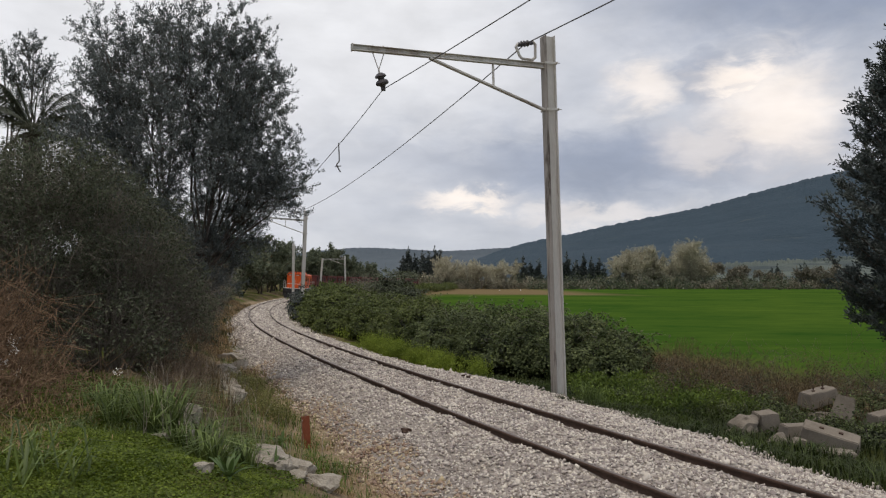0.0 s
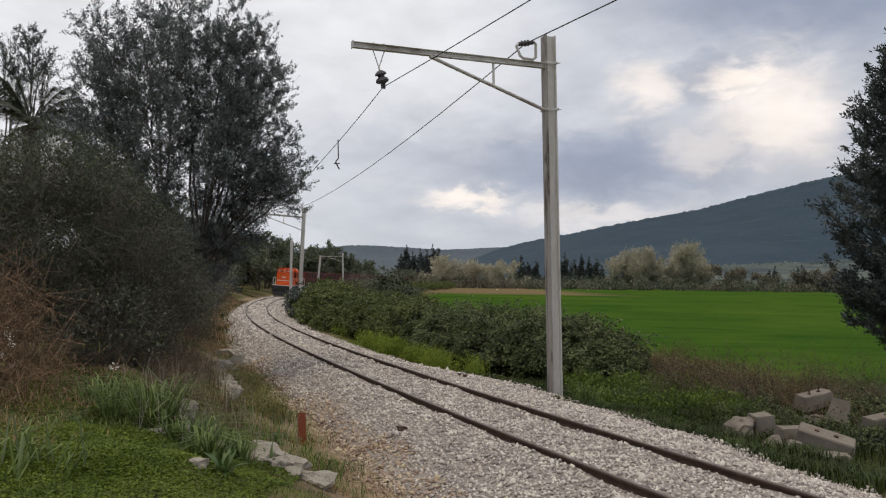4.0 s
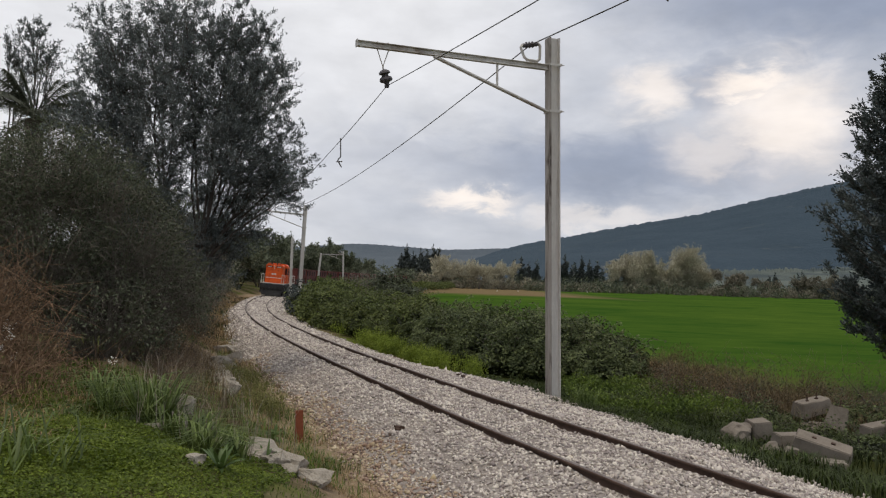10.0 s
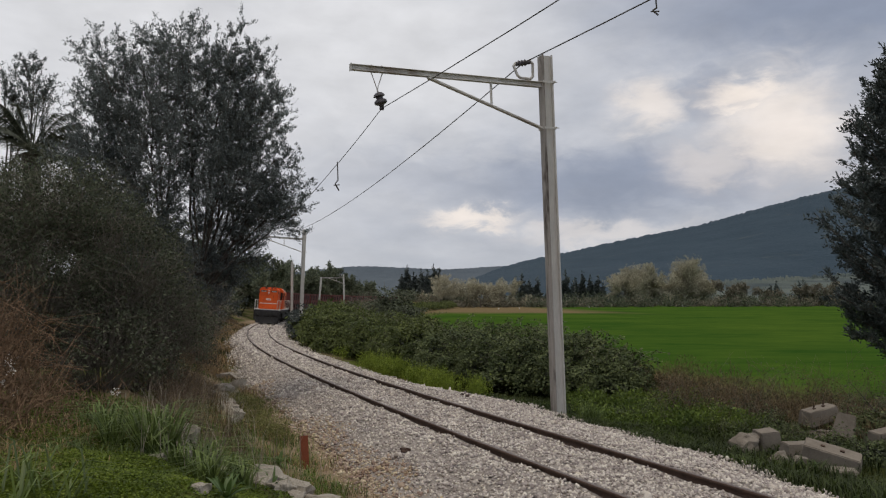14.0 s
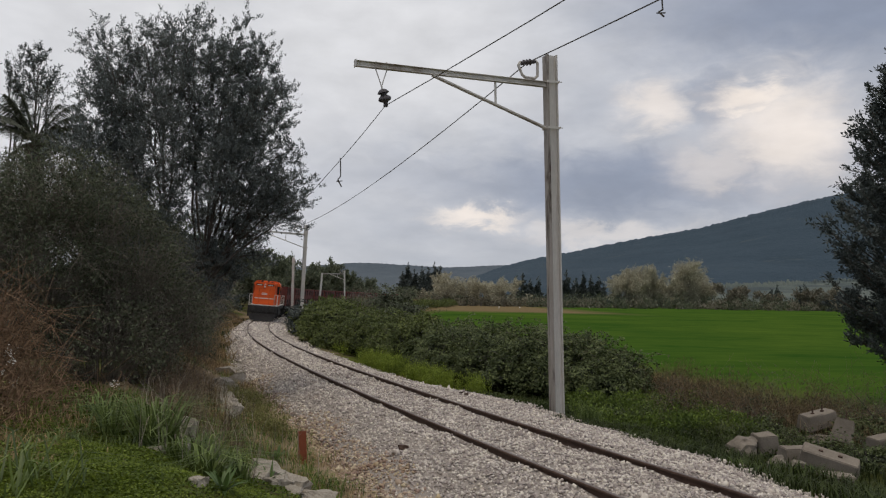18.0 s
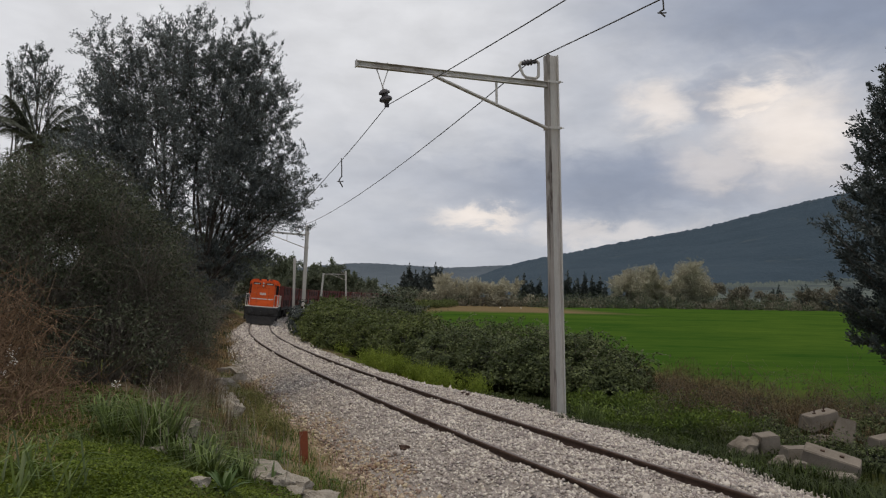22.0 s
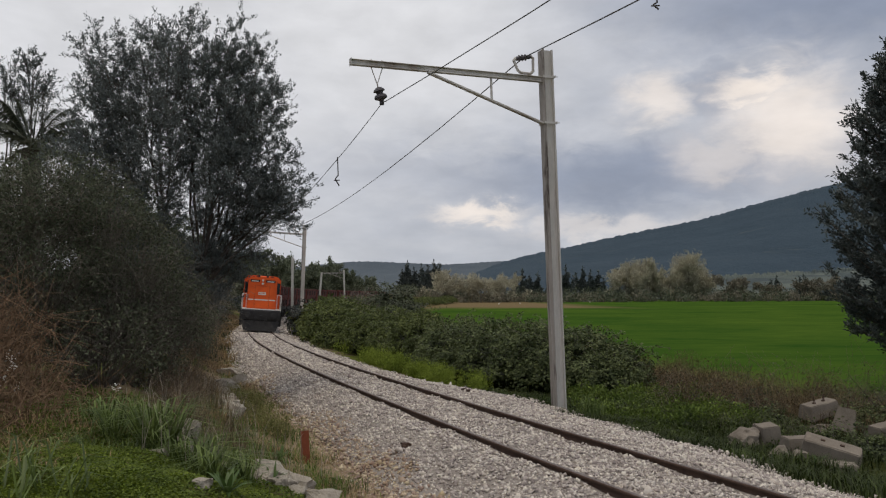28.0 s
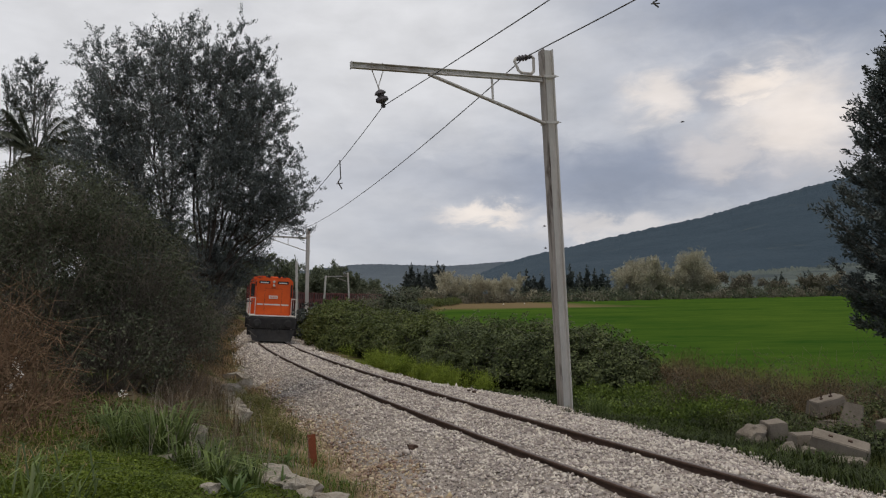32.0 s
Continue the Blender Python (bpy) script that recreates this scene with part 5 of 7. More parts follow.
def bramble(name, blobs, leaf_mat, shade_mat, twig_mat, label, seed, leaf=(0.1, 0.07), clumps=60, per=42, clump_r=0.26, canes=10, core=0.16, category="shrub"):
    """A bramble bank: uneven mounds (x, y, z, radius, squash) covered with overhanging clumps of leaves that look
    outwards, near-black filler leaves inside that paint the shade and block light, arching canes above."""
    rng = np.random.default_rng(seed)
    lp, ln, ip, tw = [], [], [], []
    for c, r, squash in ((np.array(b[:3], float), b[3], b[4]) for b in blobs):
        m = int(clumps * r * r)
        q = rng.normal(size=(m, 3))
        q[:, 2] = np.abs(q[:, 2]) * 1.1 - 0.3
        q /= np.linalg.norm(q, axis=1, keepdims=True)
        rad = r * (0.9 + 0.13 * np.sin(q[:, 0] * 6 + c[0] * 2.3) * np.sin(q[:, 1] * 5 + c[1]) + rng.uniform(-0.17, 0.14, m))
        cc = c + q * rad[:, None] * np.array([1, 1, squash])
        cr = clump_r * rng.uniform(0.6, 1.35, (m, 1))
        u = rng.normal(size=(m, per, 3)) + q[:, None] * 0.8 + np.array([0, 0, 0.35])
        u /= np.linalg.norm(u, axis=2, keepdims=True)
        pos = cc[:, None] + u * cr[:, None] * rng.uniform(0.75, 1.1, (m, per, 1)) * np.array([1.15, 1.15, 0.75])
        lp.append(pos.reshape(-1, 3))
        ln.append((u * 0.7 + q[:, None] * 0.35 + np.array([0, 0, 0.55])).reshape(-1, 3))
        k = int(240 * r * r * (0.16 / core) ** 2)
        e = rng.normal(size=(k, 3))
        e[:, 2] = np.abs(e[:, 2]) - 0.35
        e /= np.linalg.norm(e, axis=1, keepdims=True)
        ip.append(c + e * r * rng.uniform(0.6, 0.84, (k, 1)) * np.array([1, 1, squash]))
        for _ in range(int(canes * r)):
            a, t0 = rng.uniform(0, 6.28), rng.uniform(0.1, 0.95)
            p0 = c + np.array([math.cos(a) * r * 0.8 * t0, math.sin(a) * r * 0.8 * t0, r * squash * (1.0 - 0.5 * t0)])
            L = rng.uniform(0.35, 0.95)
            out = np.array([math.cos(a) + rng.normal(0, 0.5), math.sin(a) + rng.normal(0, 0.5), 0]) * L * rng.uniform(0.2, 0.9)
            w = np.linspace(0, 1, 6)[:, None]
            tw.append((p0 + out * w + np.array([0, 0, 1.0]) * L * (1.25 * w - 0.75 * w * w), np.linspace(0.007, 0.003, 6)))
            w = rng.uniform(0.15, 1, (16, 1))
            lp.append(p0 + out * w + np.array([0, 0, 1.0]) * L * (1.25 * w - 0.75 * w * w) + rng.normal(0, 0.045, (16, 3)))
            ln.append(np.tile([0, 0, 1.0], (16, 1)) + rng.normal(0, 0.4, (16, 3)))
    root = tagged(new(name), label, category)
    c0 = np.array(blobs[0][:3], float)
    c0[2] = float(ground_z(c0[0], c0[1]))
    root.location = c0
    v, f = tubes(tw, 3)
    tagged(array_part("stem_tangle", v - c0, f, twig_mat, root), kind="stuff")
    v, f = facing_leaves(rng, np.concatenate(lp) - c0, np.concatenate(ln), leaf[0], leaf[1])
    array_part("leaf_mass", v, f, leaf_mat, root)
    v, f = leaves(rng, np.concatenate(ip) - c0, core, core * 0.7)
    array_part("inner_leaves", v, f, shade_mat, root)
    return root


def plumes(name, n, region, height, leaf, mat, label, seed, per=26, clump=8, spread=0.16, bush=0.07, keep=None, up=0.9, kind="stuff"):
    """Bushy upright weeds: stems in groups, small leaves all the way up, tapering to the tip."""
    rng = np.random.default_rng(seed)
    x, y = region(rng.uniform(0, 1, n // clump), rng.uniform(0, 1, n // clump))
    if keep is not None:
        ok = keep(x, y, rng)
        x, y = x[ok], y[ok]
    hh = np.repeat(height * rng.uniform(0.55, 1.25, len(x)), clump)
    x, y = np.repeat(x, clump), np.repeat(y, clump)
    x, y = x + rng.normal(0, spread, len(x)), y + rng.normal(0, spread, len(y))
    m = len(x)
    h = hh * rng.uniform(0.7, 1.15, m)
    base = np.stack([x, y, ground_z(x, y) - 0.02], 1)
    lean = np.concatenate([rng.normal(0, 0.16, (m, 2)), np.ones((m, 1))], 1) * h[:, None]
    t = rng.uniform(0.08, 1.0, (m, per, 1))
    side = rng.normal(0, 1, (m, per, 3)) * np.array([1, 1, 0.3])
    p = base[:, None] + lean[:, None] * t + side * bush * (1.1 - 0.75 * t)
    along = (side * 0.5 + np.array([0, 0, up])).reshape(-1, 3)
    stems = tubes([(np.stack([b, b + l * 0.5, b + l]), [0.006, 0.004, 0.002]) for b, l in zip(base, lean)], 3)
    v, f = joined([leaves(rng, p.reshape(-1, 3), leaf[0], leaf[1], 0.1, along), stems])
    return tagged(new(name, mesh_of(name, v, f, mat)), label, "weeds", kind=kind)


def carpet(name, n, region, leaf, mat, label, seed, lift=0.03, keep=None):
    """Low broad leaves that cover the ground like clover, in small cushions."""
    rng = np.random.default_rng(seed)
    x, y = region(rng.uniform(0, 1, n), rng.uniform(0, 1, n))
    if keep is not None:
        ok = keep(x, y, rng)
        x, y = x[ok], y[ok]
    cushion = 0.5 + 0.5 * wobble(x, y, 0.11, 2.0) * wobble(x, y, 0.05, 5.0)
    z = ground_z(x, y) + lift * (0.2 + 1.6 * np.clip(cushion, 0, 1)) * rng.uniform(0.5, 1.1, len(x))
    P = np.stack([x, y, z], 1)
    v, f = facing_leaves(rng, P, np.tile([0, 0, 1.0], (len(x), 1)), leaf, leaf * 0.85, 0.0, 0.4)
    return tagged(new(name, mesh_of(name, v, f, mat)), label, "ground cover", kind="stuff")


def sward(name, n, region, height, width, mat, label, seed, lean=0.5, clump=0, kind="stuff", category="grass", spread=0.12, keep=None):
    """Grass over a region given as a function of two random numbers; clump: blades in tufts of that many."""
    rng = np.random.default_rng(seed)
    m = n // clump if clump else n
    x, y = region(rng.uniform(0, 1, m), rng.uniform(0, 1, m))
    if keep is not None:
        ok = keep(x, y, rng)
        x, y = x[ok], y[ok]
    if clump:
        x, y = np.repeat(x, clump), np.repeat(y, clump)
        x, y = x + rng.normal(0, spread, len(x)), y + rng.normal(0, spread, len(y))
    P = np.stack([x, y, ground_z(x, y) - 0.02], 1)
    v, f = blades(rng, P, height, width, lean)
    return tagged(new(name, mesh_of(name, v, f, mat)), label, category, kind=kind)


def strip(s0, s1, d0, d1):
    """A stretch of ground beside the line."""
    def place(a, b):
        x, y, _ = line_at(s0 + (s1 - s0) * a, d0 + (d1 - d0) * b)
        return x, y
    return place


def patch(x0, x1, y0, y1):
    return lambda a, b: (x0 + (x1 - x0) * a, y0 + (y1 - y0) * b)


def gz(x, y):
    return float(ground_z(x, y))


# the wild olive on the bank
OY = 20.0
crown_tree("wild_olive_tree", (-7.3, OY, gz(-7.3, OY)),
           [(-8.9, OY, 8.45, 1.0, 0.8), (-8.1, OY + 0.4, 8.95, 0.9, 0.6), (-7.3, OY + 0.4, 9.0, 0.95, 0.65), (-6.5, OY - 0.5, 8.75, 0.9, 0.7), (-5.6, OY, 8.75, 1.0), (-4.9, OY + 0.2, 8.2, 0.85), (-4.6, OY + 0.2, 7.4, 0.8),
            (-6.6, OY - 0.4, 7.5, 1.2, 0.6), (-7.7, OY + 0.3, 7.6, 1.1, 0.45), (-8.6, OY - 0.3, 6.9, 1.25, 0.7), (-5.35, OY - 0.5, 6.6, 1.3, 0.8), (-4.35, OY, 5.9, 0.9, 0.7), (-5.5, OY - 0.6, 5.4, 1.2, 0.6), (-4.1, OY, 5.2, 0.85, 0.7),
            (-3.75, OY, 4.5, 0.6), (-7.1, OY - 0.7, 6.0, 1.3, 0.6), (-8.9, OY - 0.6, 5.4, 1.4, 0.8), (-4.7, OY, 4.6, 0.8, 0.55), (-9.0, OY + 0.3, 7.6, 0.75, 0.6), (-6.2, OY + 0.5, 4.4, 1.1, 0.4), (-7.6, OY - 0.5, 4.4, 1.4, 0.8),
            (-5.3, OY + 0.8, 7.4, 1.0, 0.7), (-8.8, OY, 3.8, 1.3, 0.8), (-6.6, OY - 0.3, 3.2, 1.2, 0.5), (-5.2, OY + 0.3, 3.3, 0.7, 0.4), (-4.7, OY + 0.2, 5.0, 1.0, 0.35), (-5.0, OY, 4.2, 0.8, 0.4), (-4.2, OY, 4.7, 0.75, 0.6), (-5.7, OY + 0.5, 3.5, 1.0, 0.4), (-6.1, OY, 2.7, 1.0), (-5.1, OY + 0.8, 3.9, 0.75, 0.5)],
           OLIVE_LEAF, BARK, "tall multi-stemmed wild olive tree with grey-green leaves", 11, (0.066, 0.022), 2700, 0.09, 5, fine=5, twig_n=36, twig_r=0.0065)
# the slimmer one behind the palm
crown_tree("wild_olive_tree", (-14.6, 26.5, gz(-14.6, 26.5)),
           [(-14.5, 26.5, 10.7, 0.6, 0.8), (-14.2, 26.5, 9.9, 0.75, 0.8), (-13.8, 26.5, 9.3, 0.5, 0.7), (-14.7, 26.5, 9.1, 0.7, 0.8), (-15.1, 26.5, 10.1, 0.5, 0.7), (-14.5, 26.5, 8.2, 0.5, 0.6)],
           OLIVE_LEAF, BARK, "slim grey-green wild olive tree behind the palm", 12, (0.08, 0.03), 1800, 0.08, 2, fine=6, twig_n=34)


def palm(x, y, top, n, length, seed):
    rng = np.random.default_rng(seed)
    z0 = gz(x, y)
    root = tagged(new("palm_tree"), "feathery date palm half hidden behind the olive tree", "palm tree")
    root.location = (x, y, z0)
    h = top - z0
    v, f = tubes([(np.array([(0, 0, -0.3), (0.05, 0, h * 0.5), (0, 0, h)]), [0.3, 0.24, 0.26])], 12)
    array_part("trunk", v, f, BARK, root, smooth=True)
    for k in range(n):
        a = 6.28 * k / n * 1.618 * 3 + rng.uniform(-0.2, 0.2)
        el = 0.1 + 1.3 * ((k * 0.618) % 1.0)
        L = length * rng.uniform(0.8, 1.1)
        u = np.linspace(0, 1, 9)
        out = np.array([math.cos(a), math.sin(a), 0])
        spine = np.array([out * L * t * math.cos(el) + np.array([0, 0, h + L * t * math.sin(el) - 0.42 * L * t * t * (0.5 + math.cos(el))]) for t in u])
        chunks = [tubes([(spine, np.linspace(0.03, 0.008, 9))], 4)]
        side = np.array([-math.sin(a), math.cos(a), 0])
        V, Fc = [], []
        for t in np.linspace(0.1, 1, 46):
            p = np.array([np.interp(t, u, spine[:, c]) for c in range(3)])
            for sgn in (-1, 1):
                ll = 0.55 * math.sin(min(t * 2.2 + 0.35, 2.75)) + 0.08
                d = side * sgn * 0.8 + out * 0.55 + np.array([0, 0, -0.3 + rng.normal(0, 0.12)])
                d /= np.linalg.norm(d)
                w = np.cross(d, (0, 0, 1)) * 0.025
                b = len(V)
                V += [p - w, p + w, p + d * ll + w * 0.2, p + d * ll - w * 0.2]
                Fc.append((b, b + 1, b + 2, b + 3))
        chunks.append((np.array(V), np.array(Fc)))
        v, f = joined(chunks)
        array_part("frond", v, f, PALM_LEAF, root)
    return root


palm(-12.6, 23.6, 6.8, 26, 2.5, 4)

# bushes under and beside the olive
thicket("evergreen_bush", [(-8.1, 14.6, 3.8, 1.1), (-9.2, 15.2, 3.7, 1.1), (-7.3, 14.5, 3.95, 1.1), (-6.6, 14.8, 3.7, 1.0), (-8.0, 14.5, 3.3, 1.3), (-9.0, 15.0, 3.15, 1.15), (-6.2, 15.4, 2.9, 1.1), (-7.4, 14.2, 2.7, 1.3), (-8.7, 14.4, 2.3, 1.3)],
        SHRUB_LEAF, TWIG, "dense dark green evergreen bush under the olive", 21, (0.06, 0.022), 5000, 150, twig_r=0.005)
# Leaves added among bare twigs to shut light out; twig colour carries shade.
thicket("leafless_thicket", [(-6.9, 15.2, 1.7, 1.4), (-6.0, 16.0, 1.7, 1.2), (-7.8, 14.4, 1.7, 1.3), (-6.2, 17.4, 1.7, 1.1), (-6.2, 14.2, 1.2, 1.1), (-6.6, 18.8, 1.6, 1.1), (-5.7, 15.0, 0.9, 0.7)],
        SHRUB_LEAF, TWIG_SHADED, "tangled grey-brown leafless thicket, darkened in colour for shade", 22, (0.06, 0.03), 2600, 260, 1.2, 0.006)
thicket("leafless_thicket", [(-7.4, 20.5, 1.9, 1.4), (-8.3, 23.5, 2.1, 1.5), (-9.2, 26.5, 2.3, 1.6), (-10.1, 29.5, 2.3, 1.6), (-10.9, 32.5, 2.2, 1.5), (-12.0, 36, 2.2, 1.6), (-10.2, 25.5, 3.6, 1.3), (-11.6, 29, 4.0, 1.6), (-13.5, 42, 2.2, 1.8)],
        WOOD_LEAF, TWIG, "tangled grey thicket on the bank beside the track", 23, (0.07, 0.032), 1300, 190, 1.1, 0.009)
thicket("dead_bracken", [(-6.6, 11.3, 1.4, 0.85), (-7.1, 12.0, 1.7, 0.9), (-6.1, 11.5, 0.95, 0.65), (-6.0, 10.6, 0.9, 0.7), (-5.5, 11.2, 0.6, 0.45), (-6.6, 10.2, 1.2, 0.8), (-5.2, 9.9, 0.6, 0.55), (-5.6, 9.3, 0.75, 0.6), (-5.0, 10.6, 0.55, 0.5), (-4.9, 11.3, 0.5, 0.5)],
        FERN_DRY, TWIG_STRAW, "red-brown dead bracken and bramble canes", 24, (0.07, 0.014), 1300, 190, 1.7, 0.008)

# wood on the far side of the bend
rng = np.random.default_rng(8)
for k in range(40):
    s = 66 + (k // 2) * 8.0 + rng.uniform(-2, 2)
    d = (-5.8 if k % 2 else -10.5) - rng.uniform(0, 2.5)
    x, y, _ = line_at(s, d)
    x, y = float(x), float(y)
    z0 = gz(x, y)
    hgt = rng.uniform(6.0, 8.0) * np.interp(s, [60, 100, 150, 190, 230], [0.8, 1.15, 1.3, 1.08, 0.75])
    bl = [(x + rng.normal(0, 1.6), y + rng.normal(0, 1.3), z0 + hgt * rng.uniform(0.1, 0.93), rng.uniform(1.4, 2.1)) for _ in range(10)]
    crown_tree("woodland_tree", (x, y, z0), bl, WOOD_LEAF, BARK, "grey-green evergreen tree of the wood beside the bend", 40 + k, (0.37, 0.24), 25, 0.16, 2, twig_n=2.4, twig_r=0.02)
for s, d, hgt in ((50, -7.5, 5.6), (56, -7.0, 5.8), (61, -7.2, 6.2)):
    x, y, _ = line_at(s, d)
    x, y = float(x), float(y)
    z0 = gz(x, y)
    bl = [(x + rng.normal(0, 1.3), y + rng.normal(0, 1.2), z0 + hgt * rng.uniform(0.15, 0.85), rng.uniform(1.1, 1.5)) for _ in range(9)]
    crown_tree("woodland_tree", (x, y, z0), bl, WOOD_LEAF, BARK, "grey-green evergreen tree of the wood beside the bend", 90 + s, (0.2, 0.12), 90, 0.14, 2, twig_n=4, twig_r=0.015)
bank = []
for s in np.arange(37, 84, 3.2):
    x, y, _ = line_at(s, -4.7 - rng.uniform(0, 0.8))
    bank.append((float(x), float(y), gz(x, y) + rng.uniform(0.4, 1.0), rng.uniform(1.1, 1.5), rng.uniform(0.9, 1.2)))
thicket("bank_scrub", bank, WOOD_LEAF, TWIG, "dull grey-green scrub along the outside of the bend", 29, (0.11, 0.06), 900, 60, 1.2, 0.012)

verge = []
for s in np.arange(27, 62, 1.6):
    x, y, _ = line_at(s, -3.35 - rng.uniform(0, 0.6))
    verge.append((float(x), float(y), gz(x, y) + rng.uniform(0.15, 0.4), rng.uniform(0.6, 0.85), rng.uniform(0.9, 1.3)))
thicket("verge_scrub", verge, SHRUB_LEAF, TWIG_RED, "dark straggling scrub and dead stems along the verge", 38, (0.07, 0.03), 1100, 170, 1.4, 0.007, arch=0.8)

# bramble hedge on the field side: mounds by place, top and radius
def mounds(spots, seed):
    rng = np.random.default_rng(seed)
    out = []
    for x, y, top, r in spots:
        g0 = gz(x, y)
        h = max(top - g0, 0.5)
        out.append((x, y, g0 + h * 0.42, r, h * 0.58 / r))
        a = rng.uniform(0, 6.28)
        out.append((x + r * 0.7 * math.cos(a), y + r * 0.5 * math.sin(a), g0 + h * 0.3, r * 0.75, h * 0.5 / r))
    return out


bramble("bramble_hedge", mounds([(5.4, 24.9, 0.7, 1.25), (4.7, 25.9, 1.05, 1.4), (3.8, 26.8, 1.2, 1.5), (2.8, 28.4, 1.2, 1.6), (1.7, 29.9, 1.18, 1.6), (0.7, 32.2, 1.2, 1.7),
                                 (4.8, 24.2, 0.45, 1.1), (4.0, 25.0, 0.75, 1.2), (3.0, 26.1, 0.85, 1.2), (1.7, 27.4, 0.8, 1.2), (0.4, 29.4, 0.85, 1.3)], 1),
        BRAMBLE_DARK, BRAMBLE_SHADE, TWIG, "dense dark green bramble mound beside the track", 31, (0.085, 0.06), 66, 54, 0.24, 12)
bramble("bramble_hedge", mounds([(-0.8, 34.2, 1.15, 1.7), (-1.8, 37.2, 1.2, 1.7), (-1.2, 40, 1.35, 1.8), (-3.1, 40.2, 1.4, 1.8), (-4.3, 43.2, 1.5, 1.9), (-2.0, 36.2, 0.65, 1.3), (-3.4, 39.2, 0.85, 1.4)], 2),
        BRAMBLE_LEAF, BRAMBLE_SHADE, TWIG, "overgrown green bramble and shrub hedge along the line", 32, (0.11, 0.075), 48, 44, 0.3, 14, 0.2)
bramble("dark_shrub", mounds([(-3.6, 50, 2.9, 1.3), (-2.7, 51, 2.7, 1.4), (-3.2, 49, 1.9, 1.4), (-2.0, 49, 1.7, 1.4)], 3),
        SHRUB_LEAF, BRAMBLE_SHADE, TWIG, "rounded dark evergreen shrub rising above the hedge", 36, (0.13, 0.08), 50, 36, 0.34, 6, 0.2)
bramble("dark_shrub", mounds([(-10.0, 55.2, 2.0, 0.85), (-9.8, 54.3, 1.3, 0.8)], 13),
        CONIFER_LEAF, BRAMBLE_SHADE, TWIG, "dark ivy-green shrub at the end of the hedge", 39, (0.14, 0.09), 60, 36, 0.3, 2, 0.2)
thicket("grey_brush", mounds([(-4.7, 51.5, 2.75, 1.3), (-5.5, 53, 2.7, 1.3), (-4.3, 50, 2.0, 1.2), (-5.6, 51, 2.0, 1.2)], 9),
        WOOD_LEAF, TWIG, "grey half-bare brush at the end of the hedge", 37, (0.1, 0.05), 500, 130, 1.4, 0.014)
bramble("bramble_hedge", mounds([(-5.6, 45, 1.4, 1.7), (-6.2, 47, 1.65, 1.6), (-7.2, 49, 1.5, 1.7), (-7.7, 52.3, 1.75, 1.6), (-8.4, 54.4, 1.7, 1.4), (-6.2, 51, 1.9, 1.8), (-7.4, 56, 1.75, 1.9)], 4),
        BRAMBLE_LEAF, BRAMBLE_SHADE, TWIG, "overgrown green bramble and shrub hedge along the line", 33, (0.145, 0.1), 40, 34, 0.36, 12, 0.24)
far_spots = []
for s in np.arange(64, 330, 4.0):
    x, y, _ = line_at(s, 5.0 + rng.uniform(0, 1.5))
    far_spots.append((float(x), float(y), 1.3 + rng.uniform(0, 0.8), 2.0))
thicket("bramble_hedge", mounds(far_spots, 5), BRAMBLE_LEAF, TWIG, "overgrown hedge along the far bend of the line", 34, (0.4, 0.26), 100, 2)

# dark tree at the edge of the field: boughs that rise outwards, leafy to their tips
def bough_tree(name, x, y, height, reach, n, mat, label, seed, leaf, per_bough):
    rng = np.random.default_rng(seed)
    z0 = gz(x, y)
    root = tagged(new(name), label, "tree")
    root.location = (x, y, z0)
    limbs = [(np.array([(0, 0, -0.3), (0.1, 0.05, height * 0.4), (0, 0, height * 0.97)]), [0.22, 0.15, 0.03])]
    twigs, pts, dirs = [], [], []
    for k in range(n):
        u = (k + rng.uniform()) / n
        h0 = height * (0.12 + 0.81 * u)
        L = reach * (1 - u) ** 0.75 * min(1.0, 0.5 + 2.4 * u) * rng.uniform(0.75, 1.15) + 0.5
        a = rng.uniform(0, 6.28)
        lift = rng.uniform(0.25, 0.75) + 0.5 * u
        out = np.array([math.cos(a), math.sin(a), 0])
        b = np.array([[0, 0, h0] + out * L * t + np.array([0, 0, lift * L * t - 0.22 * L * t * (1 - t) * 2]) for t in np.linspace(0, 1, 6)])
        limbs.append((b, np.linspace(0.05, 0.008, 6)))
        for j in range(7):
            t = rng.uniform(0.25, 1.0)
            p = np.array([np.interp(t, np.linspace(0, 1, 6), b[:, c]) for c in range(3)])
            d = out * rng.uniform(0.3, 1.0) + rng.normal(0, 0.5, 3) * np.array([1, 1, 0.5]) + np.array([0, 0, 0.55])
            d /= np.linalg.norm(d)
            ll = rng.uniform(0.3, 0.75) * (1.2 - 0.4 * t)
            q = p + d * ll
            twigs.append((np.array([p, (p + q) / 2 + [0, 0, -0.03], q]), [0.012, 0.008, 0.004]))
            m = per_bough // 7
            w = rng.uniform(0.1, 1, (m, 1))
            pts.append(p + (q - p) * w + rng.normal(0, 0.05, (m, 3)))
            dirs.append(np.repeat(d[None], m, 0))
        m = per_bough // 2
        w = rng.uniform(0.15, 1, m)
        pts.append(np.stack([np.interp(w, np.linspace(0, 1, 6), b[:, c]) for c in range(3)], 1) + rng.normal(0, 0.09, (m, 3)))
        dirs.append(np.repeat(out[None], m, 0))
    v, f = tubes(limbs, 6)
    array_part("trunk", v, f, BARK, root, smooth=True)
    v, f = tubes(twigs, 4)
    array_part("twig_mass", v, f, BARK, root)
    v, f = leaves(rng, np.concatenate(pts), leaf[0], leaf[1], 0.35, np.concatenate(dirs))
    array_part("crown", v, f, mat, root)
    return root


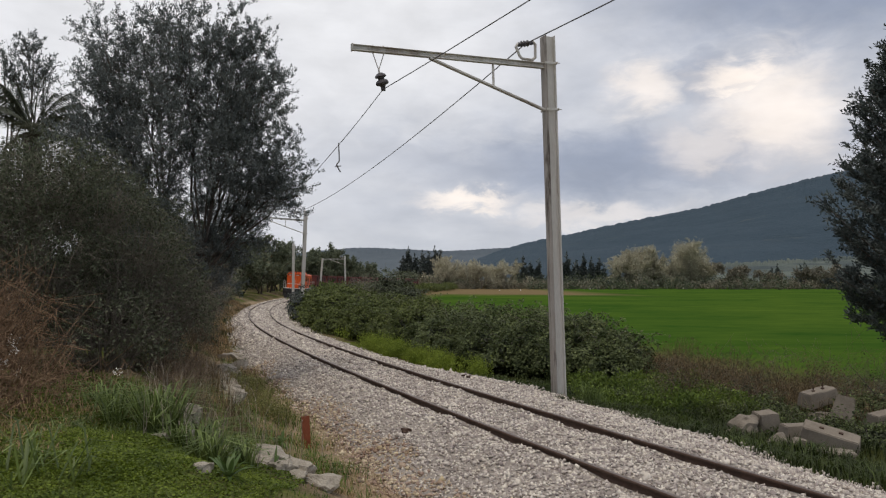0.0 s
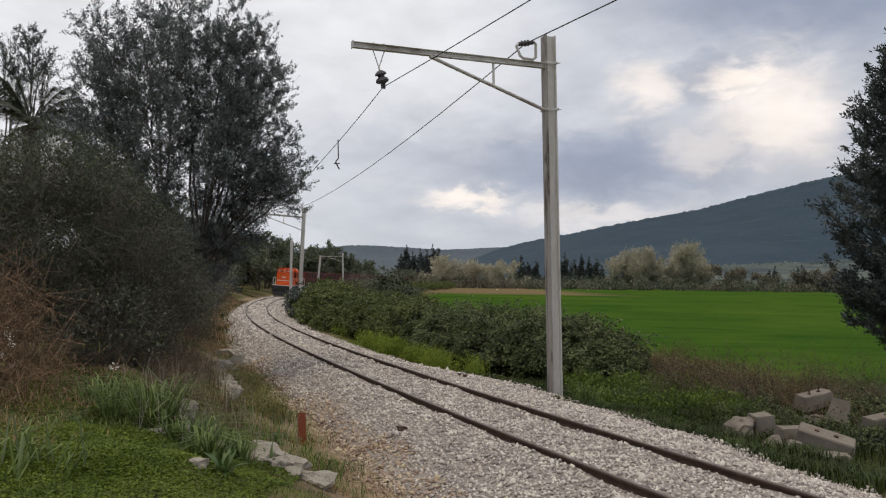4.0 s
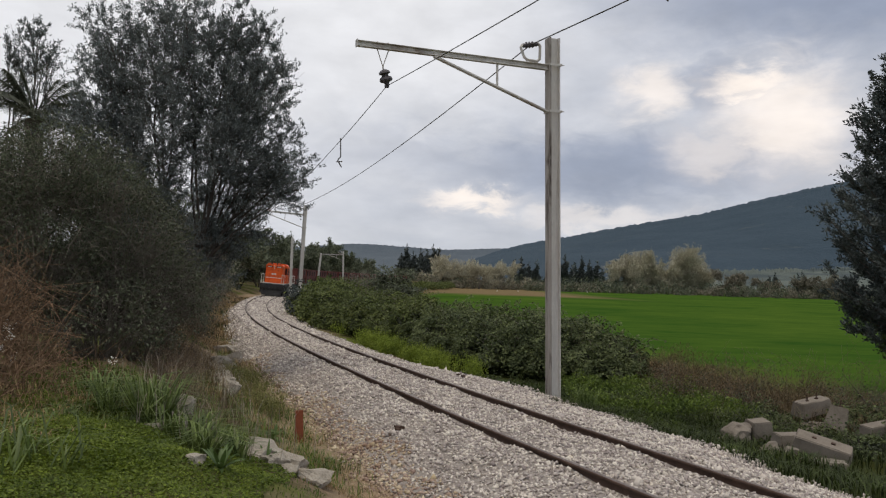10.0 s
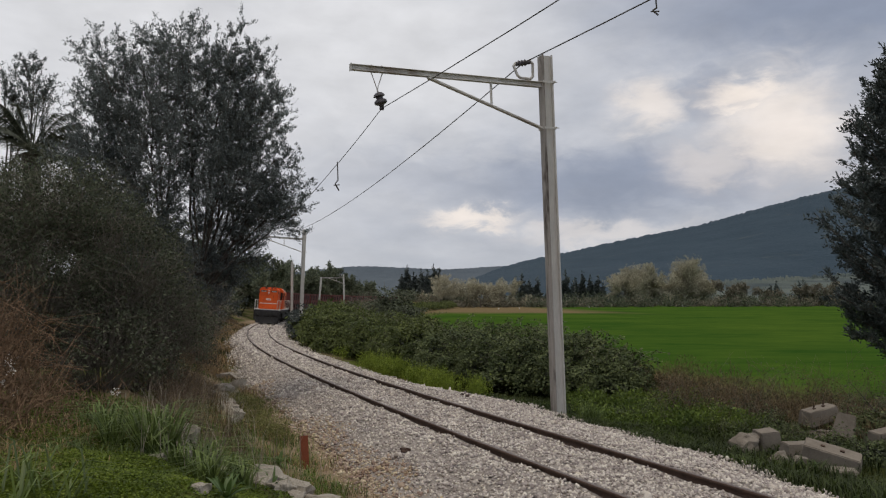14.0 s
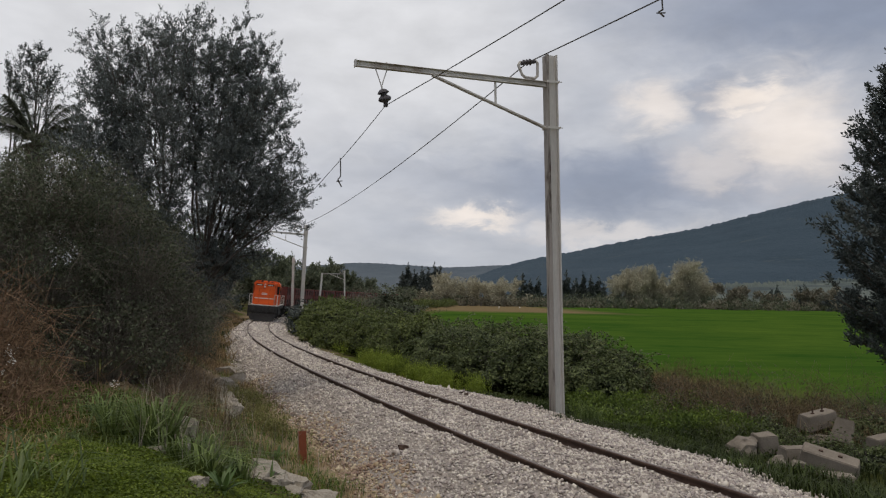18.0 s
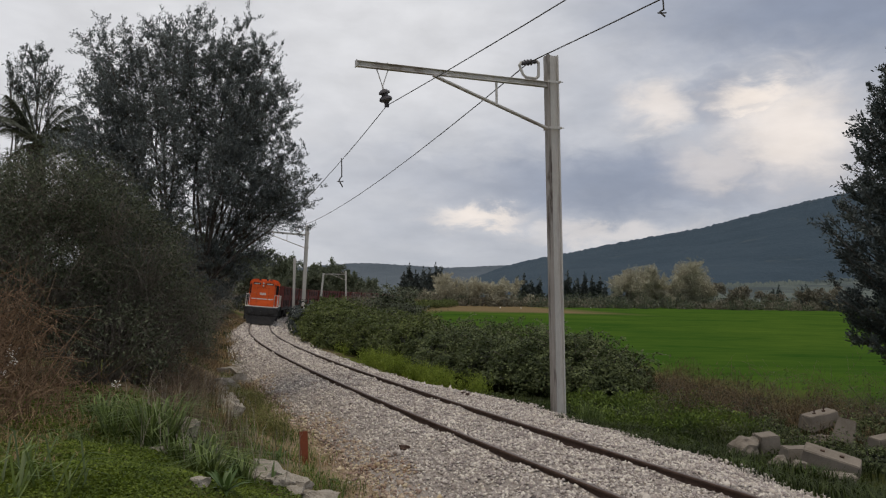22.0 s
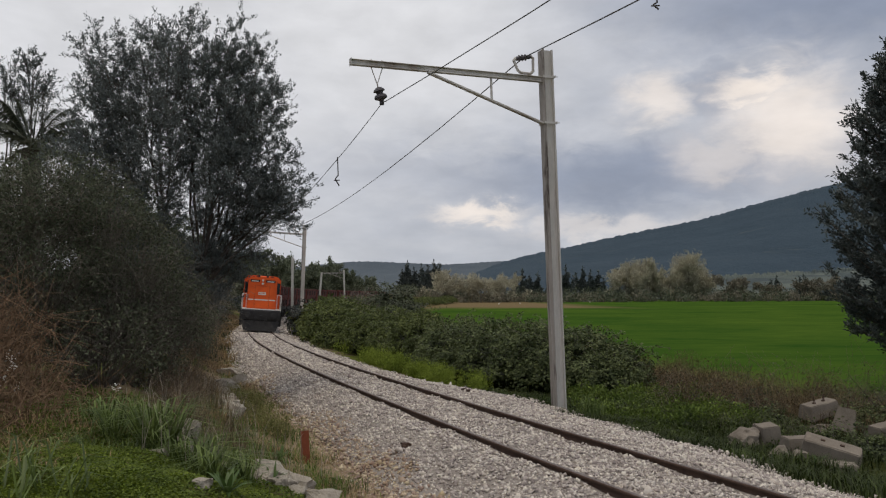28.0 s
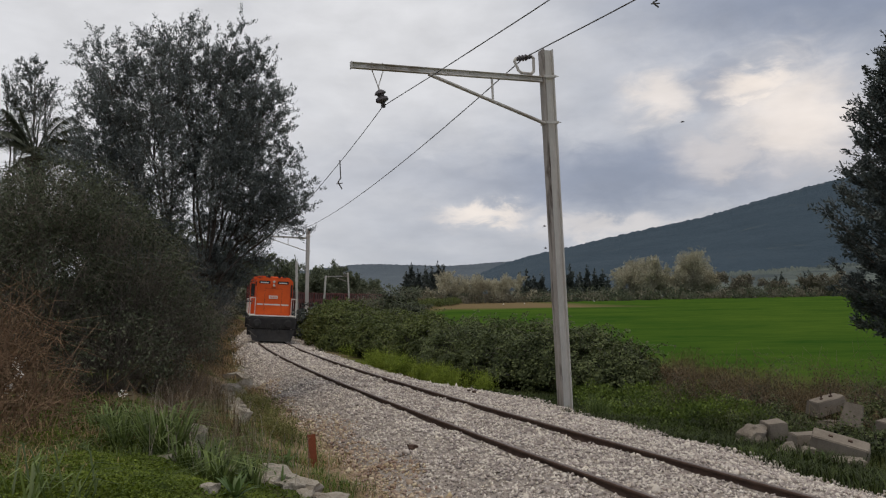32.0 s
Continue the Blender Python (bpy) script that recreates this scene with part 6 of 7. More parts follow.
bough_tree("field_tree", 14.65, 23.0, 11.2, 3.1, 300, CONIFER_LEAF, "dark tree with rising leafy boughs at the field's edge", 16, (0.12, 0.045), 400)
thicket("ivy_skirt", [(13.9, 22.9, 0.55, 0.7), (14.6, 22.7, 0.25, 1.0), (14.9, 22.7, 0.5, 1.2), (16.0, 22.8, 0.4, 1.4)], BRAMBLE_LEAF, TWIG, "leafy green undergrowth round the dark tree", 17, (0.1, 0.06), 1500, 20)


# ---- far tree line beyond the field ----
def far_row(name, count, place, size, mat, label, seed, leaf, per, category="tree", spire=False):
    rng = np.random.default_rng(seed)
    for k in range(count):
        x, y = place(rng, k)
        z0 = gz(x, y)
        h = size * rng.uniform(0.7, 1.2)
        bl = []
        if spire:
            for u in np.linspace(0.08, 0.97, 9):
                w = h * 0.19 * (1 - u) + 0.3
                bl.append((x + rng.normal(0, w * 0.3), y + rng.normal(0, w * 0.3), z0 + h * u, w))
        else:
            for _ in range(8):
                bl.append((x + rng.normal(0, h * 0.22), y + rng.normal(0, h * 0.2), z0 + h * rng.uniform(0.2, 0.82), h * rng.uniform(0.16, 0.26)))
        crown_tree(name, (x, y, z0), bl, mat, TWIG if mat is POPLAR_LEAF else BARK, label, seed * 100 + k, leaf, per, h * 0.018, 1 if spire else 3, twig_n=2.0, twig_r=h * 0.003, category=category, fork=0.9 if spire else 0.3)


for n, lo, hi, size, seed in ((10, -0.05, 0.0, 17, 51), (6, 0.097, 0.145, 17, 52), (8, 0.157, 0.222, 17, 56), (5, 0.43, 0.468, 12, 57)):
    far_row("cypress_tree", n, lambda r, k: ((lo + (hi - lo) * k / (n - 1) + r.normal(0, 0.0025)) * 440, 440 + r.uniform(-15, 15)), size, CONIFER_LEAF, "distant dark cypress beyond the field", seed, (1.4, 0.75), 9, spire=True)
far_row("poplar_tree", 9, lambda r, k: ((0.235 + 0.011 * k + r.normal(0, 0.004)) * 390, 390 + r.uniform(-10, 10)), 21, POPLAR_LEAF, "pale leafless poplar by the far edge of the field", 53, (1.1, 0.22), 3.6)
far_row("poplar_tree", 10, lambda r, k: ((0.0 + 0.010 * k + r.normal(0, 0.004)) * 370, 370 + r.uniform(-10, 10)), 17, POPLAR_LEAF, "pale leafless tree by the far edge of the field", 54, (1.0, 0.21), 4)
far_row("poplar_tree", 10, lambda r, k: ((0.33 + 0.022 * k + r.normal(0, 0.006)) * 380, 380 + r.uniform(-15, 15)), 12, SCRUB_LEAF, "brownish leafless tree by the far edge of the field", 55, (1.1, 0.32), 3.2)


def scrub_belt(name, n, label, seed, mat, xs, ys, hs, leaf):
    rng = np.random.default_rng(seed)
    bl = []
    pts = []
    for _ in range(n):
        y = rng.uniform(*ys)
        x = rng.uniform(*xs) * y
        h = rng.uniform(*hs)
        q = rng.normal(size=(120, 3))
        q /= np.linalg.norm(q, axis=1, keepdims=True)
        pts.append(np.array([x, y, gz(x, y) + h * 0.45]) + q * np.array([h * 0.8, h * 0.8, h * 0.55]) * rng.uniform(0.6, 1.05, (120, 1)))
    v, f = leaves(rng, np.concatenate(pts), leaf, leaf * 0.5, 0.3)
    return tagged(new(name, mesh_of(name, v, f, mat)), label, "scrub", kind="stuff")


scrub_belt("far_scrub", 420, "brown and grey-green scrub along the far side of the field", 61, SCRUB_LEAF, (-0.06, 0.75), (350, 420), (1.2, 5.0), 0.8)
scrub_belt("far_scrub", 46, "dark green bushes at the edge of the far field", 63, SHRUB_LEAF, (0.1, 0.6), (340, 356), (1.5, 8.0), 0.8)
scrub_belt("far_scrub", 200, "dark green bushes along the far side of the field", 62, SHRUB_LEAF, (-0.08, 0.75), (360, 430), (3.0, 7.0), 0.9)


# ---- trackside details ----
def outside_ballast(x, y, rng):
    s, d = line_coords(x, y)
    return (d < ballast_edge_left(s) - 0.25) | (d > ballast_edge_right(s) + 0.1)


def patchy(lo, size, seed, more=None):
    """Keeps places where a slow unevenness exceeds lo, off the ballast."""
    def keep(x, y, rng):
        ok = outside_ballast(x, y, rng) & (wobble(x, y, size, seed) + rng.uniform(-0.3, 0.3, len(x)) > lo)
        return ok & more(x, y) if more else ok
    return keep


def off(x, y):
    return line_coords(x, y)[1]


def edge_band(x, y, d0, d1):
    """The overgrown belt between the hollow and the sown field, its edges uneven."""
    d = off(x, y)
    return (d > d0 + 1.2 * wobble(x, y, 1.7, 8.0)) & (d < d1 + 1.8 * wobble(x, y, 2.3, 3.0))


carpet("clover_turf", 85000, patch(-6.2, -1.6, 5.5, 9.8), 0.025, CLOVER, "low bright green clover and turf on the bank", 70, 0.035, patchy(-0.9, 0.8, 1.0, lambda x, y: off(x, y) < -3.75))
sward("turf", 16000, patch(-7.5, -1.2, 5.4, 11.5), 0.065, 0.01, GRASS, "short green grass blades in the clover", 71, 0.9, 0,
      keep=patchy(-0.5, 0.8, 1.0, lambda x, y: off(x, y) < -3.9))
TUFT = "tuft of tall arching green grass on the bank"
for k, (x, y, n, h) in enumerate(((-3.44, 9.4, 150, 0.85), (-3.3, 9.6, 90, 0.7), (-3.97, 9.5, 80, 0.6), (-4.2, 9.9, 60, 0.5), (-2.44, 8.3, 110, 0.5), (-2.7, 8.7, 80, 0.5), (-3.0, 8.9, 60, 0.45), (-2.25, 8.9, 70, 0.4), (-3.6, 10.2, 80, 0.55), (-2.9, 9.9, 70, 0.45), (-4.6, 10.4, 60, 0.45), (-2.5, 9.5, 60, 0.38))):
    sward("grass_tuft", int(n * 0.7), patch(x - 0.02, x + 0.02, y - 0.02, y + 0.02), h * 1.05, 0.022, GRASS_TALL, TUFT, 720 + k, 1.35, int(n * 0.7), kind="", spread=0.06)
sward("mixed_bank_grass", 3000, patch(-4.8, -2.3, 8.4, 12.2), 0.17, 0.011, GRASS_TALL, "ragged green grass between the tufts", 73, 1.0, 26, spread=0.14, keep=patchy(-0.1, 0.5, 3.7, lambda x, y: off(x, y) < -3.6))
sward("brown_stalks", 1500, lambda a, b: (-3.1 - 2.4 * a + (b - 0.5) * 1.1, 10.4 + 7.5 * a), 0.6, 0.008, STALK_BROWN, "upright red-brown dead stalks on the slope", 95, 0.6, 18, spread=0.12, keep=patchy(-0.1, 0.6, 4.4))
thicket("dead_weed_bush", [(-3.75, 11.4, 0.25, 0.5, 0.9), (-4.2, 12.4, 0.3, 0.55, 0.9), (-4.6, 13.6, 0.45, 0.6, 1.0), (-5.1, 15.0, 0.5, 0.65, 1.0), (-5.7, 16.6, 0.6, 0.7, 1.0), (-3.0, 11.0, 0.05, 0.35, 0.9), (-3.3, 11.9, 0.1, 0.35, 1.0)],
        STALK_BROWN, TWIG_RED, "tangle of red-brown dead weeds on the slope", 195, (0.04, 0.008), 700, 300, 1.6, 0.0042, kind="stuff", arch=0.9)
plumes("verge_weeds", 300, lambda a, b: (-5.2 + 2.0 * a, 20.0 - 5.2 * a + (b - 0.5) * 0.9), 0.4, (0.07, 0.014), VERGE, "olive-green bushy weeds at the foot of the bank", 199, 20, 8, 0.2, 0.08)
sward("straw_stems", 200, patch(-6.2, -4.5, 7.2, 9.6), 0.36, 0.009, GRASS_DRY, "bent straw stems in front of the bracken", 96, 1.7, 10, spread=0.2)
sward("long_blades", 48, patch(-3.9, -3.1, 6.2, 7.2), 0.55, 0.02, GRASS_TALL, "long arching grass blades close by", 81, 1.3, 12, spread=0.1)
sward("dry_grass", 3200, strip(9, 20, -4.8, -3.2), 0.28, 0.011, GRASS_DRY, "pale dry grass along the foot of the bank", 74, 1.4, 70, spread=0.22, keep=patchy(-0.2, 0.6, 3.0))
sward("dry_grass", 8000, strip(16, 42, -4.8, -2.7), 0.34, 0.016, GRASS_DRY, "pale dry grass along the foot of the bank", 82, 1.4, 70, spread=0.25, keep=patchy(-0.3, 0.9, 3.0))
sward("dead_stalk_tangle", 1100, strip(6, 17, -5.6, -3.9), 0.7, 0.008, STALK, "thin grey dead stalks on the bank", 75, 0.5, 14, spread=0.25, keep=patchy(-0.1, 0.7, 5.0))
sward("green_grass", 16000, strip(6, 45, -5.5, -2.6), 0.22, 0.01, GRASS, "green grass between the dry stalks", 76, 1.4, 60, spread=0.2, keep=patchy(-0.2, 0.8, 7.0))
sward("foot_grass", 5000, strip(1, 10, -4.0, -3.0), 0.13, 0.007, GRASS_DRY, "sparse low dry grass at the edge of the ballast", 83, 1.4, 60, spread=0.16, keep=patchy(-0.1, 0.5, 8.0))
sward("dry_litter", 3000, patch(-6.2, -4.0, 6.4, 10.4), 0.16, 0.008, GRASS_DRY, "flattened dry grass over the turf", 88, 1.6, 30, spread=0.3, keep=patchy(0.0, 0.7, 1.5))
sward("bank_weeds", 4200, patch(-6.4, -3.9, 10.2, 13.5), 0.17, 0.02, GRASS, "leafy weeds at the foot of the thicket", 89, 0.8, 40, spread=0.2, keep=patchy(0.0, 0.8, 0.5))
# field side
plumes("trackside_weeds", 1900, strip(16.5, 28, 2.8, 3.9), 0.66, (0.07, 0.02), WEED, "bushy yellow-green weeds between ballast and brambles", 77, 30, 10, 0.13, 0.08, keep=patchy(0.12, 0.6, 2.0))
plumes("trackside_weeds", 200, strip(31, 50, 2.7, 3.7), 0.55, (0.09, 0.03), WEED, "bushy yellow-green weeds between ballast and brambles", 177, 20, 9, 0.2, 0.09, keep=patchy(0.3, 1.3, 2.0))
sward("ditch_grass", 40000, lambda a, b: line_at(-2 + 20 * a, 3.2 + 7.5 * b)[:2], 0.3, 0.016, GRASS_SHADED, "grass in the hollow beside the track, its green darkened for shade", 78, 0.8, 60, spread=0.28, keep=patchy(-0.6, 0.9, 4.0))
sward("dry_weeds", 34000, strip(9, 36, 7.8, 14.5), 0.72, 0.011, STALK_BROWN, "brown dead weeds along the edge of the field", 79, 0.8, 28, spread=0.3,
      keep=patchy(-0.2, 0.8, 6.0, lambda x, y: edge_band(x, y, 8.6, 12.8)))
sward("bleached_weeds", 12000, strip(15, 40, 7.8, 15.5), 0.7, 0.01, GRASS_DRY, "bleached dead grass fraying out into the field", 97, 0.8, 20, spread=0.3, keep=patchy(-0.1, 1.0, 1.2, lambda x, y: edge_band(x, y, 8.2, 13.6)))
sward("fresh_weeds", 16000, lambda a, b: line_at(3 + 15 * a, 3.4 + 9.5 * b)[:2], 0.3, 0.024, GRASS_FRESH, "fresh green weeds in the hollow", 98, 0.9, 30, spread=0.18, keep=patchy(0.05, 0.7, 2.2))
sward("field_edge_grass", 24000, patch(5, 24, 18, 40), 0.2, 0.022, GRASS_FIELD, "rough green grass along the edge of the field", 80, 0.8, 40, spread=0.5, keep=patchy(-0.4, 1.6, 2.5, lambda x, y: edge_band(x, y, 7.0, 14.5)))
thicket("dead_bramble_canes", [(8.2, 21.5, -0.7, 1.1, 0.9), (9.8, 21.8, -0.7, 1.2, 0.9), (11.6, 21.2, -0.7, 1.2, 0.9), (6.9, 22.6, -0.7, 1.0, 0.9), (13.2, 19.8, -0.7, 1.1, 0.9), (10.6, 19.6, -0.8, 1.0, 0.8), (7.6, 19.6, -0.8, 0.9, 0.7), (6.2, 20.8, -0.8, 0.9, 0.8)],
        SHRUB_LEAF, TWIG_RED, "brown bare bramble canes between grass and field", 85, (0.05, 0.025), 500, 80, 1.6, 0.006)
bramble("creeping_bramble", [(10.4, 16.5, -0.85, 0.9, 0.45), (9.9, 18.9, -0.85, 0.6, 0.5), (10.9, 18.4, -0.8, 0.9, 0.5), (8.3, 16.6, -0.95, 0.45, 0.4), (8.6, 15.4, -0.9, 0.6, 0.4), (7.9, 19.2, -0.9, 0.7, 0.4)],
        BRAMBLE_DARK, BRAMBLE_SHADE, TWIG_SHADED, "low dark brambles growing over the concrete blocks", 87, (0.06, 0.042), 90, 40, 0.2, 14, 0.1)
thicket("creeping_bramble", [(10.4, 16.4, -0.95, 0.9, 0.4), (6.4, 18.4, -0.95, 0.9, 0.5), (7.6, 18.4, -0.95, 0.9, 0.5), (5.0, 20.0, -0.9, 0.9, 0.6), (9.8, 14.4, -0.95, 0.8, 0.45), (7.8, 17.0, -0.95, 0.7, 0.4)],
        BRAMBLE_DARK, TWIG_SHADED, "low creeping brambles among the concrete blocks", 86, (0.05, 0.03), 2000, 60, 1.3, 0.005)


sward("pole_tuft", 260, patch(3.35, 3.6, 18.2, 18.5), 0.62, 0.012, GRASS_TALL, "tall pale grass tuft at the edge of the ballast", 91, 0.5, 130, spread=0.1)
plumes("pole_weeds", 3000, patch(3.7, 7.8, 18.6, 25.0), 0.5, (0.075, 0.045), NETTLE, "lush green nettles and weeds behind the mast", 92, 20, 7, 0.15, 0.09, keep=patchy(-0.05, 0.55, 5.5))
plumes("ditch_weeds", 1500, lambda a, b: line_at(9 + 8 * a, 3.7 + 4 * b)[:2], 0.24, (0.06, 0.035), GRASS_FRESH, "leafy green weeds in the hollow beside the track", 184, 20, 7, 0.2, 0.09, keep=patchy(0.05, 0.6, 9.0))
plumes("brown_weeds", 3600, strip(11, 37, 8.0, 15.2), 0.95, (0.1, 0.011), STALK_BROWN, "red-brown seeded weeds fraying out into the field", 185, 40, 7, 0.3, 0.09, keep=patchy(-0.25, 1.0, 6.0, lambda x, y: edge_band(x, y, 7.6, 14.2)))
sward("verge_grass", 6000, strip(30, 84, -4.4, -2.0), 0.5, 0.03, GRASS_DRY, "dry verge grass along the outside of the bend", 93, 0.7, 50, spread=0.3, keep=patchy(-0.5, 1.2, 3.3))
sward("verge_green", 5000, strip(28, 84, -4.4, -2.0), 0.4, 0.03, GRASS_SHADED, "green verge grass along the outside of the bend", 94, 0.7, 50, spread=0.3, keep=patchy(-0.3, 1.2, 6.3))


# ---- stones and concrete ----
def rock(name, x, y, z, size, turn, mat, label, seed, tilt=(0, 0), cuts=9, category="stone", group=""):
    """A broken stone: a box trimmed by random planes and roughened."""
    rng = np.random.default_rng(seed)
    bm = bmesh.new()
    bmesh.ops.create_cube(bm, size=1.0)
    for _ in range(cuts):
        n = Vector(rng.normal(size=3)).normalized()
        r = bmesh.ops.bisect_plane(bm, geom=bm.verts[:] + bm.edges[:] + bm.faces[:], plane_co=n * rng.uniform(0.38, 0.6), plane_no=n, clear_outer=True)
        bmesh.ops.holes_fill(bm, edges=bm.edges[:])
    bmesh.ops.triangulate(bm, faces=bm.faces[:])
    for _ in range(2):
        bmesh.ops.subdivide_edges(bm, edges=[e for e in bm.edges if e.calc_length() > 0.12], cuts=1)
    bmesh.ops.triangulate(bm, faces=bm.faces[:])
    for v in bm.verts:
        n1 = noise.noise(v.co * 3.2 + Vector((seed, 0, 0))) * 0.14 + noise.noise(v.co * 8 + Vector((0, seed, 0))) * 0.07
        v.co += v.co.normalized() * n1
    bmesh.ops.scale(bm, vec=size, verts=bm.verts)
    me = bpy.data.meshes.new(name)
    bm.to_mesh(me)
    bm.free()
    me.materials.append(mat)
    ob = new(name, me)
    ob.matrix_world = pose(x, y, z, tilt[0], tilt[1], turn)
    return tagged(ob, label, category, group)


def sleeper_block(x, y, z, size, turn, tilt, label, seed, bolts=True, studs=False):
    """An old concrete sleeper block with chipped edges, two bolt holes or stubs in its top."""
    rng = np.random.default_rng(seed)
    root = tagged(new("concrete_block"), label, "concrete block", "discarded blocks by the track")
    root.matrix_world = pose(x, y, z, tilt[0], tilt[1], turn)
    L, W, H = size
    bm = bmesh.new()
    v = [bm.verts.new(p) for p in ((-L / 2, -W / 2, -H / 2), (L / 2, -W / 2, -H / 2), (L / 2, W / 2, -H / 2), (-L / 2, W / 2, -H / 2),
                                   (-L / 2 * 0.95, -W / 2 * 0.75, H / 2), (L / 2 * 0.9, -W / 2 * 0.75, H / 2 * 0.85), (L / 2 * 0.9, W / 2 * 0.75, H / 2 * 0.85), (-L / 2 * 0.95, W / 2 * 0.75, H / 2))]
    for a in ((3, 2, 1, 0), (4, 5, 6, 7), (0, 1, 5, 4), (1, 2, 6, 5), (2, 3, 7, 6), (3, 0, 4, 7)):
        bm.faces.new([v[k] for k in a])
    bmesh.ops.bevel(bm, geom=bm.edges[:], offset=0.016, segments=2, affect="EDGES")
    bmesh.ops.subdivide_edges(bm, edges=[e for e in bm.edges if e.calc_length() > 0.15], cuts=2)
    for q in bm.verts:
        q.co += Vector(rng.normal(0, 0.003, 3)) + q.co.normalized() * (noise.noise(q.co * 6 + Vector((seed * 3.1, 0, 0))) * 0.014)
    part("block_body", bm, CONCRETE, root)
    if bolts:
        for sx in (-0.18, 0.14):
            bm = bmesh.new()
            box(bm, sx * L - 0.04, sx * L + 0.04, -0.025, 0.025, H * 0.43, H * 0.5 + 0.012, 0.004)
            part("bolt_socket", bm, RAIL_STEEL, root, "rusty bolt socket")
            if studs:
                bm = bmesh.new()
                rod(bm, (sx * L, 0, H * 0.45), (sx * L + 0.015, 0.01, H * 0.5 + 0.14), 0.012, 8)
                rod(bm, (sx * L, 0, H * 0.5 + 0.05), (sx * L, 0, H * 0.5 + 0.075), 0.026, 6)
                part("bolt", bm, RAIL_STEEL, root, "rusty upright bolt with its nut")
    return root


sleeper_block(9.15, 19.0, -0.53, (1.0, 0.42, 0.36), 24, (8, -9), "pale concrete block lying tilted on the heap", 1, True, True)
sleeper_block(9.05, 17.6, -0.56, (0.46, 0.48, 0.52), 60, (12, 6), "concrete block standing on end in the grass", 2, True, True)
sleeper_block(7.4, 14.9, -0.7, (1.05, 0.46, 0.28), -28, (20, 13), "long concrete block with two bolt holes, leaning", 3)
sleeper_block(7.2, 15.7, -0.74, (0.8, 0.42, 0.3), 8, (4, -3), "concrete block half under another one", 4, False)
sleeper_block(9.75, 17.0, -0.72, (1.1, 0.42, 0.38), 20, (6, -8), "concrete block half sunk in brambles", 5, False)
HEAP = "rounded broken concrete lump in the grass"
rock("concrete_lump", 6.45, 16.7, -0.82, (0.6, 0.5, 0.45), 20, CONCRETE, HEAP, 6, cuts=14)
sleeper_block(6.98, 16.9, -0.74, (0.5, 0.42, 0.4), 14, (10, -6), "short square concrete block beside a rounded lump", 7, False)
FLAT = "flat pale stone in the grass by the ballast"
for k, (x, y, z, sx, sy, sz, rz) in enumerate(((6.9, 14.1, -0.88, 0.85, 0.42, 0.22, -8), (6.35, 14.85, -0.76, 0.32, 0.27, 0.28, 30), (6.58, 14.5, -0.77, 0.32, 0.25, 0.24, 80), (6.05, 16.4, -0.93, 0.26, 0.22, 0.2, 10),
                                               (7.15, 16.2, -0.92, 0.35, 0.3, 0.22, 40), (8.9, 18.4, -0.92, 0.6, 0.4, 0.22, 15), (10.6, 16.4, -0.9, 0.5, 0.4, 0.3, 60))):
    rock("field_stone", x, y, z, (sx, sy, sz), rz, CONCRETE, FLAT, 10 + k)
PALE = "pale weathered limestone rock on the bank"
for k, (x, y, sx, sy, sz, rz, up) in enumerate(((-2.08, 9.75, 0.5, 0.38, 0.32, 20, 0.06), (-1.8, 9.6, 0.42, 0.36, 0.28, 70, 0.06), (-2.2, 9.4, 0.36, 0.3, 0.2, 10, 0.02), (-1.45, 9.3, 0.42, 0.3, 0.22, -10, 0.06), (-1.9, 9.3, 0.3, 0.26, 0.16, 40, 0.04), (-1.7, 9.15, 0.26, 0.2, 0.14, 80, 0.03),
                                               (-2.75, 9.5, 0.34, 0.26, 0.12, 25, 0.02), (-2.25, 7.35, 0.16, 0.13, 0.12, -30, 0.02), (-3.25, 9.72, 0.36, 0.28, 0.26, 15, 0.08), (-3.35, 10.3, 0.26, 0.24, 0.3, 60, 0.1),
                                               (-6.0, 21.5, 0.75, 0.5, 0.42, 20, 0.14), (-6.25, 23.5, 0.8, 0.5, 0.4, 0, 0.1), (-5.1, 18.2, 0.5, 0.4, 0.34, 40, 0.1), (-4.6, 16.4, 0.5, 0.42, 0.34, 10, 0.12), (-4.05, 15.1, 0.46, 0.38, 0.32, 70, 0.12), (-4.3, 15.6, 0.4, 0.34, 0.3, 30, 0.14),
                                               (-5.6, 19.6, 0.45, 0.4, 0.28, 0, 0.1), (-3.2, 9.0, 0.26, 0.2, 0.14, 0, 0.03), (-3.0, 9.7, 0.16, 0.14, 0.1, 0, 0.02), (-7.3, 27, 0.8, 0.5, 0.4, 0, 0.1))):
    rock("bank_rock", x, y, gz(x, y) + up, (sx, sy, sz), rz, LIMESTONE, PALE, 30 + k, (14 * math.sin(k), 12 * math.cos(k * 2)), cuts=13)
for k, (s, d) in enumerate(((8.6, -1.75), (14.9, 2.2), (15.3, 2.25))):
    x, y, _ = line_at(s, d)
    rock("dark_stone", float(x), float(y), float(ballast_z(np.float64(s), np.float64(d))) + 0.03, (0.16, 0.1, 0.09), 30 + 50 * k, RAIL_STEEL, "dark rusty lump lying on the ballast", 50 + k)

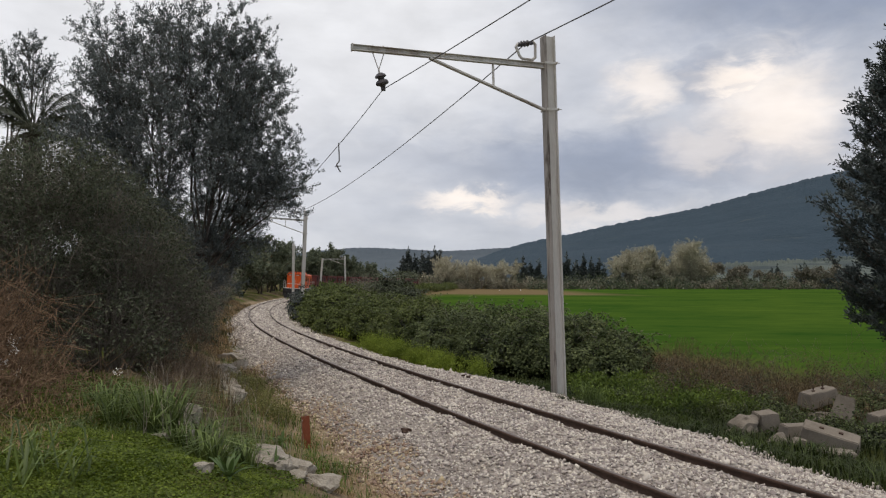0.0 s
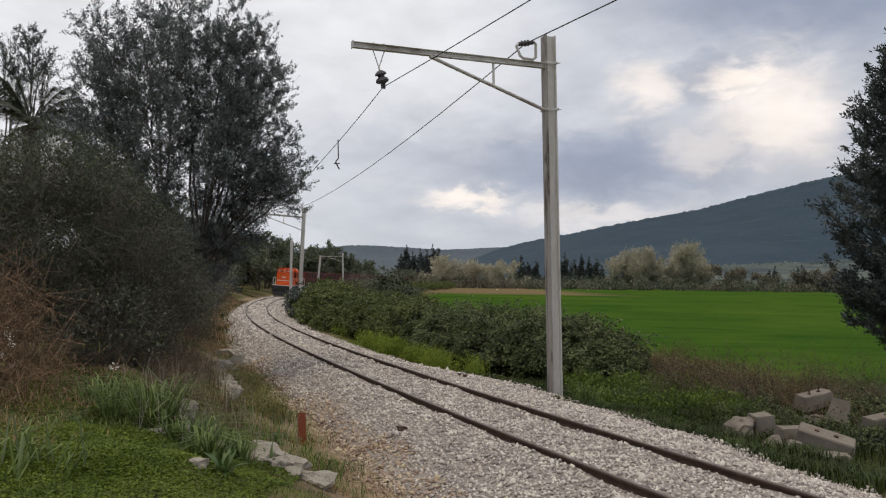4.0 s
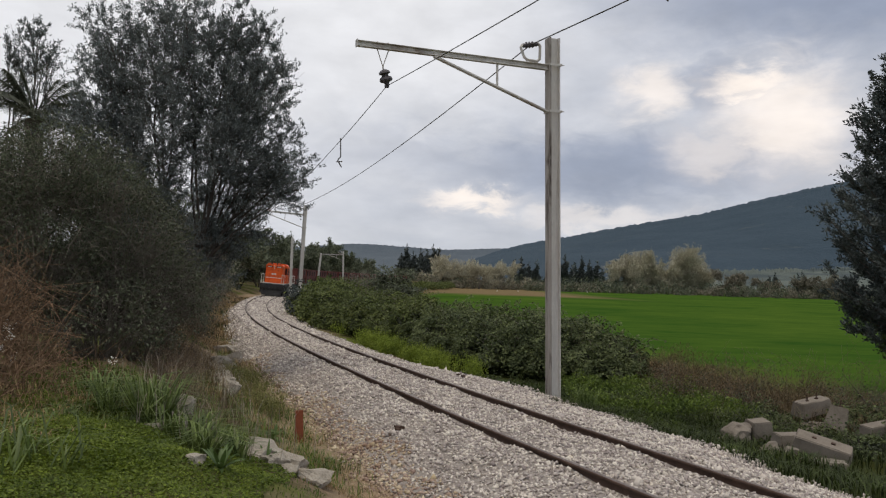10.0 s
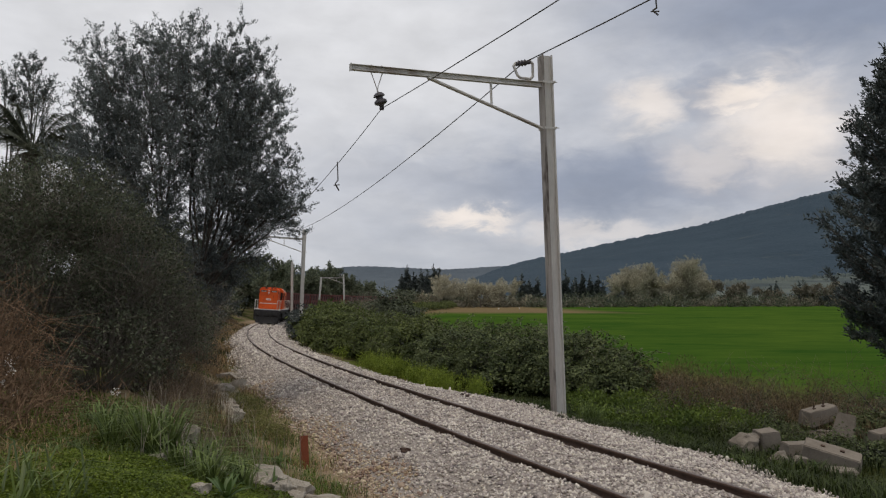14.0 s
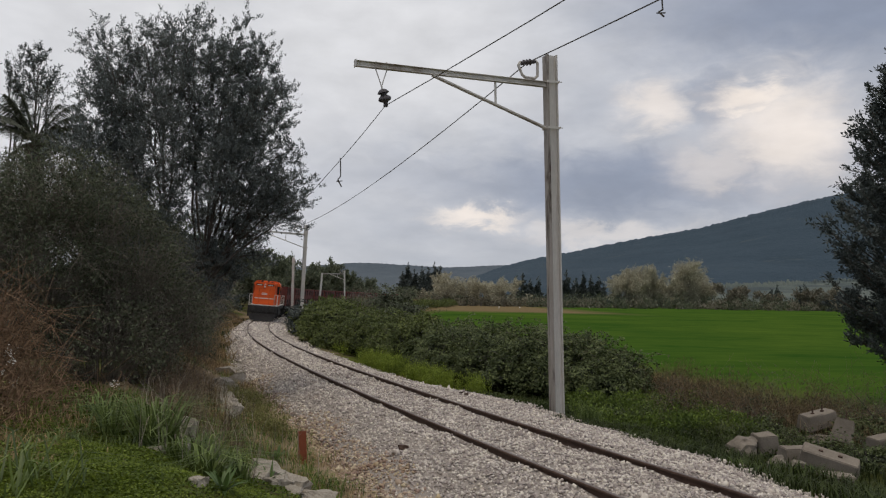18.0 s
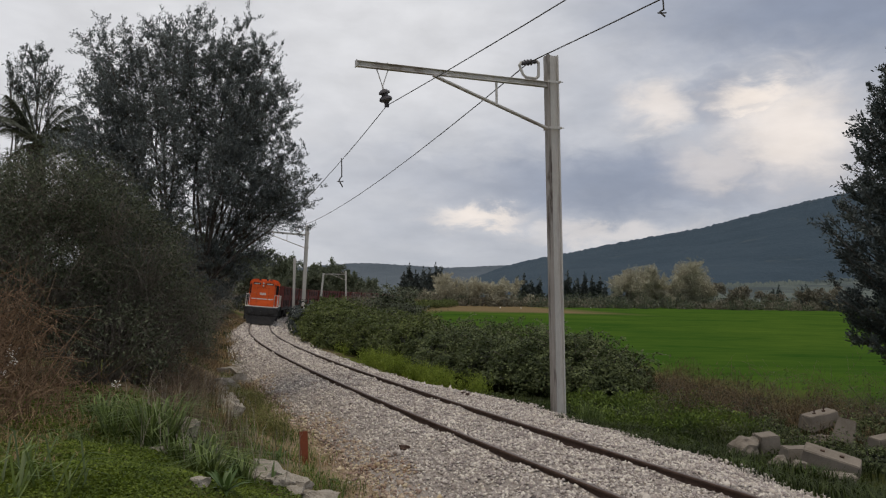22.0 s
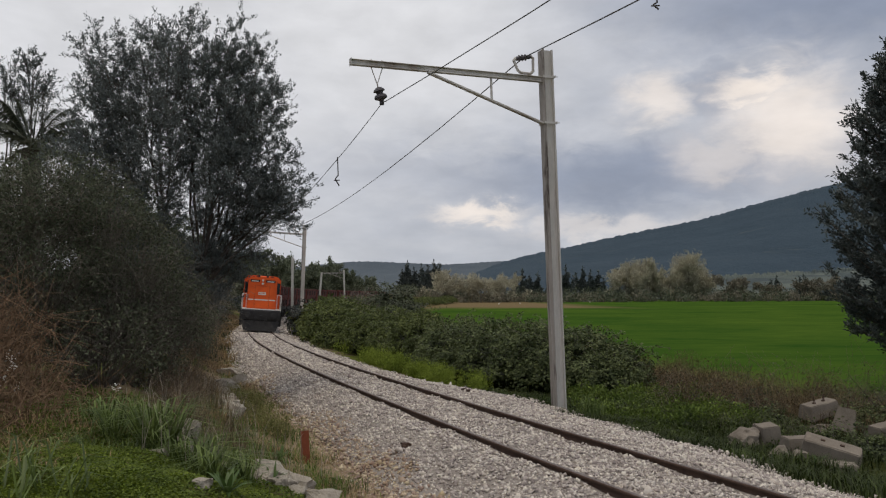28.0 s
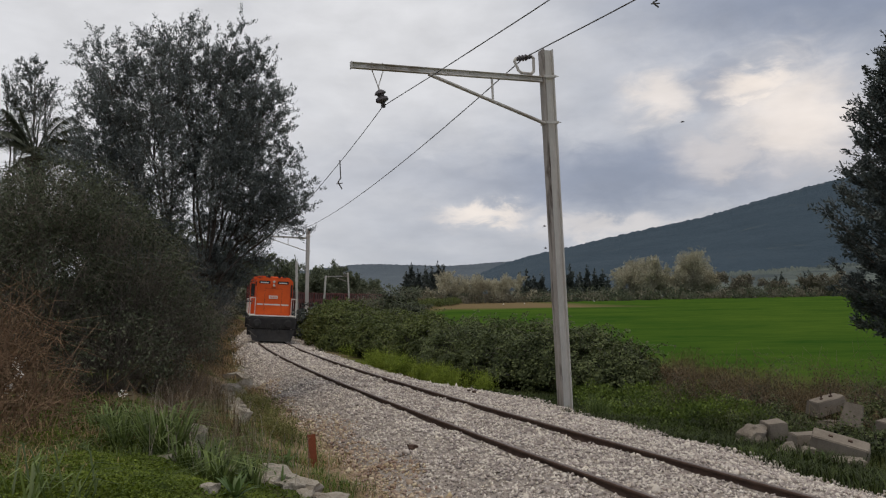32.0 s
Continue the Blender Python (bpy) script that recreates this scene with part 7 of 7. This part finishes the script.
# a bare dead branch standing in the weeds
branch = tagged(new("dead_branch"), "bare dark dead branch standing up from the weeds", "branch")
bx0, by0 = 11.2, 19.6
branch.location = (bx0, by0, gz(bx0, by0))
for k, (tx, ty, tz, r) in enumerate(((-1.1, -0.2, 1.25, 0.016), (-0.5, 0.1, 1.05, 0.011), (0.35, 0.0, 0.8, 0.012), (-0.8, -0.3, 0.75, 0.008))):
    q0 = np.array([0.12 * k, 0.0, -0.05])
    q2 = np.array([tx, ty, tz])
    q1 = q0 * 0.4 + q2 * 0.6 + np.array([0.18, 0.0, -0.12])
    u = np.linspace(0, 1, 7)[:, None]
    limb = q0 * (1 - u) ** 2 + 2 * q1 * u * (1 - u) + q2 * u * u
    side = [(np.stack([limb[m], limb[m] + np.array([0.12 * (-1) ** m, 0.05, 0.16])]), [r * 0.5, r * 0.2]) for m in (3, 4, 5)]
    v, f = joined([tubes([(limb, np.linspace(r, r * 0.35, 7))], 6), tubes(side, 5)])
    array_part("limb", v, f, BARK, branch, smooth=True)

# rusty steel stake beside the ballast
stake = tagged(new("steel_stake"), "short rust-red steel stake at the foot of the ballast", "stake")
stake.matrix_world = pose(-2.19, 12.6, gz(-2.19, 12.6) - 0.06, 0, -3, 14)
bm = bmesh.new()
box(bm, -0.06, 0.06, -0.006, 0.006, 0, 0.62, 0.002)
part("web", bm, RUST_RED, stake)
for sx in (-1, 1):
    bm = bmesh.new()
    box(bm, sx * 0.06 - 0.005, sx * 0.06 + 0.005, -0.006, 0.045, 0, 0.62, 0.002)
    part("flange", bm, RUST_RED, stake)


# ---- broad-leaved plants ----
def rosette(x, y, n, length, width, seed, label):
    rng = np.random.default_rng(seed)
    root = tagged(new("squill_plant"), label, "plant")
    root.location = (x, y, gz(x, y))
    for k in range(n):
        a = 6.28 * k / n + rng.uniform(-0.3, 0.3)
        el = rng.uniform(0.4, 1.2)
        L = length * rng.uniform(0.75, 1.15)
        out, side = np.array([math.cos(a), math.sin(a), 0]), np.array([-math.sin(a), math.cos(a), 0])
        V = []
        for t in np.linspace(0, 1, 6):
            p = out * L * t * math.cos(el) + np.array([0, 0, L * t * math.sin(el) - 0.45 * L * t * t * math.cos(el)])
            w = width * math.sin(math.pi * min(0.12 + 0.86 * t, 1.0)) * 0.5
            V += [p - side * w + [0, 0, 0.25 * w], p, p + side * w + [0, 0, 0.25 * w]]
        F = [(3 * i + j, 3 * i + j + 1, 3 * i + j + 4, 3 * i + j + 3) for i in range(5) for j in range(2)]
        array_part("leaf", np.array(V), np.array(F), SQUILL, root, smooth=True)
    return root


SQUILL = foliage("squill_leaf", (0.045, 0.085, 0.022), (0.11, 0.165, 0.045), 0.25, 0.2, 0.45, 2.0)
for k, (x, y, n, L, w) in enumerate(((-2.04, 7.45, 16, 0.36, 0.05), (-2.2, 7.9, 12, 0.34, 0.045), (-3.1, 9.3, 9, 0.34, 0.055), (-2.0, 9.3, 10, 0.3, 0.03), (-5.7, 9.6, 9, 0.45, 0.09), (-3.75, 10.3, 8, 0.34, 0.06), (-2.45, 11.8, 8, 0.25, 0.06), (6.7, 14.0, 12, 0.4, 0.06))):
    rosette(x, y, n, L, w, 90 + k, "broad-leaved green squill rosette in the grass")


# ---- things on the wires ----
def hook(p, length, label):
    root = tagged(new("wire_dropper"), label, "dropper")
    root.location = p
    bm = bmesh.new()
    rod(bm, (0, 0, 0.06), (0.02, 0, -length * 0.62), 0.016, 6)
    part("dropper_rod", bm, WIRE, root)
    bm = bmesh.new()
    rod(bm, (0.02, 0, -length * 0.6), (-0.06, 0, -length * 0.74), 0.016, 6)
    rod(bm, (-0.06, 0, -length * 0.74), (0.05, 0, -length), 0.018, 6)
    rod(bm, (0.07, 0, -length * 0.78), (-0.1, 0, -length * 0.80), 0.014, 6)
    part("dropper_clip", bm, WIRE, root)
    return root


hook(HOOK_AT, 0.76, "dark dropper hook dangling from the slack wire")
kx = 0.117
hook(tuple(np.array(clip1) + (np.array((float(line_at(-30, 3.4)[0]), float(line_at(-30, 3.4)[1]), 8.4)) - np.array(clip1)) * kx - np.array([0, 0, 4 * 0.4 * kx * (1 - kx)])), 0.36,
     "short dropper clip hanging from the upper wire")


# ---- white blossoms on the bracken ----
rng = np.random.default_rng(77)
pts = []
for cx, cy, cz in ((-6.05, 10.9, 1.42), (-6.0, 10.9, 1.3), (-6.1, 10.85, 1.12), (-5.95, 10.9, 0.98), (-5.0, 12.0, 0.85)):
    pts.append(np.array([cx, cy, cz]) + rng.normal(0, 0.035, (26, 3)))
v, f = leaves(rng, np.concatenate(pts), 0.03, 0.025, 0.2)
tagged(new("white_blossom", mesh_of("white_blossom", v, f, LOCO_WHITE)), "small white seed heads among the dead bracken", "flowers", kind="stuff")
# white egrets standing far out in the field
def egret(x, y, seed):
    root = tagged(new("egret"), "small white egret standing in the far field", "bird", "egrets in the field")
    root.matrix_world = pose(x, y, gz(x, y), 0, 0, 50 * seed)
    bm = bmesh.new()
    lathe(bm, [(0.02, -0.32), (0.12, -0.18), (0.16, 0.0), (0.12, 0.16), (0.05, 0.26)], 10, Matrix.Translation((0, 0, 0.5)) @ Matrix.Rotation(math.radians(62), 4, "Y"))
    part("body", bm, LOCO_WHITE, root)
    bm = bmesh.new()
    rod(bm, (0.2, 0, 0.6), (0.3, 0, 0.9), 0.05, 8, 0.035)
    rod(bm, (0.28, 0, 0.9), (0.42, 0, 0.9), 0.05, 8, 0.02)
    part("neck", bm, LOCO_WHITE, root)
    for sy in (-0.05, 0.05):
        bm = bmesh.new()
        rod(bm, (0, sy, 0), (0, sy, 0.42), 0.015, 6)
        part("leg", bm, LOCO_BLACK, root)


for k, (b, y) in enumerate(((0.073, 255), (0.1, 262), (0.19, 300), (0.31, 330))):
    egret(b * y, float(y), k + 1)



# small dark birds that cross the valley
def bird(label):
    root = tagged(new("bird"), label, "bird", "birds crossing the valley")
    bm = bmesh.new()
    lathe(bm, [(0.004, -0.07), (0.018, -0.04), (0.024, 0.0), (0.017, 0.045), (0.014, 0.06), (0.004, 0.085)], 8, Matrix.Rotation(math.radians(90), 4, "Y"))
    part("body", bm, BIRD_DARK, root)
    for sy in (-1, 1):
        bm = bmesh.new()
        ring = [(0.03, 0.01, 0.008), (-0.03, 0.01, 0.006), (-0.035, 0.07, 0.045), (-0.05, 0.13, 0.03), (0.0, 0.09, 0.046), (0.03, 0.05, 0.035)]
        top = [bm.verts.new((x, sy * y, z + 0.004)) for x, y, z in ring]
        low = [bm.verts.new((x, sy * y, z - 0.002)) for x, y, z in ring]
        bm.faces.new(top), bm.faces.new(low[::-1])
        for a in range(6):
            bm.faces.new((top[a], low[a], low[(a + 1) % 6], top[(a + 1) % 6]))
        part("wing", bm, BIRD_DARK, root)
    bm = bmesh.new()
    box(bm, -0.12, -0.06, -0.014, 0.014, -0.003, 0.003, 0.002)
    part("tail", bm, BIRD_DARK, root)
    return root


BIRD_DARK = surface("dark_plumage", (0.025, 0.025, 0.028), (0.06, 0.055, 0.055), 0.8, 30, 200, 0.0)
BIRD = "small dark bird in flight over the hedge"
birds = [(bird(BIRD), rows) for rows in (
    [(0, -14.78, 32.0, gz(-14.78, 32.0) + 0.02), (30.3, -14.78, 32.0, gz(-14.78, 32.0) + 0.02), (31, -1.22, 32.0, 4.44), (31.2, 0.48, 32.0, 5.04), (31.4, 2.43, 32.0, 5.9), (31.7, 5.9, 32.0, 7.01), (31.9, 8.56, 32.0, 8.37), (32, 10.01, 32.0, 9.35)],
    [(0, -16.89, 36.0, gz(-16.89, 36.0) + 0.02), (30.9, -16.89, 36.0, gz(-16.89, 36.0) + 0.02), (31.7, -1.17, 36.0, 4.27), (31.8, 0.7, 36.0, 4.76), (31.9, 2.64, 36.0, 5.15), (32, 4.64, 36.0, 5.45)],
    [(0, -17.94, 36.0, gz(-17.94, 36.0) + 0.02), (30.8, -17.94, 36.0, gz(-17.94, 36.0) + 0.02), (31.7, 0.06, 36.0, 3.93), (31.8, 1.5, 36.0, 4.22), (31.9, 3.04, 36.0, 4.35), (32, 4.66, 36.0, 4.42)])]


motions()
